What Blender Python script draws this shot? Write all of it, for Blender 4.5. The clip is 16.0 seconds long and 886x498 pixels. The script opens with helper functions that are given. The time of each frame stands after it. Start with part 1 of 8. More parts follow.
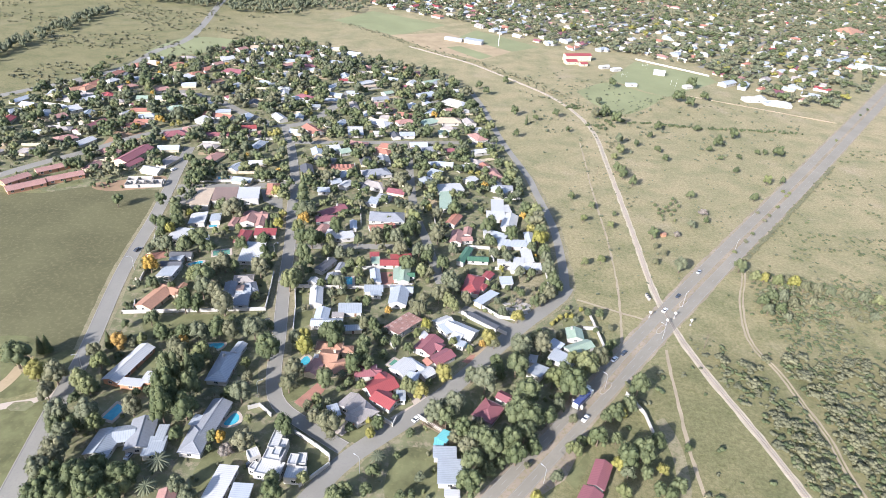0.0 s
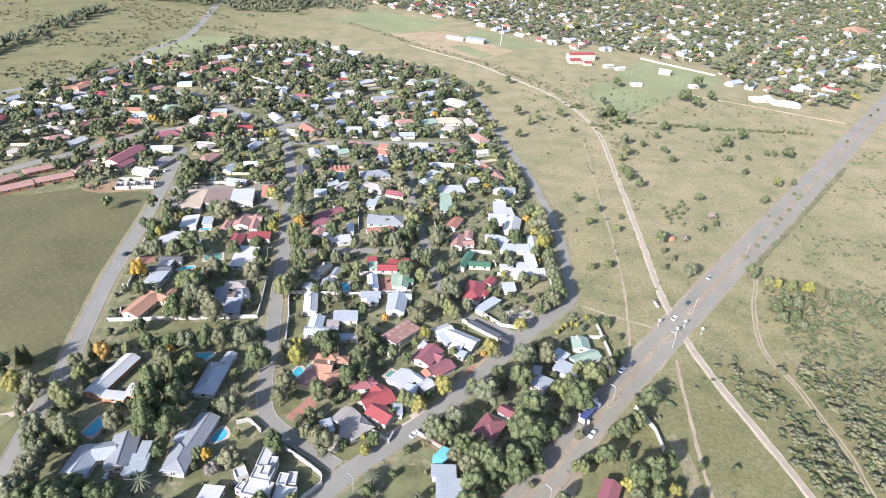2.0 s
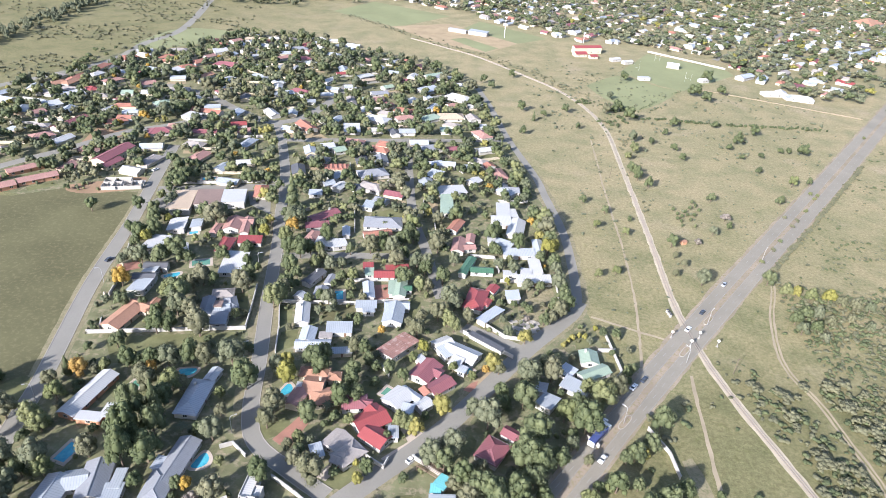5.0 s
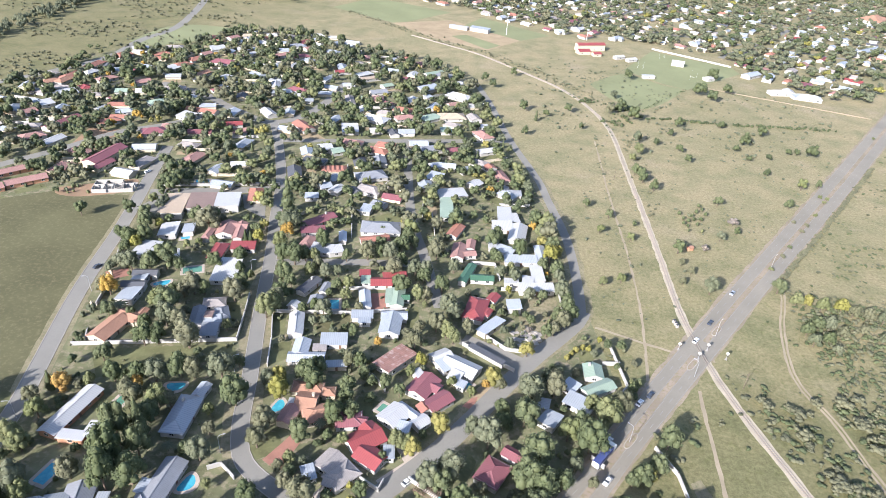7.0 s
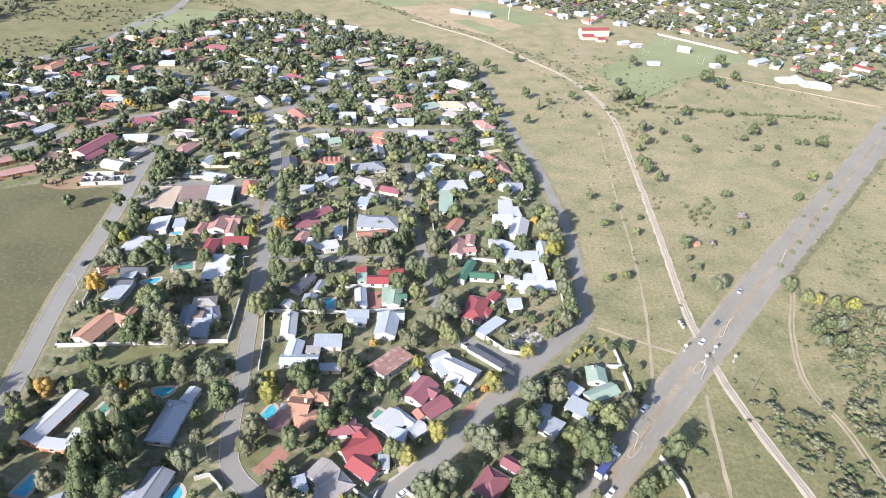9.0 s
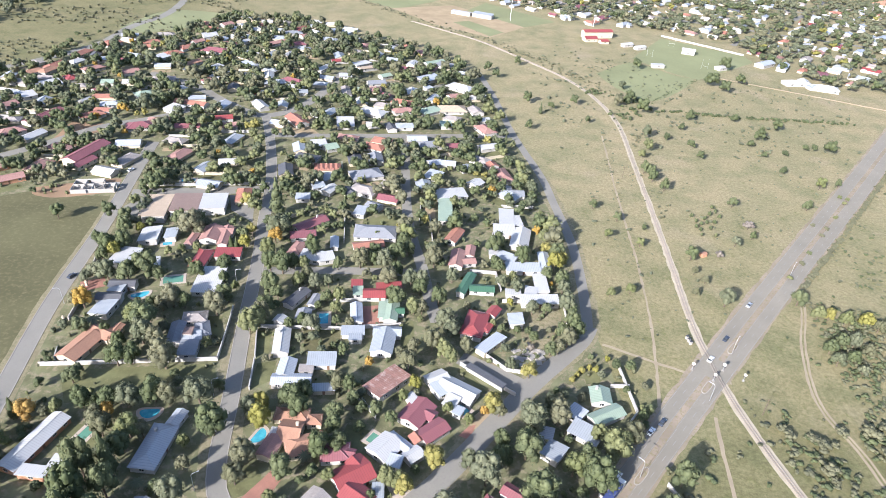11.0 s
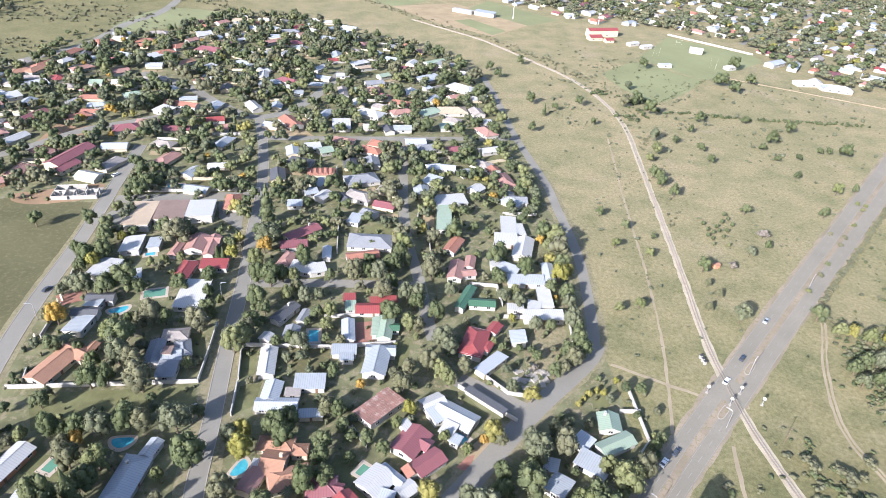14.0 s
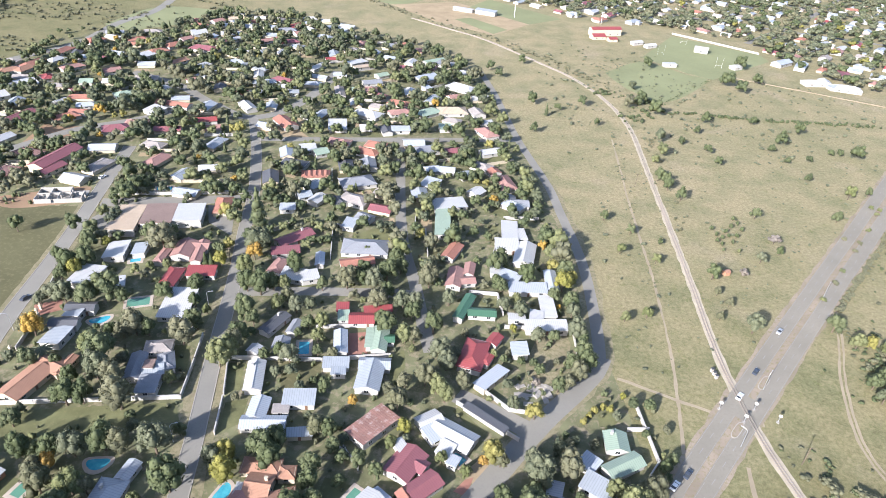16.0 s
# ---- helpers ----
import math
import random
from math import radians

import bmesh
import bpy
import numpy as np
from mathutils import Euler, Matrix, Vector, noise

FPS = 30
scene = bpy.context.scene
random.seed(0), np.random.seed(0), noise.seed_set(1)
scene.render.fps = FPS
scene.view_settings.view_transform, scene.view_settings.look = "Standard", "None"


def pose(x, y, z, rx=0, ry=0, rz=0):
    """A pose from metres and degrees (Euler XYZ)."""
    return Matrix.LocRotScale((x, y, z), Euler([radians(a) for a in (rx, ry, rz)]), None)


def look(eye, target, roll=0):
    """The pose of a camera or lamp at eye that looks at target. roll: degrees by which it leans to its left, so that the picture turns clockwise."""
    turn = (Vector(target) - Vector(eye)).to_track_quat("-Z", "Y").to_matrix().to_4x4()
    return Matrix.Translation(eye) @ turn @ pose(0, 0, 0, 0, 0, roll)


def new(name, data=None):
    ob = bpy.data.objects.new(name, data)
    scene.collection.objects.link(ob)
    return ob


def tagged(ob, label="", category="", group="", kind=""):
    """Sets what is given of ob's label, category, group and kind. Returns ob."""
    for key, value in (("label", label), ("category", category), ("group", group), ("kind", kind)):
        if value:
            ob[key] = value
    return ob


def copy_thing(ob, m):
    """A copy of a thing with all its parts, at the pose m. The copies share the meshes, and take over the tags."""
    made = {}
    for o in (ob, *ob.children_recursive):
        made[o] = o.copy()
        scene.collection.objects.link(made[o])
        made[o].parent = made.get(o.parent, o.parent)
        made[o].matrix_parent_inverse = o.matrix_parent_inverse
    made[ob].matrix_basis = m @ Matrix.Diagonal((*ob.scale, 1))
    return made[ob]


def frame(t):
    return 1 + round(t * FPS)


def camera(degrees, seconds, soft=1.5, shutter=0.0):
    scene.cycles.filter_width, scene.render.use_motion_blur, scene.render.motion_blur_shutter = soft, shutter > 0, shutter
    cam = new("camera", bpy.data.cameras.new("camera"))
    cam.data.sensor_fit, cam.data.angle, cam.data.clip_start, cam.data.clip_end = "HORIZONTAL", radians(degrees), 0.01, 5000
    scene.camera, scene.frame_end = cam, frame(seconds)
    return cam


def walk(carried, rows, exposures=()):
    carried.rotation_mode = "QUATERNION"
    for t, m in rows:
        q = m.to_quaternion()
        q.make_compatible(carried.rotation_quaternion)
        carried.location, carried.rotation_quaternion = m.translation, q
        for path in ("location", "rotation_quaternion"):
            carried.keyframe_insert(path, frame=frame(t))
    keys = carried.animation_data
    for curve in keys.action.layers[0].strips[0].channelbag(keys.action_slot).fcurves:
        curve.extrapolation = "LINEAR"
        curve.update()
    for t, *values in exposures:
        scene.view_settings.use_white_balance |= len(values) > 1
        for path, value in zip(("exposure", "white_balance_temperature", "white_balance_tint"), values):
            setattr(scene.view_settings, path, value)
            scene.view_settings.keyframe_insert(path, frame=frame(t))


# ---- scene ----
# ---- camera ----
def view(x, y, z, yaw, down, lean):
    a, b = radians(yaw), radians(down)
    way = Vector((-math.sin(a) * math.cos(b), math.cos(a) * math.cos(b), -math.sin(b)))
    eye = Vector((x, y, z))
    return look(eye, eye + way * 100, lean)


cam = camera(70.0, 16.0, soft=0.8)
walk(cam, [
    (0.0, view(0.00, 0.00, 180.00, 0.01, 30.19, 4.16)),
    (0.5, view(0.18, 3.01, 178.85, 0.06, 30.17, 4.14)),
    (1.0, view(0.38, 6.04, 177.69, 0.08, 30.16, 4.12)),
    (1.5, view(0.57, 9.08, 176.53, 0.14, 30.13, 4.11)),
    (2.0, view(0.76, 12.13, 175.41, 0.21, 30.15, 4.13)),
    (2.5, view(0.92, 15.20, 174.36, 0.29, 30.15, 4.10)),
    (3.0, view(1.06, 18.27, 173.47, 0.32, 30.75, 4.11)),
    (3.5, view(1.19, 21.32, 172.82, 0.35, 30.71, 4.10)),
    (4.0, view(1.33, 24.32, 172.46, 0.38, 30.73, 4.09)),
    (6.5, view(2.00, 38.85, 171.84, 0.57, 31.02, 4.09)),
    (7.0, view(2.18, 41.70, 171.75, 0.58, 31.21, 4.13)),
    (7.5, view(2.39, 44.51, 171.68, 0.60, 31.68, 4.16)),
    (8.0, view(2.63, 47.34, 171.63, 0.60, 32.25, 4.18)),
    (8.5, view(2.88, 50.20, 171.61, 0.62, 32.53, 4.18)),
    (9.0, view(3.12, 53.04, 171.57, 0.64, 32.62, 4.17)),
    (11.5, view(4.06, 67.07, 171.16, 0.86, 32.69, 4.14)),
    (12.0, view(4.27, 69.88, 170.77, 0.89, 32.72, 4.12)),
    (12.5, view(4.48, 72.71, 170.12, 0.94, 32.76, 4.10)),
    (13.0, view(4.69, 75.56, 169.27, 0.98, 32.79, 4.09)),
    (13.5, view(4.90, 78.46, 168.29, 1.03, 32.79, 4.10)),
    (14.0, view(5.12, 81.39, 167.23, 1.07, 32.80, 4.10)),
    (14.5, view(5.36, 84.36, 166.14, 1.08, 32.78, 4.10)),
    (15.0, view(5.59, 87.38, 165.03, 1.12, 32.79, 4.12)),
    (15.5, view(5.80, 90.43, 163.89, 1.16, 32.78, 4.10)),
    (16.0, view(6.02, 93.49, 162.76, 1.19, 32.78, 4.09)),
], exposures=[(0.0, 1.45, 5960, 16), (16.0, 1.45, 5960, 16)])

# ---- light: a morning sun behind the flight, a clear sky ----
SUN_HEIGHT, SUN_FROM = 26.0, (-0.595, -0.804)
world = bpy.data.worlds.new("sky")
scene.world = world
world.use_nodes = True
wn = world.node_tree.nodes
sky = wn.new("ShaderNodeTexSky")
sky.sky_type, sky.sun_disc = "NISHITA", False
sky.sun_elevation, sky.sun_rotation = radians(SUN_HEIGHT), math.atan2(SUN_FROM[0], SUN_FROM[1])
sky.dust_density, sky.air_density = 1.5, 1.0
wn["Background"].inputs["Strength"].default_value = 0.11
world.node_tree.links.new(sky.outputs[0], wn["Background"].inputs["Color"])
sun = new("sun", bpy.data.lights.new("sun", "SUN"))
sun.data.energy, sun.data.angle, sun.data.color = 4.8, radians(0.6), (1.0, 0.95, 0.86)
sun.matrix_world = look((SUN_FROM[0] * 300, SUN_FROM[1] * 300, 420), (0, 0, 420 - 300 * math.tan(radians(SUN_HEIGHT))))

# ---- materials ----
def nodes_of(name):
    m = bpy.data.materials.new(name)
    m.use_nodes = True
    n, l = m.node_tree.nodes, m.node_tree.links
    return m, n, l, n["Principled BSDF"]


def noise_node(n, l, source, scale, detail=4.0, rough=0.6):
    t = n.new("ShaderNodeTexNoise")
    t.inputs["Scale"].default_value, t.inputs["Detail"].default_value, t.inputs["Roughness"].default_value = scale, detail, rough
    l.new(source, t.inputs["Vector"])
    return t.outputs["Fac"]


def ramp_node(n, l, source, low, high):
    t = n.new("ShaderNodeMapRange")
    t.inputs["From Min"].default_value, t.inputs["From Max"].default_value = low, high
    l.new(source, t.inputs["Value"])
    return t.outputs["Result"]


def mix_node(n, l, fac, a, b, blend="MIX"):
    t = n.new("ShaderNodeMix")
    t.data_type, t.blend_type = "RGBA", blend
    for slot, v in ((0, fac), (6, a), (7, b)):
        if isinstance(v, (int, float)):
            t.inputs[slot].default_value = v
        elif isinstance(v, tuple):
            t.inputs[slot].default_value = (*v, 1)
        else:
            l.new(v, t.inputs[slot])
    return t.outputs[2]


def tone(c, k):
    return tuple(min(1.0, v * k) for v in c)


def plain(name, base, rough=0.8, metal=0.0, var=0.2, big=0.15, small=3.0, alt=None, alt_at=(0.55, 0.7), bump=0.15, seams=0.0,
          rows=0.0, rand=0.0, spec=0.5):
    """A surface with variation at two scales, patches of a second colour, seams across local x and rows across local y."""
    m, n, l, p = nodes_of(name)
    at = n.new("ShaderNodeTexCoord").outputs["Object"]
    n1, n2 = noise_node(n, l, at, big), noise_node(n, l, at, small, 6.0, 0.7)
    c = mix_node(n, l, ramp_node(n, l, n1, 0.3, 0.7), tone(base, 1 - var), tone(base, 1 + var * 0.6))
    c = mix_node(n, l, ramp_node(n, l, n2, 0.3, 0.75), tone(base, 1 - var * 0.9), c) if alt is None else mix_node(n, l, ramp_node(n, l, n2, *alt_at), c, alt)
    height = n2
    for size, axis in ((seams, 0), (rows, 1)):
        if size:
            w = n.new("ShaderNodeTexWave")
            w.wave_type, w.bands_direction, w.wave_profile = "BANDS", "XY"[axis], "SAW"
            w.inputs["Scale"].default_value = 2 * math.pi / (20 * size)
            w.inputs["Distortion"].default_value = 0.15
            l.new(at, w.inputs["Vector"])
            edge = ramp_node(n, l, w.outputs["Fac"], 0.75, 0.95)
            c = mix_node(n, l, edge, c, mix_node(n, l, 1.0, c, (0.72, 0.72, 0.72), "MULTIPLY"))
            height = edge
    if rand:
        info = n.new("ShaderNodeObjectInfo")
        hsv = n.new("ShaderNodeHueSaturation")
        l.new(ramp_node(n, l, info.outputs["Random"], 0, 1), hsv.inputs["Fac"])
        hsv.inputs["Value"].default_value, hsv.inputs["Hue"].default_value, hsv.inputs["Saturation"].default_value = 1 - rand, 0.49, 0.85
        l.new(c, hsv.inputs["Color"])
        c = hsv.outputs["Color"]
    l.new(c, p.inputs["Base Color"])
    p.inputs["Roughness"].default_value, p.inputs["Metallic"].default_value = rough, metal
    p.inputs["Specular IOR Level"].default_value = spec
    if bump:
        b = n.new("ShaderNodeBump")
        b.inputs["Strength"].default_value, b.inputs["Distance"].default_value = bump, 0.05
        l.new(height, b.inputs["Height"])
        l.new(b.outputs["Normal"], p.inputs["Normal"])
    return m


def foliage(name, dark, light, tint=0.25):
    """Leaves: every leaf cluster has a tone of its own, every tree a hue of its own, and a little light shines through."""
    m, n, l, p = nodes_of(name)
    geo, info = n.new("ShaderNodeNewGeometry"), n.new("ShaderNodeObjectInfo")
    at = n.new("ShaderNodeTexCoord").outputs["Object"]
    c = mix_node(n, l, geo.outputs["Random Per Island"], dark, light)
    c = mix_node(n, l, ramp_node(n, l, noise_node(n, l, at, 0.5), 0.4, 0.7), c, mix_node(n, l, 0.5, c, light))
    c = mix_node(n, l, ramp_node(n, l, noise_node(n, l, at, 0.11, 2), 0.35, 0.65), c, mix_node(n, l, 1.0, c, (0.72, 0.74, 0.80), "MULTIPLY"))
    hsv = n.new("ShaderNodeHueSaturation")
    hsv.inputs["Value"].default_value, hsv.inputs["Hue"].default_value, hsv.inputs["Saturation"].default_value = 1 + tint, 0.485, 0.9
    l.new(info.outputs["Random"], hsv.inputs["Fac"])
    l.new(c, hsv.inputs["Color"])
    l.new(hsv.outputs["Color"], p.inputs["Base Color"])
    p.inputs["Roughness"].default_value, p.inputs["Specular IOR Level"].default_value = 0.65, 0.25
    tr, add, out = n.new("ShaderNodeBsdfTranslucent"), n.new("ShaderNodeMixShader"), n["Material Output"]
    add.inputs[0].default_value = 0.25
    l.new(hsv.outputs["Color"], tr.inputs["Color"])
    l.new(p.outputs[0], add.inputs[1])
    l.new(tr.outputs[0], add.inputs[2])
    l.new(add.outputs[0], out.inputs["Surface"])
    return m


def ground_material():
    """Dry veld: straw, olive grass and bare earth in patches, greener toward the bush in the east and the pasture in the west."""
    m, n, l, p = nodes_of("dry_grassland")
    at = n.new("ShaderNodeTexCoord").outputs["Object"]
    wide, mid, fine = noise_node(n, l, at, 0.006, 5), noise_node(n, l, at, 0.045, 6, 0.65), noise_node(n, l, at, 0.6, 6, 0.75)
    c = mix_node(n, l, ramp_node(n, l, wide, 0.38, 0.62), (0.303, 0.254, 0.158), (0.256, 0.225, 0.134))
    c = mix_node(n, l, ramp_node(n, l, mid, 0.42, 0.68), c, (0.186, 0.180, 0.102))
    c = mix_node(n, l, ramp_node(n, l, noise_node(n, l, at, 0.02, 4), 0.57, 0.72), c, (0.300, 0.252, 0.172))
    c = mix_node(n, l, ramp_node(n, l, fine, 0.35, 0.7), c, mix_node(n, l, 1.0, c, (0.52, 0.54, 0.50), "MULTIPLY"))
    c = mix_node(n, l, ramp_node(n, l, noise_node(n, l, at, 1.8, 5, 0.75), 0.42, 0.66), c, mix_node(n, l, 1.0, c, (1.28, 1.25, 1.22), "MULTIPLY"))
    c = mix_node(n, l, ramp_node(n, l, noise_node(n, l, at, 0.25, 5, 0.7), 0.55, 0.72), c, mix_node(n, l, 1.0, c, (0.75, 0.82, 0.66), "MULTIPLY"))
    # thicker olive grass in the bush south-east of the main road, with a ragged rim
    east, south, both = n.new("ShaderNodeVectorMath"), n.new("ShaderNodeVectorMath"), n.new("ShaderNodeMath")
    for node, way in ((east, (0.7836, -0.6217, 0.0)), (south, (0.12, 1.0, 0.0))):
        node.operation = "DOT_PRODUCT"
        l.new(at, node.inputs[0])
        node.inputs[1].default_value = way
    both.operation = "MULTIPLY"
    rim = n.new("ShaderNodeMath")
    rim.operation = "MULTIPLY_ADD"
    l.new(noise_node(n, l, at, 0.04, 5, 0.6), rim.inputs[0])
    rim.inputs[1].default_value = 130.0
    l.new(south.outputs["Value"], rim.inputs[2])
    l.new(ramp_node(n, l, east.outputs["Value"], -60.0, -52.0), both.inputs[0])
    l.new(ramp_node(n, l, rim.outputs[0], 355.0, 300.0), both.inputs[1])
    c = mix_node(n, l, both.outputs[0], c, mix_node(n, l, 1.0, c, (0.84, 0.85, 0.82), "MULTIPLY"))
    # the ground darkens and turns slightly greener toward the south of the veld
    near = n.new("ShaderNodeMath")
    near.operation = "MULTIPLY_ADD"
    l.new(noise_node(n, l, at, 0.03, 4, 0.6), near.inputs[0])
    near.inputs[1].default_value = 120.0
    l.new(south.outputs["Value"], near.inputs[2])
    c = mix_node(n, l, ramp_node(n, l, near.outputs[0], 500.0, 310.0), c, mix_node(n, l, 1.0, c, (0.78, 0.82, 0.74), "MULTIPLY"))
    # greener bush grass west of the suburb
    west, edge = n.new("ShaderNodeVectorMath"), n.new("ShaderNodeMath")
    west.operation, edge.operation = "DOT_PRODUCT", "MULTIPLY_ADD"
    l.new(at, west.inputs[0])
    west.inputs[1].default_value = (-1.0, 0.0, 0.0)
    l.new(noise_node(n, l, at, 0.02, 5, 0.6), edge.inputs[0])
    edge.inputs[1].default_value = 160.0
    l.new(west.outputs["Value"], edge.inputs[2])
    c = mix_node(n, l, ramp_node(n, l, edge.outputs[0], 230.0, 420.0), c, mix_node(n, l, 1.0, c, (0.70, 0.74, 0.66), "MULTIPLY"))
    l.new(c, p.inputs["Base Color"])
    p.inputs["Roughness"].default_value, p.inputs["Specular IOR Level"].default_value = 0.95, 0.1
    b = n.new("ShaderNodeBump")
    b.inputs["Strength"].default_value, b.inputs["Distance"].default_value = 0.6, 0.25
    l.new(fine, b.inputs["Height"])
    l.new(b.outputs["Normal"], p.inputs["Normal"])
    return m


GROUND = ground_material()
PASTURE = plain("pasture_grass", (0.102, 0.098, 0.052), 0.95, var=0.22, big=0.03, small=0.5, alt=(0.152, 0.136, 0.078), alt_at=(0.5, 0.72), bump=0.4, spec=0.1)
# lawn, soil and garden shade are all mixed into this mottled colour
GARDEN = plain("garden_soil_grass_and_shade", (0.140, 0.142, 0.078), 0.95, var=0.38, big=0.11, small=0.3, alt=(0.215, 0.185, 0.125), alt_at=(0.50, 0.62), bump=0.4, spec=0.1)
LAWN = plain("mown_lawn", (0.128, 0.130, 0.064), 0.95, var=0.35, big=0.12, small=0.5, alt=(0.190, 0.180, 0.088), alt_at=(0.55, 0.8), bump=0.3, spec=0.1)
SPORT = plain("sports_turf", (0.190, 0.203, 0.110), 0.95, var=0.15, big=0.02, small=0.4, alt=(0.230, 0.225, 0.115), alt_at=(0.5, 0.8), bump=0.2, spec=0.1)
EARTH = plain("bare_earth", (0.300, 0.235, 0.150), 0.95, var=0.2, big=0.05, small=1.0, alt=(0.22, 0.19, 0.11), bump=0.3, spec=0.1)
REDEARTH = plain("red_earth", (0.255, 0.170, 0.110), 0.95, var=0.25, big=0.05, small=0.8, alt=(0.20, 0.17, 0.09), bump=0.3, spec=0.1)
ASPHALT = plain("worn_asphalt", (0.198, 0.189, 0.164), 0.9, var=0.14, big=0.05, small=1.2, alt=(0.170, 0.158, 0.144), alt_at=(0.5, 0.75), bump=0.1, spec=0.3)
HIGHWAY = plain("highway_asphalt", (0.208, 0.190, 0.154), 0.9, var=0.16, big=0.04, small=1.0, alt=(0.172, 0.158, 0.130), alt_at=(0.5, 0.75), bump=0.1, spec=0.3)
VERGE = plain("sandy_verge", (0.255, 0.210, 0.160), 0.95, var=0.22, big=0.06, small=0.7, alt=(0.180, 0.165, 0.085), alt_at=(0.5, 0.66), bump=0.3, spec=0.1)
TRACK = plain("trodden_sand", (0.285, 0.238, 0.168), 0.95, var=0.2, big=0.1, small=1.0, alt=(0.27, 0.225, 0.15), alt_at=(0.5, 0.65), bump=0.3, spec=0.1)
DRYVERGE = plain("dry_grass_verge", (0.225, 0.195, 0.125), 0.95, var=0.25, big=0.1, small=0.6, alt=(0.140, 0.135, 0.075), alt_at=(0.45, 0.62), bump=0.4, spec=0.1)
KERB = plain("pale_concrete", (0.31, 0.285, 0.25), 0.9, var=0.2, big=0.5, small=4.0)
PAVING = plain("red_brick_paving", (0.270, 0.130, 0.095), 0.9, var=0.2, big=0.2, small=3.0, alt=(0.20, 0.12, 0.09))
PALEPAVE = plain("pale_paving", (0.40, 0.34, 0.28), 0.9, var=0.2, big=0.2, small=2.0)
BALLAST = plain("rail_ballast", (0.36, 0.315, 0.235), 0.95, var=0.2, big=0.2, small=2.5, alt=(0.27, 0.225, 0.18), bump=0.5)
STEEL = plain("rail_steel", (0.30, 0.255, 0.22), 0.6, 0.3, var=0.2)
TIMBER = plain("sleeper_wood", (0.33, 0.285, 0.24), 0.9, var=0.25)
LINE = plain("road_paint", (0.28, 0.268, 0.25), 0.8, var=0.35, small=0.8)
PLASTER = plain("white_plaster", (0.385, 0.37, 0.342), 0.85, var=0.12, big=0.25, small=1.5, bump=0.05)
CREAM = plain("cream_plaster", (0.46, 0.40, 0.30), 0.85, var=0.14, big=0.25, small=1.5, bump=0.05)
FACEBRICK = plain("orange_face_brick", (0.42, 0.22, 0.13), 0.9, var=0.2, big=0.3, small=3.0, bump=0.1)
GREYWALL = plain("grey_plaster", (0.36, 0.34, 0.31), 0.9, var=0.2, big=0.25, small=1.5)
GLASS = plain("window_glass", (0.03, 0.035, 0.04), 0.08, var=0.1, bump=0.0, spec=0.8)
FRAME = plain("window_frame_paint", (0.62, 0.60, 0.56), 0.6, var=0.1)
DARKPAINT = plain("dark_paint", (0.06, 0.06, 0.065), 0.6, var=0.15)
GALV = plain("galvanised_steel", (0.45, 0.46, 0.47), 0.45, 0.6, var=0.1)
SIGNWHITE = plain("white_sign_paint", (0.78, 0.77, 0.74), 0.6, var=0.08)
BARK = plain("bark", (0.14, 0.105, 0.075), 0.95, var=0.3, big=1.0, small=6.0, bump=0.5)


def water_material():
    m, n, l, p = nodes_of("pool_water")
    at = n.new("ShaderNodeTexCoord").outputs["Object"]
    c = mix_node(n, l, ramp_node(n, l, noise_node(n, l, at, 0.5), 0.3, 0.7), (0.03, 0.22, 0.31), (0.08, 0.35, 0.42))
    l.new(c, p.inputs["Base Color"])
    p.inputs["Roughness"].default_value = 0.08
    b = n.new("ShaderNodeBump")
    b.inputs["Strength"].default_value = 0.1
    l.new(noise_node(n, l, at, 3.0), b.inputs["Height"])
    l.new(b.outputs["Normal"], p.inputs["Normal"])
    return m


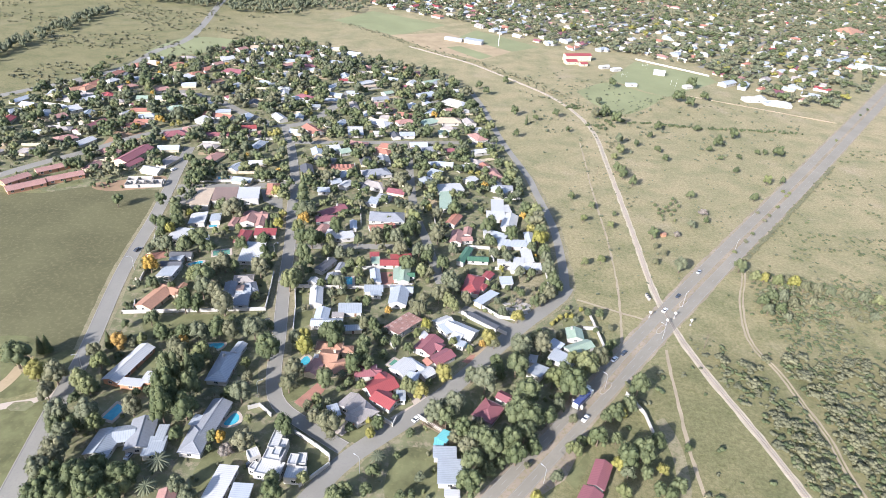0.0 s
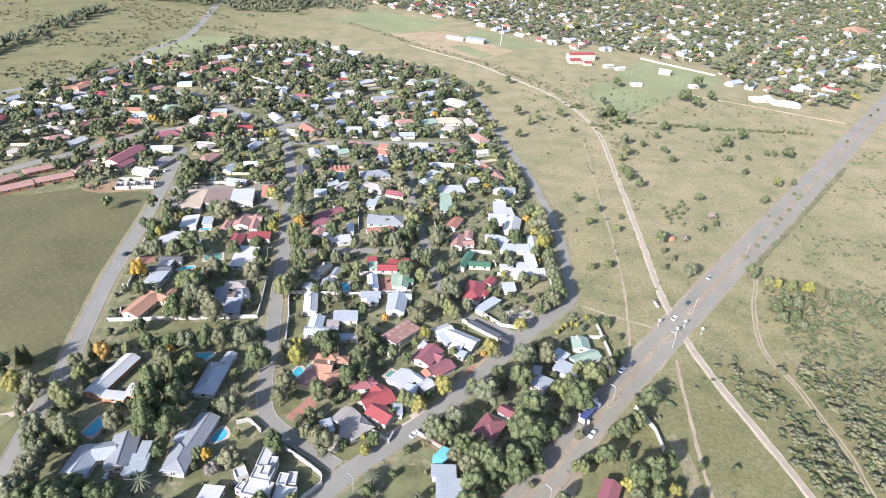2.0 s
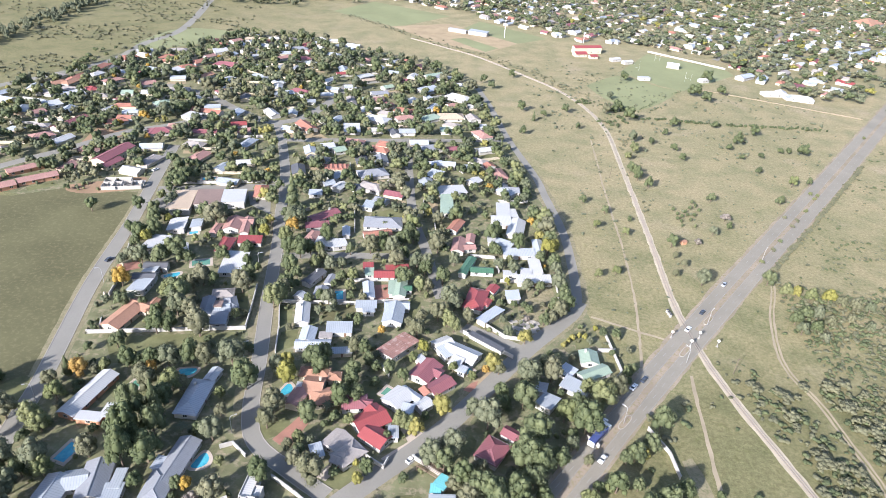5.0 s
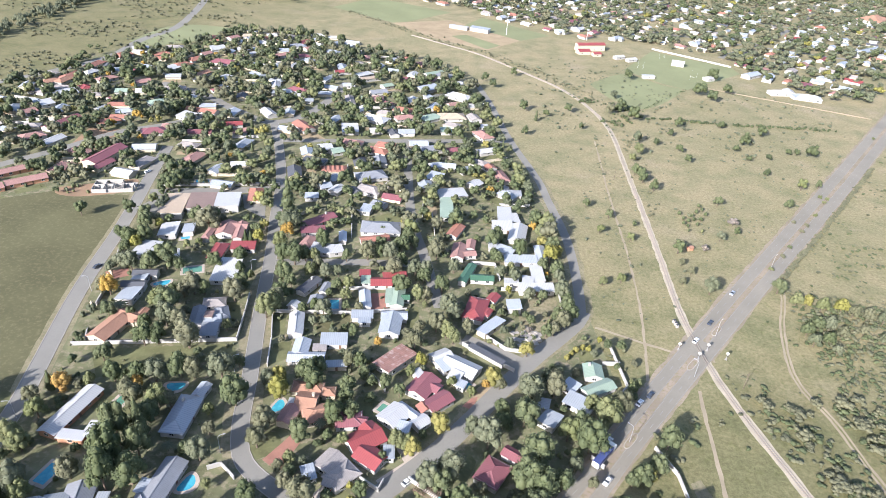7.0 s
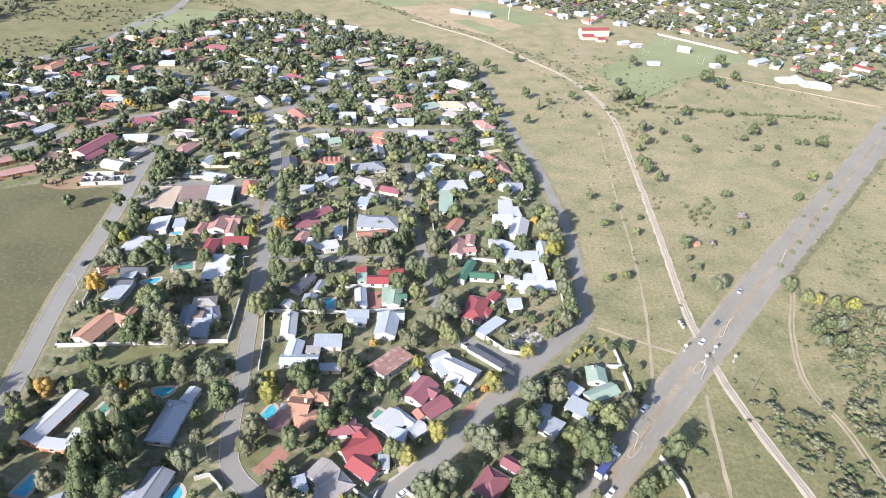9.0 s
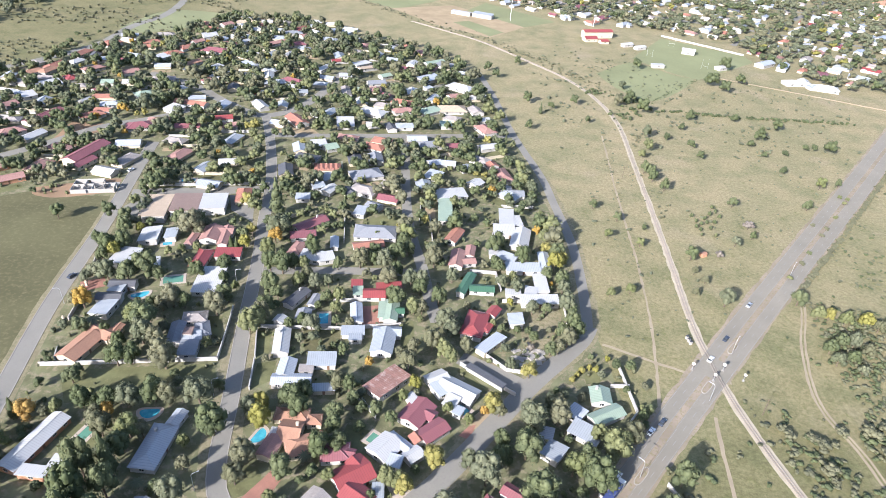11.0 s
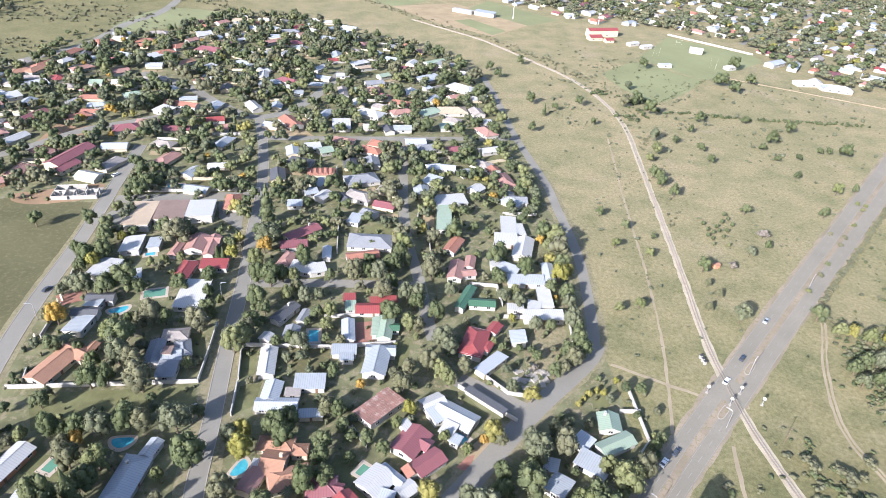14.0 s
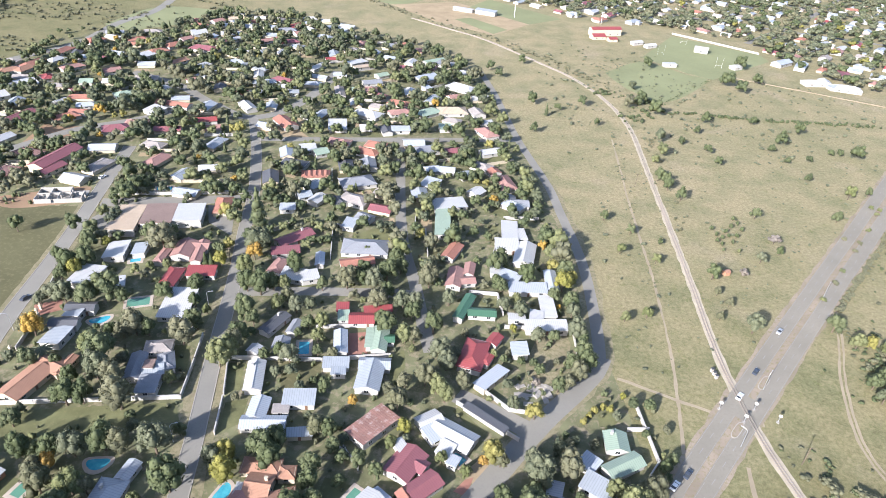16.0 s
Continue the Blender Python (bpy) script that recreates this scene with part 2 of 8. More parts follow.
WATER = water_material()
GREENWATER = plain("green_pool_water", (0.10, 0.23, 0.16), 0.1, var=0.15, big=0.3, small=2.0, bump=0.02)
ROOF = {
    "white": plain("white_roof_sheet", (0.405, 0.405, 0.40), 0.5, var=0.1, big=0.12, small=0.7, seams=0.8, bump=0.08),
    "blue": plain("pale_blue_roof_sheet", (0.345, 0.37, 0.40), 0.45, var=0.12, big=0.12, small=0.8, seams=0.8, bump=0.1),
    "silver": plain("grey_roof_sheet", (0.30, 0.325, 0.35), 0.5, var=0.2, big=0.15, small=0.7, seams=0.8, bump=0.1),
    "slate": plain("slate_grey_tiles", (0.215, 0.225, 0.245), 0.75, var=0.2, big=0.2, small=1.2, rows=0.35, bump=0.15),
    "dark": plain("charcoal_tiles", (0.085, 0.088, 0.098), 0.7, var=0.2, big=0.2, small=1.2, rows=0.35, bump=0.15),
    "taupe": plain("weathered_grey_brown_tiles", (0.30, 0.27, 0.25), 0.85, var=0.25, big=0.2, small=0.8, rows=0.35, bump=0.15),
    "red": plain("bright_red_roof", (0.250, 0.056, 0.056), 0.55, var=0.15, big=0.12, small=0.8, seams=0.8, bump=0.1),
    "maroon": plain("faded_maroon_roof", (0.220, 0.082, 0.092), 0.6, var=0.15, big=0.12, small=0.8, seams=0.8, bump=0.1),
    "pink": plain("faded_pinkish_tiles", (0.31, 0.175, 0.150), 0.85, var=0.2, big=0.2, small=0.9, rows=0.35, bump=0.15),
    "brick": plain("terracotta_brown_tiles", (0.31, 0.140, 0.100), 0.85, var=0.2, big=0.2, small=0.9, rows=0.35, bump=0.15),
    "orange": plain("orange_clay_tiles", (0.33, 0.180, 0.118), 0.85, var=0.2, big=0.2, small=0.9, rows=0.35, bump=0.15),
    "rust": plain("rusty_roof_sheet", (0.235, 0.125, 0.100), 0.75, var=0.3, big=0.2, small=0.5, alt=(0.36, 0.30, 0.27), alt_at=(0.5, 0.7), seams=0.9, bump=0.15),
    "green": plain("green_roof_sheet", (0.056, 0.130, 0.080), 0.5, var=0.15, big=0.12, small=0.8, seams=0.8, bump=0.1),
    "sage": plain("pale_sage_green_roof", (0.25, 0.315, 0.245), 0.55, var=0.15, big=0.12, small=0.8, seams=0.8, bump=0.1),
    "teal": plain("turquoise_roof_sheet", (0.13, 0.38, 0.40), 0.5, var=0.12, big=0.12, small=0.8, seams=0.8, bump=0.1),
    "tan": plain("sand_coloured_roof_sheet", (0.42, 0.33, 0.24), 0.7, var=0.2, big=0.1, small=0.6, seams=0.9, bump=0.1),
    "brown": plain("brown_roof_sheet", (0.215, 0.150, 0.125), 0.7, var=0.2, big=0.1, small=0.6, seams=0.9, bump=0.1),
}
ROOF_WORDS = {"white": "white sheet-metal", "blue": "pale blue sheet-metal", "silver": "grey corrugated", "slate": "slate-grey tiled",
              "dark": "charcoal tiled", "taupe": "weathered grey-brown tiled", "red": "bright red", "maroon": "faded maroon",
              "pink": "faded pink tiled", "brick": "terracotta tiled", "orange": "orange clay-tiled", "rust": "rusty corrugated",
              "green": "green sheet-metal", "sage": "pale green", "teal": "turquoise sheet-metal", "tan": "sand-coloured sheet",
              "brown": "brown sheet-metal"}
LEAF = {
    "broad": foliage("dark_green_leaves", (0.064, 0.084, 0.038), (0.104, 0.126, 0.055)),
    "light": foliage("light_green_leaves", (0.102, 0.120, 0.048), (0.152, 0.168, 0.068)),
    "grey": foliage("grey_green_leaves", (0.088, 0.102, 0.058), (0.132, 0.146, 0.084)),
    "autumn": foliage("yellow_autumn_leaves", (0.26, 0.16, 0.03), (0.40, 0.27, 0.05), 0.1),
    "lime": foliage("yellow_green_leaves", (0.16, 0.16, 0.034), (0.25, 0.24, 0.056), 0.1),
    "olive": foliage("brownish_olive_leaves", (0.100, 0.104, 0.056), (0.146, 0.148, 0.082)),
    "dry": foliage("bare_grey_twigs", (0.12, 0.10, 0.08), (0.25, 0.22, 0.18), 0.1),
}

# ---- building helpers ----
RNG = random.Random(7)


def mesh_from(name, bm, material):
    me = bpy.data.meshes.new(name)
    bm.to_mesh(me)
    bm.free()
    if material is not None:
        me.materials.append(material)
    return me


def part(name, bm, material, parent, label="", at=None):
    """One mesh under a thing or a part; bm may be a bmesh or a finished mesh."""
    me = bm if isinstance(bm, bpy.types.Mesh) else mesh_from(name, bm, material)
    ob = new(name, me)
    ob.parent = parent
    if at is not None:
        ob.matrix_basis = at
    return tagged(ob, label) if label else ob


def solid(bm, verts, faces):
    vs = [bm.verts.new(v) for v in verts]
    for f in faces:
        bm.faces.new([vs[i] for i in f])


def box(bm, x0, y0, z0, x1, y1, z1):
    solid(bm, [(x0, y0, z0), (x1, y0, z0), (x1, y1, z0), (x0, y1, z0), (x0, y0, z1), (x1, y0, z1), (x1, y1, z1), (x0, y1, z1)],
          [(3, 2, 1, 0), (4, 5, 6, 7), (0, 1, 5, 4), (1, 2, 6, 5), (2, 3, 7, 6), (3, 0, 4, 7)])


def tube(bm, a, b, r0, r1, n=6):
    a, b = Vector(a), Vector(b)
    q = (b - a).to_track_quat("Z", "Y")
    rings = []
    for c, r in ((a, r0), (b, r1)):
        rings.append([bm.verts.new(c + q @ Vector((r * math.cos(k * 2 * math.pi / n), r * math.sin(k * 2 * math.pi / n), 0))) for k in range(n)])
    for k in range(n):
        bm.faces.new((rings[0][k], rings[0][(k + 1) % n], rings[1][(k + 1) % n], rings[1][k]))
    bm.faces.new(rings[1])
    bm.faces.new(rings[0][::-1])


def smooth_line(pts, step=4.0):
    """A curve through a few points, in even short steps."""
    p = [Vector((*q, 0)) for q in pts]
    if len(p) == 2:
        n = max(1, int((p[1] - p[0]).length / 20))
        return [p[0].lerp(p[1], i / n) for i in range(n + 1)]
    out = []
    for i in range(len(p) - 1):
        a, b, c, d = p[max(i - 1, 0)], p[i], p[i + 1], p[min(i + 2, len(p) - 1)]
        n = max(1, int((c - b).length / step))
        for k in range(n):
            t = k / n
            out.append(0.5 * ((2 * b) + (c - a) * t + (2 * a - 5 * b + 4 * c - d) * t * t + (3 * b - a - 3 * c + d) * t ** 3))
    return out + [p[-1]]


def ribbon_bm(line, left, right, z, ragged=0.0):
    """A flat band with thickness, from left to right of a line."""
    bm = bmesh.new()
    last = None
    for i, q in enumerate(line):
        d = (line[min(i + 1, len(line) - 1)] - line[max(i - 1, 0)]).normalized()
        s = Vector((d.y, -d.x, 0))
        a = left + (RNG.uniform(-ragged, ragged) if ragged else 0)
        b = right + (RNG.uniform(-ragged, ragged) if ragged else 0)
        ring = [bm.verts.new(q + s * a + Vector((0, 0, h))) for h in (0, z)] + [bm.verts.new(q + s * b + Vector((0, 0, h))) for h in (z, 0)]
        if last:
            for k in range(3):
                bm.faces.new((last[k], last[k + 1], ring[k + 1], ring[k]))
        last = ring
    bmesh.ops.recalc_face_normals(bm, faces=bm.faces)
    return bm


SURFACES = []


def road(name, pts, width, material, z, label, kerbs=False, ragged=0.0, category="road"):
    line = smooth_line(pts)
    SURFACES.append((line, width / 2 + 1.0))
    ob = tagged(new(name, mesh_from(name, ribbon_bm(line, -width / 2, width / 2, z, ragged), material)), label, category, kind="structure")
    if kerbs:
        for side in (-1, 1):
            part("kerb", ribbon_bm(line, side * width / 2 - 0.15, side * width / 2 + 0.15, 0.16), KERB, ob)
    return ob


def sheet(name, pts, material, z, label, category="ground", smooth=False):
    """A flat patch of ground with its outline given by a few corners."""
    bm = bmesh.new()
    line = [Vector((*q, 0)) for q in pts]
    if smooth:
        line = smooth_line(list(pts) + [pts[0]], 3.0)[:-1]
    top = [bm.verts.new((q.x, q.y, z)) for q in line]
    low = [bm.verts.new((q.x, q.y, 0)) for q in line]
    bm.faces.new(top)
    for i in range(len(line)):
        bm.faces.new((low[i], low[(i + 1) % len(line)], top[(i + 1) % len(line)], top[i]))
    bmesh.ops.triangulate(bm, faces=bm.faces[:])
    bmesh.ops.recalc_face_normals(bm, faces=bm.faces)
    return tagged(new(name, mesh_from(name, bm, material)), label, category, kind="structure")


# ---- houses ----
def roof_bm(kind, length, width, eave, pitch, over=0.5, thick=0.16):
    bm = bmesh.new()
    hx, hy, k = length / 2 + over * 0.7, width / 2 + over, math.tan(radians(pitch))
    e = eave - over * k if kind in "gh" else eave
    if kind == "g":
        top = e + hy * k
        prof = [(-hy, e), (0, top), (hy, e), (hy, e - thick), (0, top - thick), (-hy, e - thick)]
        v = [(x, y, z) for x in (-hx, hx) for y, z in prof]
        solid(bm, v, [(0, 1, 7, 6), (1, 2, 8, 7), (2, 3, 9, 8), (3, 4, 10, 9), (4, 5, 11, 10), (5, 0, 6, 11), (0, 5, 4, 1), (1, 4, 3, 2), (6, 7, 10, 11), (7, 8, 9, 10)])
        box(bm, -hx - 0.02, -0.16, top - 0.08, hx + 0.02, 0.16, top + 0.06)
    elif kind == "h":
        top, r = e + hy * k, max(0.05, hx - hy)
        v = [(-hx, -hy, e), (hx, -hy, e), (hx, hy, e), (-hx, hy, e), (-r, 0, top), (r, 0, top)] + [(x, y, e - thick) for x, y in ((-hx, -hy), (hx, -hy), (hx, hy), (-hx, hy))]
        solid(bm, v, [(0, 1, 5, 4), (1, 2, 5), (2, 3, 4, 5), (3, 0, 4), (6, 9, 8, 7), (0, 6, 7, 1), (1, 7, 8, 2), (2, 8, 9, 3), (3, 9, 6, 0)])
        box(bm, -r, -0.15, top - 0.1, r, 0.15, top + 0.05)
        for a, b in ((0, 4), (3, 4), (1, 5), (2, 5)):
            tube(bm, Vector(v[a]) + Vector((0, 0, 0.01)), Vector(v[b]) + Vector((0, 0, 0.01)), 0.1, 0.1, 4)
    elif kind == "m":
        dz = 2 * hy * k
        v = [(-hx, -hy, e), (hx, -hy, e), (hx, hy, e + dz), (-hx, hy, e + dz)]
        v += [(x, y, z - thick) for x, y, z in v]
        solid(bm, v, [(0, 1, 2, 3), (7, 6, 5, 4), (0, 4, 5, 1), (1, 5, 6, 2), (2, 6, 7, 3), (3, 7, 4, 0)])
    elif kind == "p":
        box(bm, -length / 2 + 0.3, -width / 2 + 0.3, eave - 0.35, length / 2 - 0.3, width / 2 - 0.3, eave - 0.15)
    else:
        box(bm, -hx, -hy, eave, hx, hy, eave + 0.22)
        box(bm, -hx + 0.25, -hy + 0.25, eave + 0.22, hx - 0.25, hy - 0.25, eave + 0.26)
    return bm


def wall_bm(kind, length, width, eave, pitch):
    bm = bmesh.new()
    hx, hy, k = length / 2, width / 2, math.tan(radians(pitch))
    if kind in "gm":
        prof = [(-hy, 0), (hy, 0), (hy, eave - 0.1), (0, eave + hy * k - 0.2), (-hy, eave - 0.1)] if kind == "g" else [(-hy, 0), (hy, 0), (hy, eave + 2 * hy * k - 0.2), (-hy, eave - 0.1)]
        n = len(prof)
        v = [(x, y, z) for x in (-hx, hx) for y, z in prof]
        solid(bm, v, [tuple(range(n))[::-1], tuple(range(n, 2 * n))] + [(i, (i + 1) % n, n + (i + 1) % n, n + i) for i in range(n)])
    elif kind == "p":
        box(bm, -hx, -hy, 0, hx, hy, eave - 0.4)
        for x0, y0, x1, y1 in ((-hx, -hy, hx, -hy + 0.28), (-hx, hy - 0.28, hx, hy), (-hx, -hy + 0.28, -hx + 0.28, hy - 0.28), (hx - 0.28, -hy + 0.28, hx, hy - 0.28)):
            box(bm, x0, y0, eave - 0.4, x1, y1, eave + 0.25)
    else:
        box(bm, -hx, -hy, 0, hx, hy, eave - 0.02)
    return bm


def window_meshes():
    a, b, c = bmesh.new(), bmesh.new(), bmesh.new()
    for x0, z0, x1, z1 in ((-0.85, 0, 0.85, 0.09), (-0.85, 1.21, 0.85, 1.3), (-0.85, 0.09, -0.76, 1.21), (0.76, 0.09, 0.85, 1.21), (-0.04, 0.09, 0.04, 1.21)):
        box(a, x0, -0.06, z0, x1, 0.02, z1)
    box(b, -0.76, -0.03, 0.09, 0.76, 0.0, 1.21)
    box(c, -0.45, -0.05, 0, 0.45, 0.02, 2.05)
    return mesh_from("window", a, FRAME), mesh_from("pane", b, GLASS), mesh_from("door", c, plain("brown_door", (0.16, 0.09, 0.055), 0.6))


WINDOW, PANE, DOOR = window_meshes()
ROOFS_DONE = {}
PLOTS = []
WALLS = {"white": PLASTER, "cream": CREAM, "brick": FACEBRICK, "grey": GREYWALL}
PITCH = {"g": 20, "h": 21, "m": 6, "f": 0, "p": 0}


def put_window(house, m, glazing=True):
    w = part("window", WINDOW, None, house, at=m)
    if glazing:
        part("pane", PANE, None, w)


def house(colour, *blocks, walls="white", label="", category="house", fine=True):
    """A house of one or more wings: x, y, length, width, turn of the ridge, eave height, roof kind (g gable, h hip, m lean-to, f flat, p parapet),
    and, where a wing differs, its own roof colour."""
    x0, y0 = blocks[0][0], blocks[0][1]
    ob = new("house" if category == "house" else category.replace(" ", "_"))
    ob.matrix_basis = pose(x0, y0, 0)
    tagged(ob, label or f"single-storey house with {ROOF_WORDS[colour]} roof and {walls} walls", category, group="houses of the suburb" if category == "house" else "")
    for i, (x, y, length, width, turn, eave, kind, *own) in enumerate(blocks):
        PLOTS.append((x, y, length / 2 + 0.8, width / 2 + 0.8, radians(turn)))
        c = own[0] if own else colour
        m = pose(x - x0, y - y0, 0, 0, 0, turn)
        eave = eave + 0.04 * i
        part("wall", wall_bm(kind, length, width, eave, PITCH[kind]), WALLS[walls], ob, at=m)
        part("roof", roof_bm(kind, length, width, eave, PITCH[kind]), ROOF[c], ob, f"{ROOF_WORDS[c]} roof" if own else "", at=m)
        if eave < 2.3:
            continue
        n = max(1, int(length / (4.5 if fine else 7)))
        for k in range(n):
            u = -length / 2 + (k + 0.5) * length / n
            for side in (-1, 1):
                if side == 1 and not fine:
                    continue
                if k == n // 2 and side == -1 and i == 0 and fine:
                    part("door", DOOR, None, ob, at=m @ pose(u, side * width / 2, 0.02, 0, 0, 0))
                else:
                    put_window(ob, m @ pose(u, side * width / 2, 0.95, 0, 0, 0 if side < 0 else 180))
        if width > 5.5 and fine:
            for side in (-1, 1):
                put_window(ob, m @ pose(side * length / 2, 0.0, 0.95, 0, 0, side * 90))
    if fine and blocks[0][6] in "gh" and RNG.random() < 0.15:
        bm = bmesh.new()
        x, y, length, width, turn, eave, kind = blocks[0][:7]
        top = eave + width / 2 * math.tan(radians(20))
        box(bm, -0.45, -0.35, eave, 0.45, 0.35, top + 0.7)
        box(bm, -0.55, -0.45, top + 0.7, 0.55, 0.45, top + 0.85)
        part("chimney", bm, WALLS[walls], ob, at=pose(0, 0, 0, 0, 0, turn) @ pose(length * 0.28, width * 0.2, 0))
    return ob


def garden_wall(*pts, height=1.8, material=None, label="white plastered garden wall round a yard"):
    ob = None
    for (xa, ya), (xb, yb) in zip(pts, pts[1:]):
        d = math.hypot(xb - xa, yb - ya)
        if ob is None:
            ob = tagged(new("boundary_wall"), label, "wall")
            ob.matrix_basis = pose(xa, ya, 0)
            x0, y0 = xa, ya
        m = pose(xa - x0, ya - y0, 0, 0, 0, math.degrees(math.atan2(yb - ya, xb - xa)))
        bm = bmesh.new()
        box(bm, -0.12, -0.12, 0, d + 0.12, 0.12, height)
        n = max(1, int(d / 4))
        for k in range(n + 1):
            box(bm, k * d / n - 0.2, -0.2, 0, k * d / n + 0.2, 0.2, height + 0.04)
        part("panel", bm, material or PLASTER, ob, at=m)
        bm = bmesh.new()
        box(bm, -0.25, -0.22, height + 0.04, d + 0.25, 0.22, height + 0.12)
        part("coping", bm, material or PLASTER, ob, at=m)
    return ob


def pool(x, y, length, width, turn, round_ends=False, material=None, label="blue swimming pool with pale paved surround"):
    ob = tagged(new("swimming_pool"), label, "swimming pool")
    ob.matrix_basis = pose(x, y, 0, 0, 0, turn)
    PLOTS.append((x, y, length / 2 + 1.5, width / 2 + 1.5, radians(turn)))
    n = 20 if round_ends else 4

    def ring(bm, a, b, z):
        if not round_ends:
            return [bm.verts.new((sx * a, sy * b, z)) for sx, sy in ((-1, -1), (1, -1), (1, 1), (-1, 1))]
        return [bm.verts.new((a * math.cos(k * 2 * math.pi / n), b * math.sin(k * 2 * math.pi / n) + 0.25 * b * math.cos(k * 4 * math.pi / n), z)) for k in range(n)]
    bm = bmesh.new()
    rings = [ring(bm, length / 2 + 1.2, width / 2 + 1.2, 0.0), ring(bm, length / 2 + 1.2, width / 2 + 1.2, 0.14), ring(bm, length / 2, width / 2, 0.14), ring(bm, length / 2, width / 2, 0.02)]
    for p, q in zip(rings, rings[1:]):
        for k in range(n):
            bm.faces.new((p[k], p[(k + 1) % n], q[(k + 1) % n], q[k]))
    bmesh.ops.recalc_face_normals(bm, faces=bm.faces)
    part("surround", bm, PALEPAVE, ob)
    bm = bmesh.new()
    bm.faces.new(ring(bm, length / 2, width / 2, 0.09))
    part("water", bm, material or WATER, ob)
    return ob


# ---- trees ----
def crown_bm(shape, seed, lobes, leaves, leaf, fine=1):
    """A crown of overlapping uneven lobes under one dome, covered with many small leaf clusters. The base size is a radius of 1 and a height of 1."""
    r = random.Random(seed)
    bm = bmesh.new()
    spots = []
    for i in range(lobes):
        a = i * 2.4 + r.uniform(-0.5, 0.5)
        if shape == "round":
            t = (i + 0.5) / lobes
            d = 0.0 if i == 0 else 0.30 + 0.36 * t + r.uniform(-0.08, 0.08)
            z = 0.62 if i == 0 else 0.86 - 0.44 * t + r.uniform(-0.07, 0.07)
            s = 0.64 if i == 0 else r.uniform(0.25, 0.42) if lobes > 12 else r.uniform(0.33, 0.48)
            spots.append((Vector((d * math.cos(a), d * math.sin(a), z * 0.92)), s, min(s * 0.46, 0.27)))
        elif shape == "tall":
            t = i / max(1, lobes - 1)
            d = 0.22 * r.random() * (1 - t)
            s = 0.70 * (1 - t) ** 0.8 + 0.12
            spots.append((Vector((d * math.cos(a), d * math.sin(a), 0.16 + 0.74 * t)), s * r.uniform(0.85, 1.1), 0.13))
        else:
            d = math.sqrt(r.random()) * 0.55 if i else 0.0
            spots.append((Vector((d * math.cos(a), d * math.sin(a), 0.34 + 0.22 * r.random() * (1 - d))), r.uniform(0.34, 0.55), r.uniform(0.28, 0.42)))
    for c, sx, sz in spots:
        for v in bmesh.ops.create_icosphere(bm, subdivisions=fine, radius=1.0)["verts"]:
            k = 0.80 + 0.2 * r.random()
            v.co = Vector((v.co.x * sx * k, v.co.y * sx * k, v.co.z * sz * k)) + c
    weights = [s * s for _, s, _ in spots]
    verts, faces = [], []
    while len(faces) < leaves * 2:
        c, sx, sz = r.choices(spots, weights)[0]
        d = Vector((r.gauss(0, 1), r.gauss(0, 1), r.gauss(0.25, 1)))
        if d.length < 0.1:
            continue
        d.normalize()
        k = r.uniform(0.86, 1.2)
        q = c + Vector((d.x * sx * k, d.y * sx * k, d.z * sz * k))
        turn = (d + Vector((r.gauss(0, 0.42), r.gauss(0, 0.42), r.gauss(0.1, 0.42)))).to_track_quat("Z", "Y") @ Euler((0, 0, r.uniform(0, 6.28))).to_quaternion()
        s, t = leaf * r.uniform(0.6, 1.3), leaf * r.uniform(0.5, 1.0)
        i = len(verts)
        for u, w, h in ((-s, r.uniform(-0.4, 0.4) * t, -0.1 * s), (r.uniform(-0.3, 0.3) * s, -t, 0.15 * s), (s, r.uniform(-0.3, 0.3) * t, -0.1 * s), (r.uniform(-0.4, 0.4) * s, t, 0.1 * s)):
            o = turn @ Vector((u, w, h))
            verts.append((q.x + o.x, q.y + o.y, q.z + o.z * 0.5))
        faces += [(i, i + 1, i + 2), (i, i + 2, i + 3)]
    vs = [bm.verts.new(v) for v in verts]
    for f in faces:
        bm.faces.new([vs[k] for k in f])
    for f in bm.faces:
        f.smooth = True
    return bm


def trunk_bm(shape, seed):
    r = random.Random(seed)
    bm = bmesh.new()
    if shape == "tall":
        tube(bm, (0, 0, -0.01), (0, 0, 0.8), 0.06, 0.02)
    elif shape == "low":
        for k in range(4):
            a = k * 1.6 + r.random()
            tube(bm, (0, 0, -0.01), (0.35 * math.cos(a), 0.35 * math.sin(a), 0.4), 0.05, 0.02, 5)
    else:
        tube(bm, (0, 0, -0.01), (0.02, 0.02, 0.36), 0.075, 0.055)
        for k in range(5):
            a = k * 1.26 + r.random()
            tube(bm, (0.02, 0.02, 0.32), (0.5 * math.cos(a), 0.5 * math.sin(a), 0.55 + 0.15 * r.random()), 0.045, 0.015, 5)
    return bm


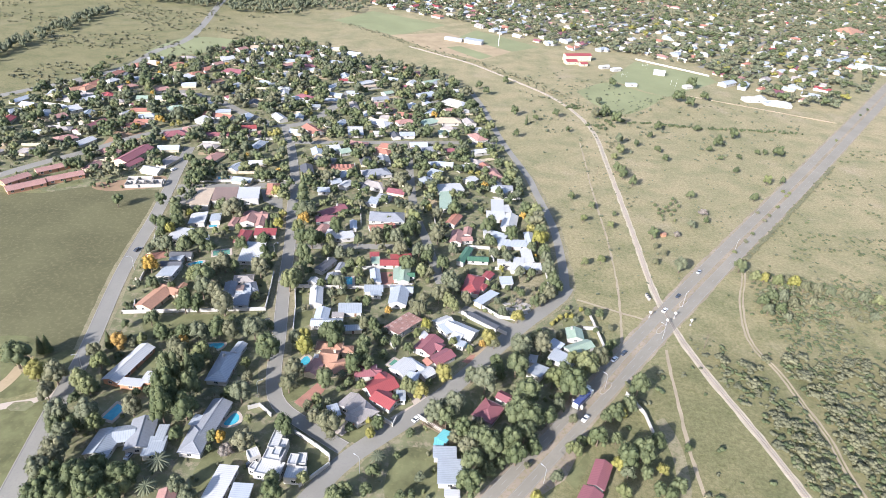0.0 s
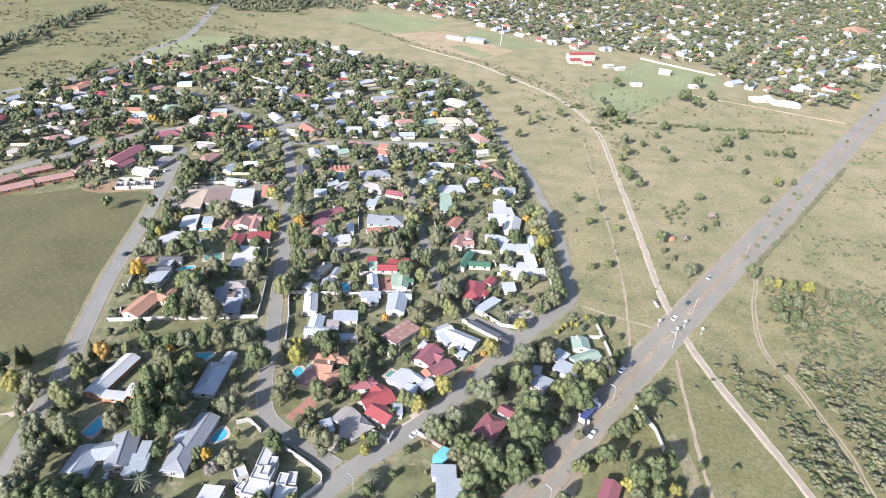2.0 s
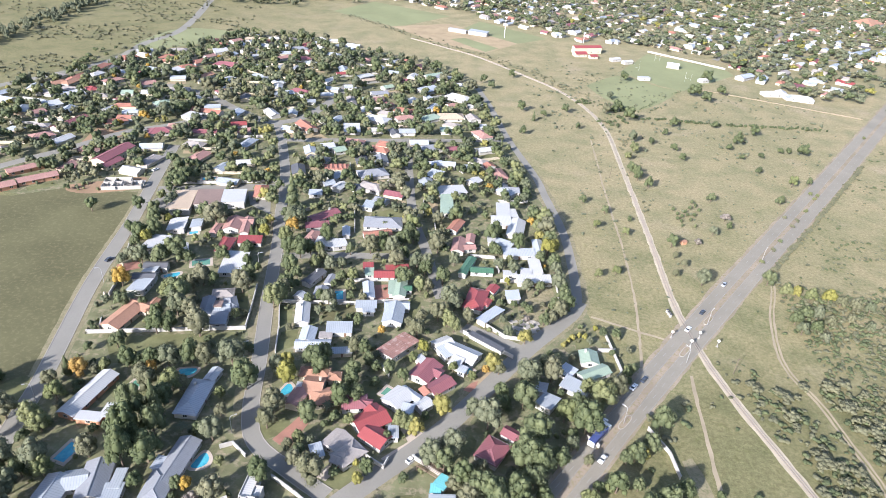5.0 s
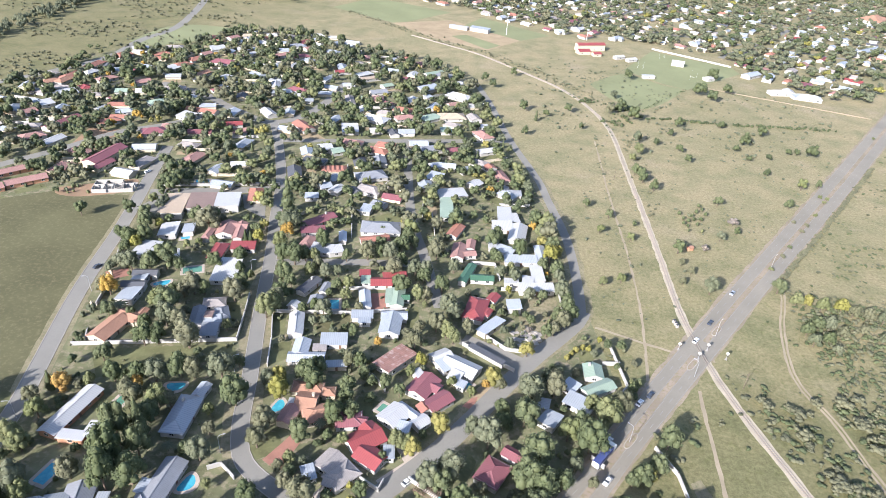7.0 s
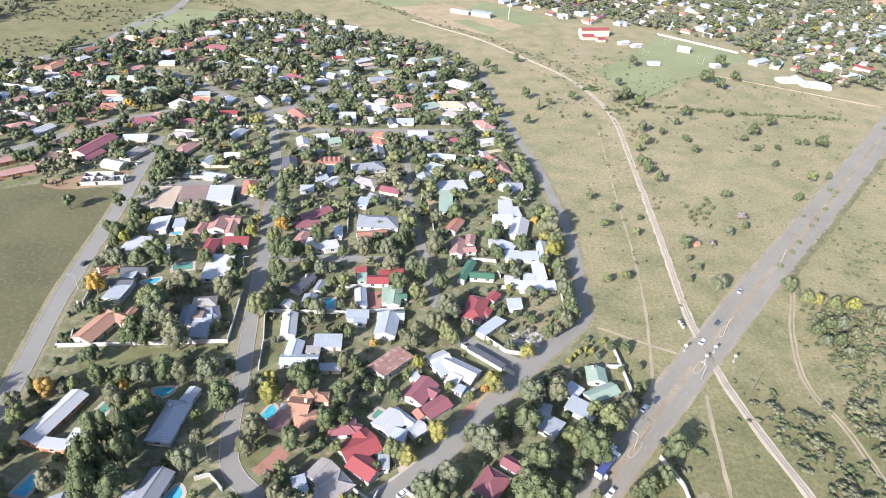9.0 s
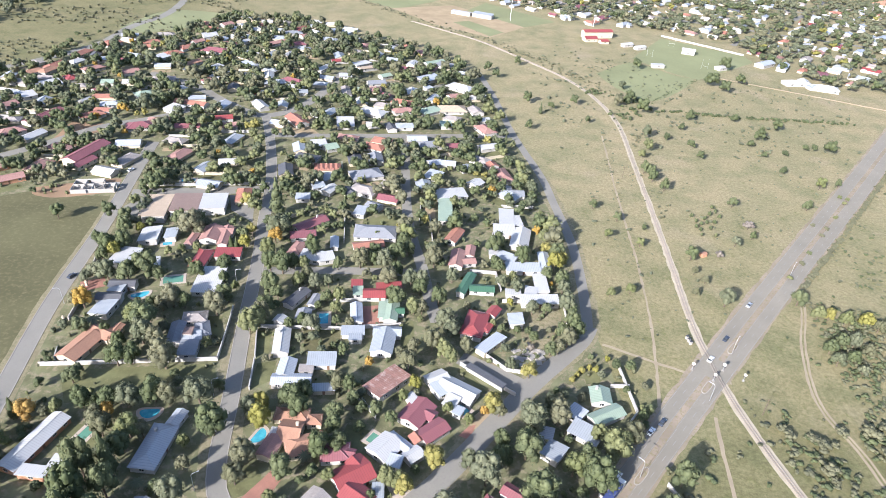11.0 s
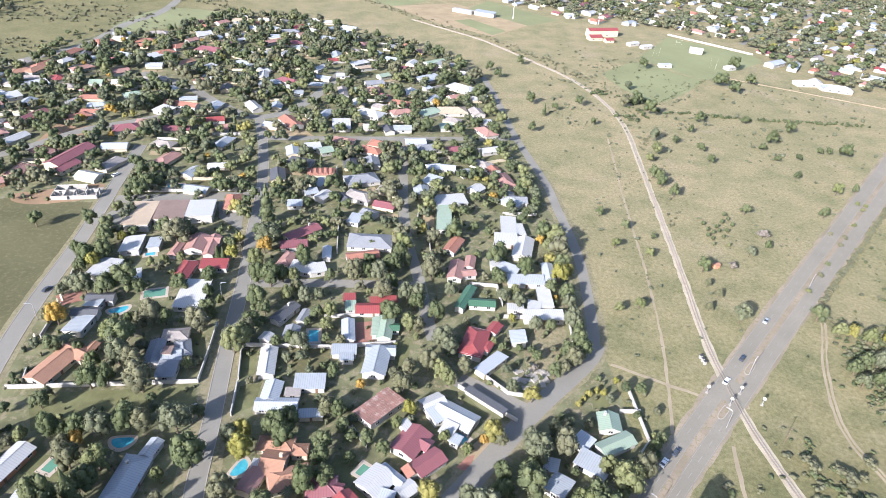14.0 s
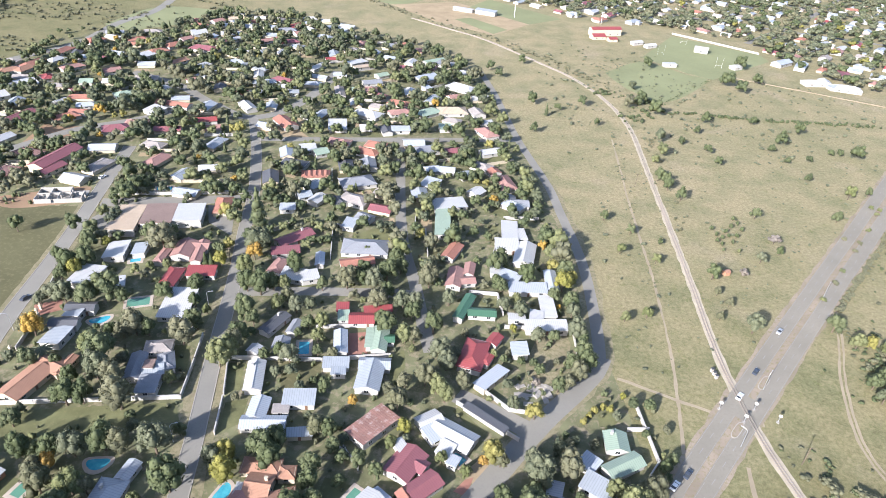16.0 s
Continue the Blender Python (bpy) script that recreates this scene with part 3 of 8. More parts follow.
def palm_template(name):
    trunk, crown = bmesh.new(), bmesh.new()
    tube(trunk, (0, 0, -0.01), (0.02, 0, 0.68), 0.09, 0.07, 7)
    r = random.Random(3)
    for k in range(26):
        a, lift = k * 2.4, 0.9 - 1.3 * (k / 26)
        last = None
        for j in range(6):
            t = j / 5
            out = t * (0.95 + 0.1 * r.random())
            z = 0.68 + 0.22 * (lift * t - 1.1 * t * t)
            w = 0.13 * (1 - t) ** 0.5 * (0.4 + t)
            c, s = math.cos(a), math.sin(a)
            row = [crown.verts.new((c * out - s * u, s * out + c * u, z - abs(u) * 0.25)) for u in (-w, 0, w)]
            if last:
                for q in range(2):
                    crown.faces.new((last[q], last[q + 1], row[q + 1], row[q]))
            last = row
    return mesh_from(name + "_trunk", trunk, BARK), mesh_from(name + "_crown", crown, LEAF["grey"])


TREE_WORDS = {"broad": "dark green leafy garden tree", "light": "light green leafy tree", "grey": "grey-green tree with an open crown",
              "autumn": "tree with yellow autumn leaves", "lime": "yellow-green tree", "olive": "olive-brown tree", "dry": "bare grey tree"}
SHAPES = {}


def tree_shape(kind, shape, level):
    """Meshes of one kind of tree: trunk and crown, in a few variants, made once and shared."""
    key = (kind, shape, level)
    if key not in SHAPES:
        if shape == "palm":
            SHAPES[key] = [palm_template("palm")]
        else:
            lobes, leaves, leaf, fine = {"near": (17, 860, 0.062, 1), "mid": (8, 200, 0.088, 1), "far": (5, 44, 0.16, 1)}[level]
            if shape == "low":
                lobes, leaves, fine = max(3, lobes // 2), leaves // 2, 1
            SHAPES[key] = []
            for v in range(5 if level == "near" else 4):
                seed = 31 * v + len(shape) * 7 + len(level) * 101
                SHAPES[key].append((mesh_from("trunk", trunk_bm(shape, seed), BARK), mesh_from("crown", crown_bm(shape, seed, lobes, leaves, leaf, fine), LEAF[kind])))
    return SHAPES[key]


GARDEN_TREES = {}


def garden_tree(x, y, height, radius, kind, shape):
    """A tree of the far gardens, which is joined with its like."""
    GARDEN_TREES.setdefault((kind, shape, "mid"), []).append((x, y, height, radius))
    WOODS.append((x, y, radius))


NAMES = {"round": "tree", "tall": "cypress_tree", "low": "shrub", "palm": "palm_tree"}
WOODS = []


def tree(x, y, height, radius, kind="broad", shape="round", level="near", group=""):
    trunk, crown = RNG.choice(tree_shape(kind, shape, level))
    ob = new(NAMES[shape])
    ob.matrix_basis = Matrix.LocRotScale((x, y, 0), Euler((0, 0, RNG.uniform(0, 6.28))), (radius * RNG.uniform(0.92, 1.08), radius * RNG.uniform(0.92, 1.08), height))
    label = {"tall": "tall narrow dark evergreen tree", "low": f"rounded {TREE_WORDS[kind].split(' tree')[0].replace(' garden', '')} shrub", "palm": "palm tree with a crown of long fronds"}.get(shape, TREE_WORDS[kind])
    tagged(ob, label + " on the grass", "shrub" if shape == "low" else "tree", group)
    part("trunk", trunk, None, ob)
    part("crown", crown, None, ob)
    WOODS.append((x, y, radius))
    return ob

# ---- ground and roads ----
bm = bmesh.new()
bmesh.ops.create_grid(bm, x_segments=40, y_segments=40, size=4500)
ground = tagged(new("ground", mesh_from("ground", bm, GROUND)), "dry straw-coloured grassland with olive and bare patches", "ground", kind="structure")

sheet("pasture", [(-145, 215), (-157, 266), (-166, 324), (-179.1, 358.5), (-200.9, 354.7), (-224.1, 355.8), (-245.9, 342.0), (-330, 330), (-420, 250), (-300, 150), (-160, 190)], PASTURE, 0.03, "grazed olive-green pasture beside the road", "ground")
sheet("suburb_ground", [(-140, 120), (-45, 128), (18, 140), (58, 192), (74, 216), (70, 262), (64, 300), (64, 345), (57, 395), (40, 490), (20, 613), (-27, 685), (-90, 717), (-136, 752), (-178, 766), (-218, 767), (-248, 761), (-270, 710), (-285, 664), (-332, 655), (-340, 621), (-353, 593), (-353, 558), (-380, 460), (-300, 350), (-215, 342), (-176, 360), (-166, 310), (-146, 210)], GARDEN, 0.02, "trodden garden ground of the suburb plots", "ground")


# the dual carriageway with its sandy median
A, B = (-47.3, 51.0), (537.9, 788.5)
HW_WAY, HW_SIDE = Vector((0.6217, 0.7836, 0)), Vector((0.7836, -0.6217, 0))


def hw_at(k):
    """Middle of the median and half the paved width, k metres along the main road."""
    table = [(0, 0.2, 5.6), (150, -0.4, 5.6), (195, -1.6, 5.6), (230, -2.6, 6.5), (300, -3.0, 7.0), (360, -2.8, 7.2), (430, -2.2, 7.8), (520, -1.8, 8.2), (960, -1.8, 8.2)]
    for (k0, c0, h0), (k1, c1, h1) in zip(table, table[1:]):
        if k <= k1:
            t = (k - k0) / (k1 - k0)
            t = t * t * (3 - 2 * t)
            return c0 + (c1 - c0) * t, h0 + (h1 - h0) * t
    return table[-1][1:]


def hw_point(k, off):
    return Vector((*A, 0)) + HW_WAY * k + HW_SIDE * off


def hw_band(left, right, z, ragged=0.0):
    """A band along the main road; left and right take the middle and the half width."""
    bm, last = bmesh.new(), None
    for k in range(0, 945, 5):
        c, h = hw_at(k)
        a, b = left(c, h) + RNG.uniform(-ragged, ragged), right(c, h) + RNG.uniform(-ragged, ragged)
        ring = [bm.verts.new(hw_point(k, o) + Vector((0, 0, q))) for o, q in ((a, 0), (a, z), (b, z), (b, 0))]
        if last:
            for n in range(3):
                bm.faces.new((last[n], last[n + 1], ring[n + 1], ring[n]))
        last = ring
    bmesh.ops.recalc_face_normals(bm, faces=bm.faces)
    return bm


tagged(new("verge", mesh_from("verge", hw_band(lambda c, h: c - h - 1.5, lambda c, h: c + h + 0.9, 0.04, 0.5), VERGE)), "sandy verge along the main road", "verge", kind="structure")
tagged(new("road", mesh_from("road", hw_band(lambda c, h: c - h, lambda c, h: c - 1.2, 0.08, 0.08), HIGHWAY)), "worn grey asphalt carriageway of the main road", "road", kind="structure")
tagged(new("road", mesh_from("road", hw_band(lambda c, h: c + 1.2, lambda c, h: c + h, 0.08, 0.08), HIGHWAY)), "worn grey asphalt carriageway of the main road", "road", kind="structure")
tagged(new("road", mesh_from("level_crossing", ribbon_bm([hw_point(256, 0), hw_point(269, 0)], -8.6, 3.4, 0.1), HIGHWAY)), "tarred level crossing over the railway", "road", kind="structure")
SURFACES.append((smooth_line([A, B]), 8.5))
road("road_diag", [(-46, 122), (-38.0, 139.4), (-27.5, 157.4), (4.3, 192.1), (36.8, 238.2), (52.7, 257.9), (62.0, 270.0), (66.0, 279.0)], 7.4, ASPHALT, 0.07, "grey asphalt street along the edge of the suburb")
road("road_edge", [(64.5, 274.0), (66.5, 298.0), (66.5, 344.6), (60.5, 393.3), (56.3, 424.2), (41.2, 490.3), (27.5, 573.2), (14.9, 630.9)], 5.0, ASPHALT, 0.066, "narrow tree-shaded street along the edge of the suburb")
road("street_main", [(-30.8, 160.8), (-44.5, 169.3), (-59.0, 179.9), (-65.3, 194.5), (-70.4, 223.0), (-78.3, 263.0), (-86.8, 310.3), (-95.2, 348.7), (-103.2, 389.6), (-119.6, 445.4), (-134.2, 486.6)], 5.9, ASPHALT, 0.075, "grey asphalt residential street", kerbs=True)
road("street_curve", [(-250, 560), (-205, 538), (-183.5, 519.1), (-167.5, 506.1), (-139.2, 488.2), (-117.8, 505.6), (-105.2, 550.3), (-100, 600)], 8.0, ASPHALT, 0.06, "curving residential street")
road("street_cross", [(-172.5, 362.9), (-98.7, 380.2)], 8.5, ASPHALT, 0.065, "short cross street of pale asphalt")
road("street_short", [(-85.1, 299.6), (-56.5, 304.4), (-25.5, 307.6), (-7.7, 308.9)], 5.8, ASPHALT, 0.065, "short residential cross street")
road("street_inner", [(-33.9, 474.9), (-21.3, 364.9), (-9.3, 314.5), (-3.5, 288.3), (0.4, 273.4)], 5.4, ASPHALT, 0.07, "tree-shaded residential street")
road("street_far", [(-121.8, 454.5), (-31.9, 471.6), (40, 486)], 6.5, ASPHALT, 0.055, "far residential cross street")
road("driveway", [(11.2, 252.7), (36.0, 239.5)], 7.5, ASPHALT, 0.05, "paved access lane between garden walls")
road("street_left", [(-131, 112), (-134.3, 132.1), (-137.8, 151.4), (-142.3, 177.3), (-145.5, 199.0), (-149.5, 217.0), (-160.6, 266.7), (-169.4, 323.8), (-179.6, 375.9), (-190, 430)], 6.8, ASPHALT, 0.07, "grey asphalt street beside the pasture", kerbs=True)
road("street_west", [(-320, 300), (-285.4, 362.3), (-272.4, 384.4), (-252.0, 413.3), (-232.8, 446.2), (-205, 470), (-180, 500)], 7.5, ASPHALT, 0.05, "residential street in the west of the suburb")
road("road_far", [(-400, 1250), (-361.7, 1005.8), (-318.9, 775.3), (-327.3, 690.4), (-334, 600), (-420, 450)], 9.0, ASPHALT, 0.06, "country road through the grassland")
for rut in (-0.85, 0.85):
    road("dirt_track", [(x + rut, y) for x, y in [(180, 340), (167.6, 301.8), (158.1, 279.6), (150.0, 252.5), (149.2, 236.5), (153.4, 222.0), (155.0, 204.4), (156.9, 183.8), (155.6, 167.1), (156.6, 130)]], 0.9, TRACK, 0.03, "sandy wheel rut of a track through the bush", ragged=0.2, category="track")
road("dirt_track_thin", [(106, 232), (104.3, 222.7), (101.2, 195.2), (98.3, 169.0), (97.2, 130)], 1.4, TRACK, 0.03, "narrow sandy footpath through grass", ragged=0.3, category="track")
road("footpath", [(86, 235), (87.8, 244.7), (93.9, 285.7), (97.8, 333.7), (100.6, 404.7), (103.4, 449.9), (106.2, 499.7)], 1.1, TRACK, 0.03, "faint trodden footpath across the veld", ragged=0.3, category="track")
rail_pts = [(-60, 800), (-16.7, 764.7), (20.1, 732.4), (68.7, 667.7), (94.5, 629.3), (112.9, 583.0), (122.4, 526.4), (120.3, 453.0), (118.0, 397.7), (115.0, 332.7), (112.8, 297.8), (112.6, 270.7), (115.3, 239.7), (120.8, 212.2), (127.5, 186.1), (132.6, 163.6), (141, 120)]
road("rail_bed", rail_pts, 3.9, BALLAST, 0.05, "brown ballast bed of a single railway line", ragged=0.3, category="railway")
road("cross_track", [(70, 268), (84, 262), (96, 257), (110, 252), (118, 251)], 1.6, TRACK, 0.035, "sandy track across the veld to the level crossing", ragged=0.3, category="track")
road("verge_main", [(-59.0, 179.9), (-65.3, 194.5), (-70.4, 223.0), (-78.3, 263.0), (-86.8, 310.3), (-95.2, 348.7), (-103.2, 389.6)], 12.5, DRYVERGE, 0.035, "dry grass verges along the residential street", ragged=0.6, category="verge")
road("verge_left", [(-145.5, 199.0), (-149.5, 217.0), (-160.6, 266.7), (-169.4, 323.8), (-179.6, 375.9)], 11.0, DRYVERGE, 0.04, "dry grass verges beside the pasture road", ragged=0.25, category="verge")
road("verge_diag", [(-38.0, 139.4), (-27.5, 157.4), (4.3, 192.1), (36.8, 238.2), (52.7, 257.9), (65.1, 276.1), (66.5, 298.0), (66.5, 344.6), (60.5, 393.3), (56.3, 424.2)], 10.0, DRYVERGE, 0.038, "sandy grass verges along the edge street", ragged=0.7, category="verge")

# ---- lawns, fields, paths and paved yards ----
sheet("sports_field", [(0.5, 875.0), (23.6, 928.1), (106.4, 848.8), (67.3, 811.2)], SPORT, 0.05, "mown green sports field", "field")
sheet("practice_field", [(-14.1, 810.0), (3.4, 822.0), (43.0, 780.0), (27.6, 758.6)], SPORT, 0.07, "green patch of practice turf", "field")
sheet("bare_field", [(-90.2, 858.0), (-17.0, 898.2), (67.3, 811.2), (27.5, 753.1), (-34.5, 794.3)], EARTH, 0.04, "bare sandy sports ground", "field")
sheet("school_field", [(221.0, 806.2), (297.9, 755.7), (298.5, 732.0), (220.8, 656.6), (200.9, 672.2), (170.1, 713.2)], SPORT, 0.05, "mown school field", "field")
sheet("lower_meadow", [(125.1, 652.8), (166.8, 696.9), (199.6, 667.3), (214.5, 651.5), (165.4, 587.9), (138.9, 610.2)], SPORT, 0.035, "pale green meadow below the school field", "field", True)
sheet("meadow", [(-177.6, 926.7), (-133.6, 1017.0), (-18.6, 949.0), (-82.3, 853.6)], SPORT, 0.03, "pale green meadow beside the sports ground", "field")
sheet("meadow_green", [(-337.1, 684.7), (-319.2, 765.6), (-248.2, 764.6), (-251.8, 733.7), (-305.1, 674.0)], SPORT, 0.03, "green meadow at the road fork", "field", True)
sheet("park_lawn", [(-198.5, 204.9), (-174.7, 209.2), (-163.3, 194.2), (-163.5, 172.9), (-172.7, 167.5)], LAWN, 0.04, "mown park lawn", "lawn", True)
sheet("park_lawn", [(-161.2, 194.4), (-153.3, 203.3), (-149.1, 198.6), (-149.4, 182.9), (-163.5, 172.9)], LAWN, 0.045, "mown park lawn", "lawn", True)
sheet("park_lawn", [(-147.2, 125.5), (-176.6, 167.1), (-158.2, 171.3), (-145.0, 175.1), (-140.9, 156.6), (-136.4, 135.0), (-133.7, 126.6)], LAWN, 0.04, "mown park lawn", "lawn", True)
sheet("park_path", [(-169.9, 163.5), (-161.7, 170.1), (-151.4, 174.2), (-146.7, 179.3), (-144.6, 176.7), (-149.8, 171.6), (-159.7, 167.1), (-167.5, 160.0)], PALEPAVE, 0.06, "pale curved park path", "path", True)
sheet("park_path", [(-170.4, 176.8), (-168.5, 184.1), (-169.0, 197.8), (-164.5, 196.9), (-164.1, 180.7), (-167.4, 172.2)], EARTH, 0.055, "sandy park path", "path", True)
sheet("rockery", [(-158.1, 168.4), (-157.2, 171.4), (-151.5, 172.6), (-149.1, 171.1), (-150.5, 167.4), (-155.8, 166.9)], GARDEN, 0.09, "planted rockery bed with stone edging", "bed", True)
sheet("rockery", [(-162.1, 186.4), (-159.5, 187.7), (-152.6, 184.5), (-154.0, 182.4), (-158.5, 183.2)], GARDEN, 0.09, "planted bed with stone edging", "bed", True)
sheet("lawn", [(-53.2, 261.5), (-39.0, 263.8), (-36.4, 250.9), (-49.9, 248.0)], PASTURE, 0.05, "dry mown lawn in a walled yard", "lawn")
sheet("lawn", [(-71.8, 258.8), (-65.9, 259.6), (-63.6, 246.3), (-67.5, 244.3)], LAWN, 0.05, "front lawn", "lawn")
sheet("lawn", [(-66.3, 240.2), (-59.2, 242.6), (-58.7, 231.7), (-64.4, 226.9)], LAWN, 0.05, "front lawn", "lawn")
sheet("lawn", [(60.1, 249.0), (65.8, 252.0), (68.2, 248.6), (64.5, 244.2), (59.7, 243.7)], LAWN, 0.05, "green lawn beside the green-roofed house", "lawn", True)
sheet("lawn", [(-135.4, 228.2), (-82.6, 238.3), (-78.0, 230.7), (-103.8, 220.9), (-125.5, 213.1)], LAWN, 0.045, "rough green lawn below a white wall", "lawn")
sheet("lawn", [(-95.6, 265.6), (-88.3, 265.9), (-84.4, 252.1), (-90.7, 254.2)], LAWN, 0.05, "shaded lawn", "lawn")
sheet("lawn", [(-13.6, 270.4), (-9.7, 273.4), (-8.3, 255.7), (-12.6, 254.6)], LAWN, 0.05, "green lawn beside a house", "lawn", True)
sheet("lawn", [(9.9, 245.2), (11.8, 246.8), (21.9, 236.5), (19.6, 234.4)], LAWN, 0.05, "narrow lawn along a white wall", "lawn")
sheet("lawn", [(-60.9, 188.9), (-60.1, 193.0), (-52.2, 193.9), (-49.6, 187.5), (-55.7, 181.8), (-58.9, 184.0)], LAWN, 0.05, "round-edged lawn at a street corner", "lawn", True)
sheet("lawn", [(-32.9, 165.9), (-26.0, 173.4), (-18.6, 169.0), (-24.4, 162.4)], LAWN, 0.05, "dry front lawn at a street corner", "lawn")
sheet("lawn", [(-43.1, 158.0), (-35.5, 155.6), (-34.9, 152.4), (-39.9, 146.3), (-42.1, 149.3)], LAWN, 0.05, "garden lawn inside a white wall", "lawn", True)
sheet("lawn", [(-14.2, 145.8), (-11.9, 160.9), (1.2, 162.1), (3.4, 142.3), (-11.3, 137.0)], LAWN, 0.045, "green back lawn with tree shadows", "lawn", True)
sheet("lawn", [(48.9, 153.8), (59.1, 167.5), (59.7, 163.6), (52.2, 149.3)], LAWN, 0.05, "bright lawn beside the maroon roof", "lawn")
sheet("lawn", [(-79.6, 147.1), (-76.8, 157.4), (-72.7, 155.2), (-72.5, 140.7), (-78.0, 135.2)], LAWN, 0.045, "back lawn", "lawn", True)
sheet("lawn", [(-120.3, 199.0), (-115.8, 204.9), (-105.7, 200.6), (-106.1, 190.1), (-111.9, 192.9)], LAWN, 0.045, "back lawn behind a white-roofed house", "lawn", True)
sheet("lawn", [(8.2, 179.7), (14.8, 191.3), (17.1, 188.3), (13.1, 178.7)], LAWN, 0.045, "garden lawn under trees", "lawn", True)
sheet("lawn", [(-34.7, 359.3), (-23.5, 359.5), (-25.1, 350.2), (-41.5, 350.3)], LAWN, 0.05, "green lawn behind a slate-roofed house", "lawn", True)
sheet("lawn", [(18.4, 309.9), (26.2, 310.2), (26.6, 304.4), (19.0, 305.3)], LAWN, 0.05, "lawn beside the green roof", "lawn")
sheet("lawn", [(31.6, 290.0), (40.6, 290.5), (37.0, 285.9), (31.0, 285.8)], LAWN, 0.05, "lawn in front of white house", "lawn")
sheet("lawn", [(-27.0, 214.4), (-15.3, 210.6), (-20.8, 204.4), (-27.6, 205.6)], LAWN, 0.045, "back lawn", "lawn", True)
sheet("bare_plot", [(-225.0, 360.1), (-216.0, 364.7), (-201.5, 371.9), (-185.8, 377.9), (-184.4, 362.8), (-196.5, 355.5), (-210.1, 351.0), (-221.7, 353.3)], REDEARTH, 0.05, "reddish bare earth at a building site", "ground", True)
sheet("bare_plot", [(41.5, 286.5), (50.9, 291.9), (54.7, 284.8), (48.7, 268.3), (39.7, 258.6), (36.2, 269.8)], DRYVERGE, 0.05, "bare sandy plot with building rubble", "ground", True)
sheet("bare_plot", [(-249.9, 417.0), (-254.5, 451.5), (-227.7, 452.2), (-223.2, 436.1), (-238.0, 405.3)], REDEARTH, 0.035, "bare sandy yard beside the church", "ground")
sheet("bare_plot", [(-127.7, 478.6), (-102.4, 476.1), (-91.0, 463.2), (-116.1, 458.1)], EARTH, 0.04, "dry sandy plot round a brick building", "ground")
sheet("forecourt", [(-169.4, 348.3), (-164.1, 361.8), (-156.0, 336.4), (-162.2, 326.4)], ASPHALT, 0.06, "asphalt forecourt of the flat-roofed hall", "paving")
sheet("forecourt", [(-120.4, 369.3), (-107.0, 371.6), (-99.6, 342.5), (-114.2, 352.7)], ASPHALT, 0.06, "asphalt yard beside the flat-roofed hall", "paving")
sheet("driveway_paving", [(-53.9, 182.0), (-49.4, 189.5), (-46.1, 195.9), (-43.4, 190.1), (-47.5, 177.8)], PAVING, 0.06, "red brick driveway", "paving")
sheet("driveway_paving", [(-31.9, 280.4), (-24.6, 282.0), (-23.0, 269.2), (-30.4, 267.6)], PAVING, 0.06, "red brick courtyard", "paving")
sheet("driveway_paving", [(-156.7, 281.2), (-148.2, 286.0), (-144.3, 280.0), (-152.3, 274.7)], PAVING, 0.06, "red brick driveway", "paving")
sheet("driveway_paving", [(-15.7, 177.3), (-1.2, 191.2), (1.2, 188.9), (-12.1, 174.2)], PALEPAVE, 0.05, "pale sandy pavement strip", "paving")
sheet("driveway_paving", [(11.7, 213.4), (15.0, 217.8), (17.7, 219.1), (15.7, 211.9)], PAVING, 0.06, "red brick driveway", "paving")
sheet("driveway_paving", [(14.6, 220.2), (19.7, 226.3), (24.7, 225.5), (18.1, 215.7)], EARTH, 0.055, "leaf-strewn bare verge", "ground")
sheet("driveway_paving", [(-36.2, 168.1), (-31.1, 175.2), (-26.6, 176.8), (-32.2, 166.5)], PALEPAVE, 0.06, "pale driveway", "paving")
sheet("driveway_paving", [(-11.7, 193.4), (-6.4, 184.3), (-1.5, 188.6), (-6.1, 195.7)], PALEPAVE, 0.06, "pale paved driveway", "paving")
# sand strip in the darker verge colour, which stands in for shadow on it
sheet("verge_earth", [(89.1, 186.2), (93.0, 188.1), (95.9, 171.0), (92.7, 150.0), (88.7, 149.6), (90.8, 167.8)], DRYVERGE, 0.035, "sandy worn strip beside the trees", "ground", True)
sheet("verge_earth", [(47.4, 166.4), (53.7, 173.9), (60.5, 176.0), (48.9, 153.8), (38.1, 145.2), (34.2, 144.9)], VERGE, 0.05, "sandy roadside verge", "ground")

# ---- houses, nearest first ----
house("white", (-124.1, 194.9, 22.7, 6.3, 77, 2.7, "g"), (-112.3, 187.0, 6.4, 4.4, 268, 2.7, "m"), (-117.8, 183.8, 8.7, 3.4, 358, 2.5, "f"), walls="brick")
house("silver", (-113.8, 153.2, 11.2, 8.0, 88, 2.7, "g"), (-108.6, 158.0, 7.0, 7.0, 17, 2.7, "g"), (-102.9, 158.6, 14.3, 8.0, 102, 2.7, "g", "slate"), (-95.9, 159.3, 3.0, 7.0, 6, 2.7, "f"), (-95.9, 153.3, 6.4, 8.0, 8, 2.5, "f"))
house("slate", (-81.1, 168.2, 18.4, 7.0, 83, 2.7, "g"), (-82.9, 157.9, 12.8, 7.5, 88, 2.7, "h"), (-85.4, 166.5, 4.9, 4.0, 84, 2.4, "m", "blue"))
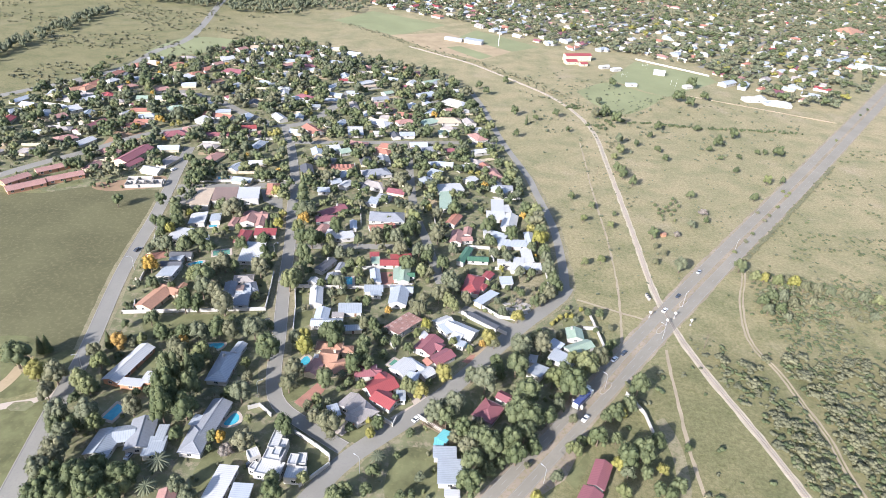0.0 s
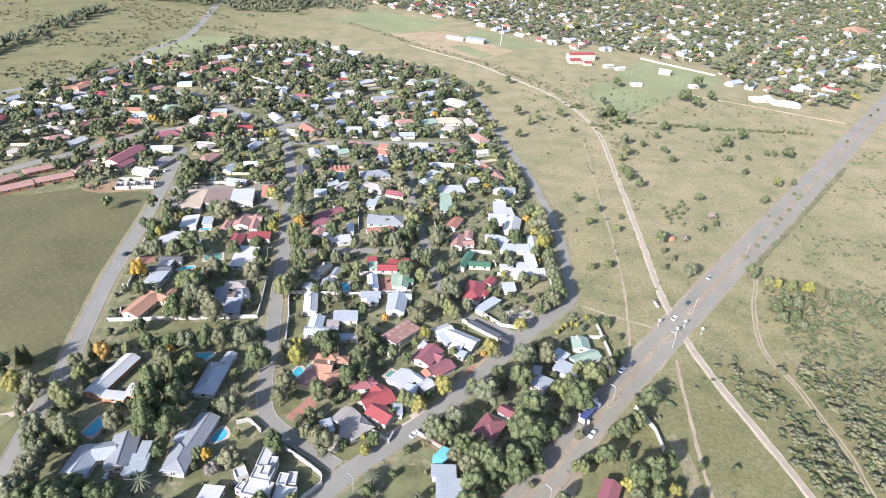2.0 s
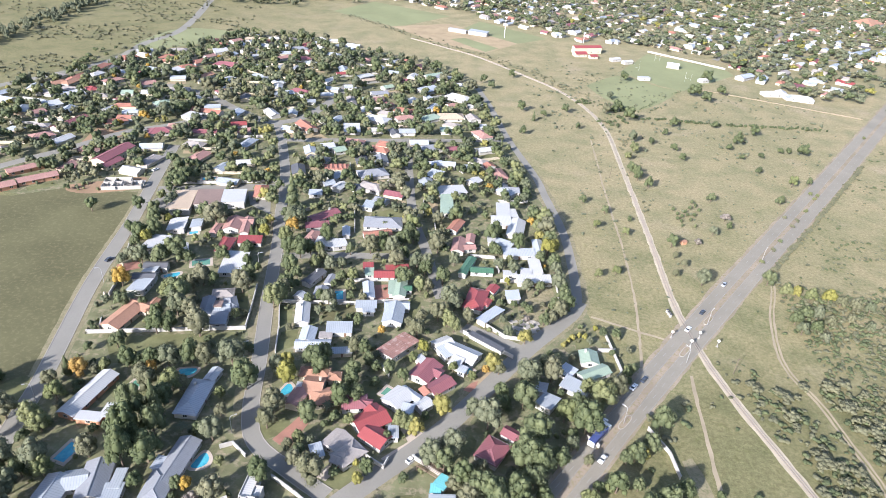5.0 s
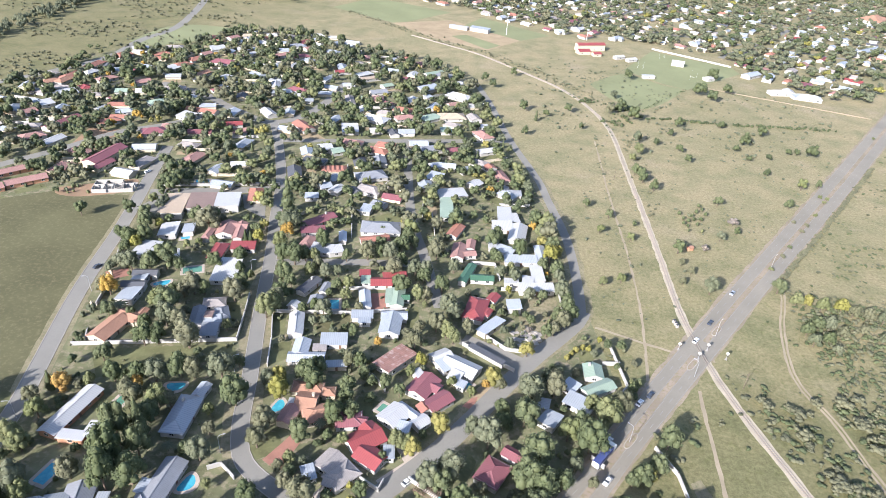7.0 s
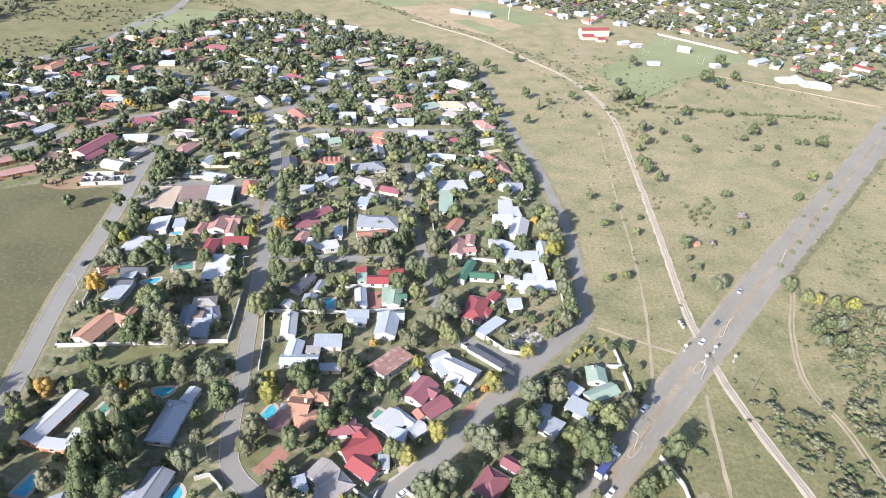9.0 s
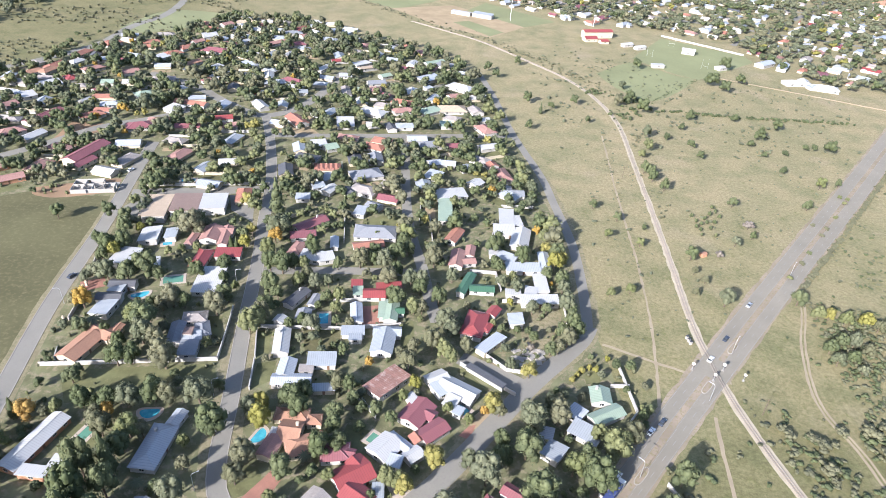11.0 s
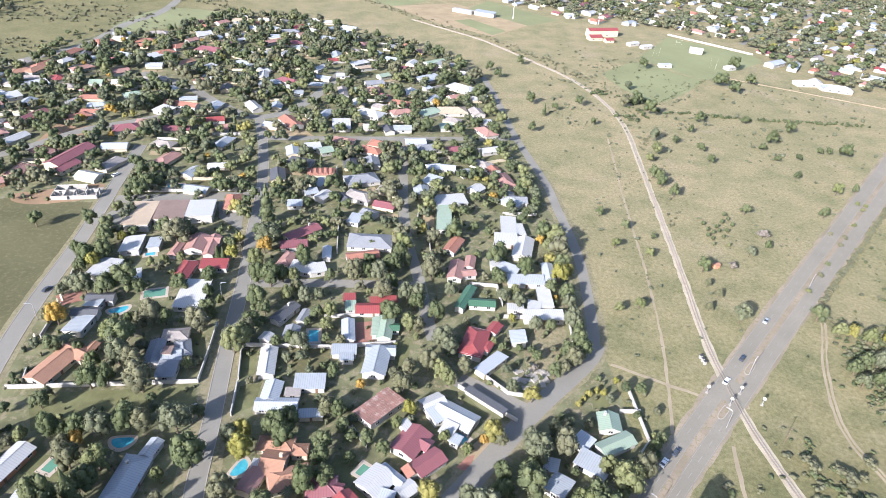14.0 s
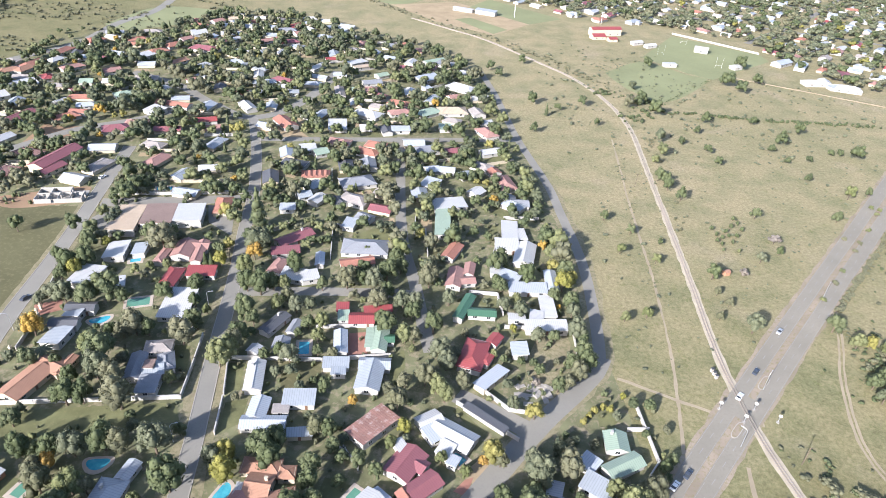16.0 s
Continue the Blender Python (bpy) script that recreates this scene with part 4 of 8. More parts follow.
house("white", (-53.8, 147.2, 9.0, 6.4, 351, 3.2, "p"), (-53.4, 152.0, 6.6, 5.3, 353, 4.4, "p"), (-44.7, 146.2, 6.8, 5.4, 358, 2.9, "p"), (-54.6, 159.7, 8.8, 3.8, 86, 3.8, "p"), (-46.6, 151.3, 3.2, 4.7, 357, 3.3, "p"), (-43.8, 152.4, 3.0, 4.8, 5, 2.7, "p"), (-61.0, 153.0, 3.9, 4.3, 34, 3.0, "p"), (-52.6, 152.7, 2.9, 3.8, 356, 5.0, "p"), (-59.2, 147.8, 2.5, 3.4, 342, 2.6, "p"), (-51.7, 157.8, 3.0, 3.9, 356, 3.5, "p"), label="white modern villa with flat parapet roofs in steps")
house("white", (-68.2, 140.1, 13.7, 6.2, 264, 2.7, "m"), (-60.5, 137.4, 5.7, 5.7, 91, 2.6, "f", "blue"))
house("blue", (-86.2, 196.8, 17.5, 7.8, 88, 2.7, "h"), (-83.8, 209.0, 6.5, 3.7, 80, 2.7, "g"))
house("orange", (-44.8, 207.1, 7.3, 8.5, 357, 3.0, "g"), (-46.1, 214.6, 11.4, 5.0, 2, 2.7, "h"), (-38.8, 202.4, 12.4, 7.5, 22, 2.7, "h"), (-49.7, 200.3, 8.5, 5.2, 77, 2.7, "g", "pink"), (-38.0, 213.0, 4.8, 4.0, 6, 2.7, "h"), (-49.5, 205.7, 3.0, 4.0, 0, 2.5, "f", "white"), walls="cream")
house("red", (-21.2, 192.2, 12.1, 8.5, 37, 2.7, "g"), (-18.4, 184.9, 9.5, 7.0, 328, 2.7, "g"), (-20.4, 196.4, 5.3, 5.5, 315, 2.7, "g"), (-28.3, 200.3, 9.1, 6.5, 10, 2.7, "h", "maroon"), (-23.5, 200.2, 3.0, 3.0, 355, 2.7, "g", "maroon"), (-12.5, 187.2, 3.2, 5.0, 6, 2.4, "f", "silver"))
house("taupe", (-31.3, 181.4, 8.1, 7.0, 59, 2.7, "g"), (-26.4, 176.6, 10.0, 7.0, 47, 2.7, "h"), (-29.9, 174.0, 3.0, 4.0, 344, 2.7, "g"), (-37.1, 176.2, 3.8, 5.0, 26, 2.7, "m", "silver"))
house("white", (-12.5, 204.1, 9.2, 8.5, 54, 2.7, "g"), (-8.0, 206.6, 9.1, 3.2, 322, 2.7, "g", "blue"), (-2.9, 202.0, 5.7, 4.5, 44, 2.7, "g"), (-8.6, 198.5, 4.2, 4.0, 348, 2.7, "m", "blue"))
house("maroon", (-3.4, 220.4, 11.7, 8.5, 63, 2.7, "g"), (1.3, 219.6, 3.6, 4.5, 330, 2.7, "g"), (2.8, 212.6, 10.4, 6.0, 44, 2.7, "g"), (-5.6, 226.5, 3.0, 4.5, 36, 2.7, "f", "white"), (-2.2, 208.9, 3.9, 4.0, 306, 2.7, "g", "brick"))
house("white", (10.9, 232.8, 14.2, 8.0, 331, 2.7, "g"), (2.9, 237.5, 7.8, 7.0, 36, 2.7, "g"), (3.8, 232.2, 3.8, 6.0, 38, 2.7, "m", "blue"), (8.6, 226.6, 4.5, 5.0, 333, 2.7, "m"), (11.2, 222.6, 3.0, 3.5, 336, 2.3, "f", "blue"))
house("rust", (-16.8, 232.4, 11.9, 8.6, 231, 2.7, "m"), (-12.2, 238.1, 4.6, 8.9, 228, 2.7, "m"))
house("silver", (-19.9, 256.0, 14.0, 8.2, 88, 3.0, "g"), (-19.2, 262.4, 11.0, 5.0, 4, 2.7, "g"), (-33.0, 260.9, 8.9, 4.5, 7, 2.5, "m"), (-31.4, 257.1, 4.8, 3.2, 7, 2.4, "f"))
house("white", (-59.6, 251.4, 14.1, 5.5, 100, 2.7, "g"))
house("blue", (-53.9, 237.0, 8.9, 5.7, 92, 2.7, "g"), (-50.6, 231.1, 14.0, 4.9, 6, 2.7, "g"), (-46.6, 237.4, 5.0, 3.3, 7, 2.4, "f", "taupe"))
house("silver", (-41.8, 242.7, 10.4, 6.2, 7, 2.7, "m"))
house("silver", (-38.1, 228.4, 7.7, 2.8, 10, 2.5, "m"), walls="cream")
house("blue", (-33.6, 272.6, 12.5, 4.4, 101, 2.7, "g"))
house("sage", (-19.2, 276.2, 13.4, 5.4, 91, 2.7, "g"), (-15.7, 276.5, 3.5, 3.6, 7, 2.7, "g", "green"), (-23.3, 276.3, 10.8, 2.2, 275, 2.4, "m"))
house("red", (-28.1, 287.2, 9.6, 6.0, 8, 2.7, "g"), (-36.8, 293.0, 4.6, 4.6, 8, 2.5, "m"), (-35.4, 287.8, 3.9, 5.1, 8, 2.4, "m", "sage"), (-22.5, 293.6, 11.0, 3.1, 13, 2.5, "m"))
house("dark", (-60.8, 280.2, 12.7, 4.7, 65, 2.7, "g"))
house("slate", (-52.9, 278.9, 7.4, 3.2, 82, 2.7, "g"), (-55.2, 268.9, 6.0, 5.2, 91, 2.7, "g"))
house("white", (-63.8, 264.6, 4.0, 4.1, 74, 2.7, "g"))
house("maroon", (-69.1, 342.3, 17.9, 6.7, 47, 2.7, "g"), (-70.2, 330.5, 12.3, 5.0, 17, 2.5, "m"))
house("pink", (-70.0, 318.6, 10.8, 5.5, 80, 2.7, "h"), (-61.6, 312.3, 10.5, 7.0, 353, 2.7, "m", "white"), (-54.8, 312.4, 7.1, 6.0, 24, 2.7, "m", "white"))
house("slate", (-35.1, 339.0, 21.0, 11.8, 4, 2.7, "h"))
house("brick", (-36.7, 326.2, 14.9, 5.7, 20, 2.7, "g"))
house("blue", (-53.6, 326.5, 9.7, 3.3, 100, 2.4, "g"))
house("orange", (-133.5, 239.6, 15.2, 8.4, 76, 2.7, "g"), (-129.3, 248.2, 10.5, 5.9, 159, 2.7, "g"), (-124.9, 248.6, 9.1, 2.9, 86, 2.7, "g"), walls="cream")
house("slate", (-101.5, 251.1, 12.6, 5.0, 101, 2.7, "g"), (-95.0, 250.6, 6.8, 7.0, 21, 2.7, "g", "silver"), (-98.0, 261.6, 9.3, 6.0, 13, 2.7, "h", "taupe"), (-93.3, 242.6, 6.5, 7.0, 7, 2.7, "m"), (-92.1, 254.4, 8.8, 5.0, 295, 2.7, "h"), (-96.1, 250.6, 3.0, 3.5, 7, 4.2, "f", "brown"))
house("dark", (-136.2, 279.4, 10.6, 4.7, 8, 3.2, "g"), (-137.4, 269.6, 9.9, 4.3, 8, 3.2, "g"), (-136.2, 262.5, 9.3, 7.4, 267, 2.7, "m", "silver"), (-137.1, 275.4, 4.2, 5.9, 269, 2.7, "m", "silver"))
house("white", (-144.7, 299.3, 13.0, 9.4, 87, 3.4, "f"), (-130.3, 297.5, 7.1, 3.6, 113, 2.5, "f"))
house("white", (-101.0, 286.1, 11.0, 16.4, 4, 2.7, "m"))
house("red", (-111.2, 303.4, 14.1, 6.2, 90, 2.7, "h"), (-100.5, 309.1, 11.5, 6.1, 8, 2.7, "m"))
house("pink", (-114.3, 324.8, 12.8, 8.1, 94, 3, "g"), (-111.0, 328.6, 12.8, 5.3, 3, 2.7, "g"), (-107.2, 324.2, 16.8, 4.2, 98, 2.7, "g"), (-121.5, 318.7, 10.7, 3.4, 89, 2.7, "h"))
house("white", (-142.4, 319.7, 12.5, 8.4, 281, 2.7, "m"))
house("silver", (-133.1, 322.2, 8.5, 5.1, 282, 2.7, "m"))
house("tan", (-149.9, 344.9, 22.6, 11.9, 100, 4.2, "f"), (-136.6, 350.2, 18.2, 13.5, 102, 4.4, "f", "brown"), (-123.5, 353.8, 16.0, 12.7, 102, 4.3, "f", "white"), label="long flat-roofed hall in tan, brown and white sections", category="hall")
house("brick", (5.3, 341.6, 13.0, 5.7, 70, 2.7, "g"))
house("pink", (7.4, 320.5, 13.8, 6.2, 85, 2.7, "g"), (13.6, 327.8, 8.8, 4.1, 85, 2.7, "g"), (13.1, 318.9, 6.0, 4.6, 16, 2.7, "g"))
house("green", (12.2, 300.0, 16.5, 3.7, 72, 3, "g"), (19.4, 297.3, 11.1, 4.6, 2, 2.7, "g"))
house("red", (16.6, 271.6, 16.3, 8.6, 77, 3, "h"), (24.5, 281.2, 6.1, 4.1, 63, 2.7, "g"), (21.7, 270.0, 6.1, 2.8, 67, 2.7, "h"))
house("blue", (33.9, 276.8, 7.0, 5.6, 275, 2.7, "m"))
house("blue", (23.1, 260.2, 13.6, 4.7, 230, 2.7, "m"), walls="cream")
house("white", (45.2, 291.7, 16.8, 5.4, 7, 3, "m"), (46.7, 304.5, 14.5, 5.2, 274, 2.7, "m"), (41.8, 297.8, 6.5, 4.9, 83, 2.7, "f"), (33.6, 295.9, 6.5, 3.8, 2, 2.5, "f"))
house("blue", (39.2, 316.7, 16.3, 6.0, 5, 2.7, "m"), (50.0, 324.2, 14.3, 4.7, 93, 2.7, "g"), (31.6, 324.7, 9.3, 5.6, 333, 2.7, "m"), (25.4, 328.6, 6.0, 4.4, 90, 2.5, "f", "white"))
house("white", (31.1, 350.3, 11.0, 8.5, 4, 2.7, "m"), (39.3, 344.1, 18.0, 8.6, 81, 2.7, "g"))
house("white", (32.7, 364.5, 17.2, 7.3, 90, 2.7, "f"), (37.8, 361.5, 5.3, 9.9, 9, 2.5, "f"))
house("sage", (63.7, 235.9, 7.6, 7.0, 90, 2.7, "g"), (64.4, 226.5, 13.1, 5.3, 31, 2.7, "g"), (53.6, 226.4, 5.5, 5.5, 320, 2.5, "m", "blue"))
house("silver", (55.6, 217.4, 10.5, 6.3, 328, 2.7, "m"), (43.8, 208.1, 7.4, 6.1, 235, 2.7, "m"), (42.0, 215.6, 5.0, 3.9, 255, 2.5, "m", "blue"))
house("maroon", (22.3, 182.4, 10.7, 8.1, 60, 2.7, "h"), (29.5, 190.4, 6.9, 4.2, 328, 2.7, "g"))
house("teal", (5.6, 167.7, 5.2, 3.7, 240, 2.5, "m"), (3.6, 165.0, 3.0, 2.5, 356, 2.3, "m"))
house("silver", (8.0, 151.7, 10.4, 7.8, 92, 2.6, "f"), (5.9, 160.0, 4.9, 7.6, 93, 2.6, "f"), (9.0, 142.8, 2.5, 4.4, 92, 2.3, "f", "white"))
house("maroon", (61.0, 155.0, 12.0, 5.4, 66, 3, "g"), (55.5, 144.5, 8.5, 6.5, 61, 2.7, "g"))
house("pink", (-83.6, 133.8, 4.5, 5.1, 99, 2.7, "g"))
house("pink", (-270.2, 354.3, 16.0, 6.8, 62, 2.7, "g"), walls="brick", label="long row of face-brick townhouses with faded pink tiled roof")
house("pink", (-258.3, 374.2, 19.2, 6.8, 48, 2.7, "g"), walls="brick", label="long row of face-brick townhouses with faded pink tiled roof")
house("pink", (-259.0, 346.5, 21.0, 8.0, 45, 2.7, "g"), walls="brick", label="long row of face-brick townhouses with faded pink tiled roof")
house("pink", (-243.6, 362.8, 21.0, 7.4, 42, 2.7, "g"), walls="brick", label="long row of face-brick townhouses with faded pink tiled roof")
house("maroon", (-216.9, 401.5, 28.9, 9.6, 78, 4.5, "g"), (-213.4, 390.5, 14.2, 6.7, 73, 2.8, "g"), walls="cream", label="church hall with a steep maroon roof and cream gable", category="church")


def unfinished_house(x, y, turn):
    """Roofless walls of a house under construction, with door gaps and a few gable peaks."""
    ob = tagged(new("unfinished_house"), "half-built house of bare pale walls without a roof", "house")
    ob.matrix_basis = pose(x, y, 0, 0, 0, turn)
    PLOTS.append((x, y, 12.0, 8.0, radians(turn)))
    runs = [(-11, -6, 11, -6), (-11, 6, 4, 6), (-11, -6, -11, 6), (11, -6, 11, 1), (4, 1, 11, 1), (4, 1, 4, 6), (-5, -6, -5, 6), (0, -6, 0, 1), (5, -6, 5, 1), (-11, 0, -5, 0), (-5, 1, 4, 1)]
    for k, (xa, ya, xb, yb) in enumerate(runs):
        d = math.hypot(xb - xa, yb - ya)
        bm = bmesh.new()
        gap = d * (0.35 + 0.06 * (k % 4))
        top = (2.3, 2.7, 2.2, 3.0)[k % 4]
        box(bm, 0.12, -0.12, 0, gap, 0.12, top)
        box(bm, gap + 1.3, -0.12, 0, d - 0.12, 0.12, top)
        box(bm, gap, -0.12, 2.1, gap + 1.3, 0.12, top)
        part("wall", bm, GREYWALL, ob, at=pose(xa, ya, 0, 0, 0, math.degrees(math.atan2(yb - ya, xb - xa))))
    bm = bmesh.new()
    box(bm, -11.4, -6.4, 0, 11.4, 6.4, 0.16)
    part("floor_slab", bm, KERB, ob)


unfinished_house(-193.5, 365.1, 14)
house("dark", (21.1, 241.7, 16.7, 2.2, 324, 2.2, "f"), label="long low dark-roofed carport beside a white wall", category="carport")

# ---- the middle of the suburb ----
house("white", (1.3, 387.2, 17.4, 10.7, 17, 2.7, "f"), (-0.8, 367.0, 24.9, 6.8, 273, 2.7, "m", "sage"))
house("pink", (31.5, 417.0, 17.6, 9, 289, 2.7, "h"), fine=False)
house("brick", (25.5, 430.1, 5.9, 7, 298, 2.7, "g"), fine=False)
house("silver", (35.8, 391.6, 11.7, 8, 326, 2.7, "h"), fine=False)
house("white", (23.3, 458.6, 12.6, 7, 28, 2.7, "g"), fine=False)
house("blue", (-1.6, 427.9, 8.4, 7, 359, 2.7, "g"), fine=False)
house("white", (15.5, 403.3, 8.2, 7, 54, 2.7, "g"), fine=False)
house("taupe", (18.3, 436.6, 12.0, 8, 332, 2.7, "h"), fine=False)
house("silver", (8.8, 423.4, 7.1, 7, 36, 2.7, "g"), fine=False)
house("brick", (-80.0, 407.2, 9.0, 3.0, 103, 2.9, "h"), (-77.1, 407.7, 9.0, 3.0, 102, 2.9, "h"), (-74.2, 408.3, 9.0, 3.0, 102, 2.9, "h"), (-71.3, 408.8, 9.0, 3.0, 102, 2.9, "h"), (-68.4, 409.3, 9.0, 3.0, 101, 2.9, "h"), walls="cream", label="row of five narrow terracotta hipped roofs over cream walls", fine=False)
house("slate", (-39.8, 366.0, 7.9, 6.3, 333, 2.7, "g"), (-45.9, 358.5, 5.7, 7.4, 350, 2.7, "m", "silver"), fine=False)
house("blue", (-79.6, 369.4, 7.5, 5.3, 10, 2.7, "m"), fine=False)
house("silver", (-72.8, 395.7, 8.1, 7.4, 60, 2.7, "g"), (-75.2, 384.6, 7.1, 7.4, 34, 2.7, "g", "silver"), (-67.3, 380.9, 9.2, 6.3, 69, 2.7, "g", "white"), fine=False)
house("dark", (-55.7, 380.2, 7.7, 6.3, 312, 2.7, "g"), (-48.1, 383.5, 15.4, 9.5, 341, 2.7, "h", "taupe"), fine=False)
house("slate", (-50.1, 403.9, 18.4, 11.6, 26, 2.7, "h"), fine=False)
house("blue", (-10.0, 408.5, 8.9, 9.5, 337, 2.7, "m"), fine=False)
house("dark", (-89.5, 420.1, 14.9, 9.5, 349, 2.7, "h"), fine=False)
house("pink", (-278.1, 425.0, 15.0, 9.5, 49, 2.7, "h"), fine=False)
house("slate", (-47.7, 426.8, 12.3, 8.5, 284, 2.7, "g"), fine=False)
house("blue", (-10.6, 427.1, 8.0, 7.4, 23, 2.7, "g"), fine=False)
house("white", (-86.5, 441.8, 9.3, 8.5, 23, 2.7, "m"), (-78.6, 438.9, 8.4, 8.5, 37, 2.7, "g", "sage"), fine=False)
house("brick", (-51.2, 444.2, 14.7, 8.5, 342, 2.7, "h"), fine=False)
house("maroon", (-207.7, 449.2, 15.9, 10.6, 28, 2.7, "h"), fine=False)
house("slate", (-16.3, 454.1, 18.5, 9.5, 27, 2.7, "h"), fine=False)
house("maroon", (-275.7, 442.7, 8.4, 8.5, 69, 2.7, "g"), (-272.0, 456.2, 19.2, 8.5, 76, 2.7, "g", "maroon"), fine=False)
house("pink", (-199.6, 459.9, 13.8, 9.5, 12, 2.7, "h"), fine=False)
house("brick", (-245.5, 460.8, 15.3, 8.5, 49, 2.7, "h"), fine=False)
house("pink", (-151.8, 460.9, 9.6, 8.5, 24, 2.7, "g"), fine=False)
house("pink", (-306.5, 468.2, 8.7, 8.5, 62, 2.7, "g"), fine=False)
house("brick", (-242.4, 470.5, 10.6, 6.3, 6, 2.7, "g"), fine=False)
house("red", (-162.6, 472.5, 17.3, 7.4, 23, 2.7, "g"), fine=False)
house("brick", (-110.5, 479.4, 18.9, 9.5, 310, 2.7, "g"), fine=False)
house("white", (-76.5, 480.6, 11.6, 13.8, 12, 2.7, "m"), fine=False)
house("white", (-57.5, 482.5, 9.0, 6.3, 12, 2.7, "h"), fine=False)
house("blue", (-243.9, 482.6, 12.5, 7.4, 25, 2.7, "h"), fine=False)
house("brick", (-191.4, 496.1, 23.5, 7.4, 351, 2.7, "g"), (-198.0, 482.6, 11.7, 9.5, 335, 2.7, "m", "white"), fine=False)
house("dark", (-44.5, 480.1, 11.0, 6.3, 290, 2.7, "g"), (-35.6, 484.0, 11.8, 8.5, 12, 2.7, "g", "silver"), fine=False)
house("white", (-262.5, 484.7, 7.8, 6.3, 75, 2.7, "g"), fine=False)
house("white", (-305.1, 487.0, 9.3, 9.5, 51, 2.7, "m"), fine=False)
house("sage", (-6.6, 492.0, 7.8, 7.4, 12, 2.7, "m"), fine=False)
house("white", (-143.0, 502.9, 16.4, 7.4, 308, 2.7, "g"), fine=False)
house("pink", (21.4, 489.0, 16.0, 9.5, 301, 2.7, "h"), (21.2, 505.9, 8.4, 5.3, 20, 2.7, "m", "white"), fine=False)
house("slate", (-309.6, 506.1, 5.9, 7.4, 64, 2.7, "g"), fine=False)
house("white", (-60.9, 506.5, 19.9, 11.6, 336, 2.7, "h"), fine=False)
house("sage", (-230.4, 507.0, 13.0, 9.5, 44, 2.7, "h"), fine=False)
house("maroon", (-264.5, 507.9, 8.7, 7.4, 56, 2.7, "g"), fine=False)
house("white", (-302.5, 511.9, 13.3, 11.6, 49, 2.7, "m"), fine=False)
house("taupe", (-325.8, 512.2, 13.0, 8.5, 353, 2.7, "g"), fine=False)
house("pink", (-39.4, 514.0, 16.0, 8.5, 28, 2.7, "h"), fine=False)
house("sage", (-20.1, 518.3, 18.0, 10.6, 44, 2.7, "h"), fine=False)
house("tan", (-3.3, 524.3, 20.5, 12.6, 12, 2.7, "h"), fine=False)
house("taupe", (14.4, 524.7, 12.6, 8.5, 292, 2.7, "g"), fine=False)
house("sage", (-267.2, 526.1, 9.0, 8.5, 14, 2.7, "g"), fine=False)
house("red", (-154.5, 527.9, 6.9, 8.5, 337, 2.7, "g"), fine=False)
house("red", (-297.4, 528.4, 11.7, 7.4, 316, 2.7, "h"), fine=False)
house("slate", (-146.1, 529.0, 11.2, 5.3, 42, 2.7, "m"), fine=False)
house("orange", (-330.7, 536.3, 16.6, 8.5, 58, 2.7, "h"), fine=False)
house("silver", (-119.5, 536.5, 6.4, 5.3, 13, 2.7, "m"), fine=False)
house("taupe", (-231.4, 542.4, 16.6, 8.5, 14, 2.7, "h"), fine=False)
house("maroon", (-55.2, 542.6, 7.8, 7.4, 328, 2.7, "g"), fine=False)
house("maroon", (-194.0, 544.6, 15.6, 9.5, 325, 2.7, "h"), fine=False)
house("taupe", (-87.7, 545.0, 21.0, 6.3, 286, 2.7, "g"), fine=False)
house("white", (-127.6, 548.2, 13.0, 5.3, 13, 2.7, "g"), fine=False)
house("sage", (-79.6, 551.2, 5.4, 5.3, 326, 2.7, "m"), fine=False)
house("pink", (-4.3, 553.0, 7.3, 7.4, 35, 2.7, "g"), fine=False)
house("pink", (-262.9, 553.3, 12.4, 8.5, 44, 2.7, "g"), fine=False)
house("silver", (-146.9, 554.0, 17.2, 8.5, 22, 2.7, "h"), fine=False)
house("pink", (-293.6, 554.2, 16.5, 7.4, 56, 2.7, "h"), fine=False)
house("orange", (-323.2, 542.3, 16.2, 8.5, 81, 2.7, "h"), (-324.2, 555.3, 21.6, 9.5, 79, 2.7, "h", "brick"), fine=False)
house("maroon", (-133.7, 561.5, 19.1, 8.5, 336, 2.7, "h"), fine=False)
house("brick", (-322.5, 590.8, 19.8, 8.5, 83, 2.7, "h"), (-314.4, 568.3, 12.6, 7.4, 73, 2.7, "h", "white"), fine=False)
house("blue", (-25.2, 569.5, 6.2, 5.3, 42, 2.7, "m"), fine=False)
house("slate", (-68.0, 572.4, 14.4, 8.5, 26, 2.7, "g"), fine=False)
house("white", (1.8, 576.4, 23.3, 12.6, 329, 2.7, "h"), fine=False)
house("silver", (-298.8, 578.2, 9.3, 6.3, 15, 2.7, "m"), fine=False)
house("white", (-203.3, 579.6, 13.7, 6.3, 71, 2.7, "m"), fine=False)
house("blue", (-95.6, 584.9, 10.2, 6.3, 14, 2.7, "h"), fine=False)
house("orange", (-226.4, 586.8, 15.9, 7.4, 63, 2.7, "g"), fine=False)
house("sage", (-63.3, 592.3, 9.9, 7.4, 43, 2.7, "g"), fine=False)
house("blue", (-25.5, 592.8, 19.5, 10.6, 43, 2.7, "m"), fine=False)
house("white", (-257.4, 593.0, 19.8, 8.5, 68, 2.7, "m"), fine=False)
house("silver", (-179.7, 596.6, 17.6, 8.5, 335, 2.7, "h"), fine=False)
house("white", (-117.6, 599.8, 16.6, 6.3, 69, 2.7, "g"), fine=False)
house("white", (0.3, 613.7, 11.2, 8.5, 14, 2.7, "h"), fine=False)
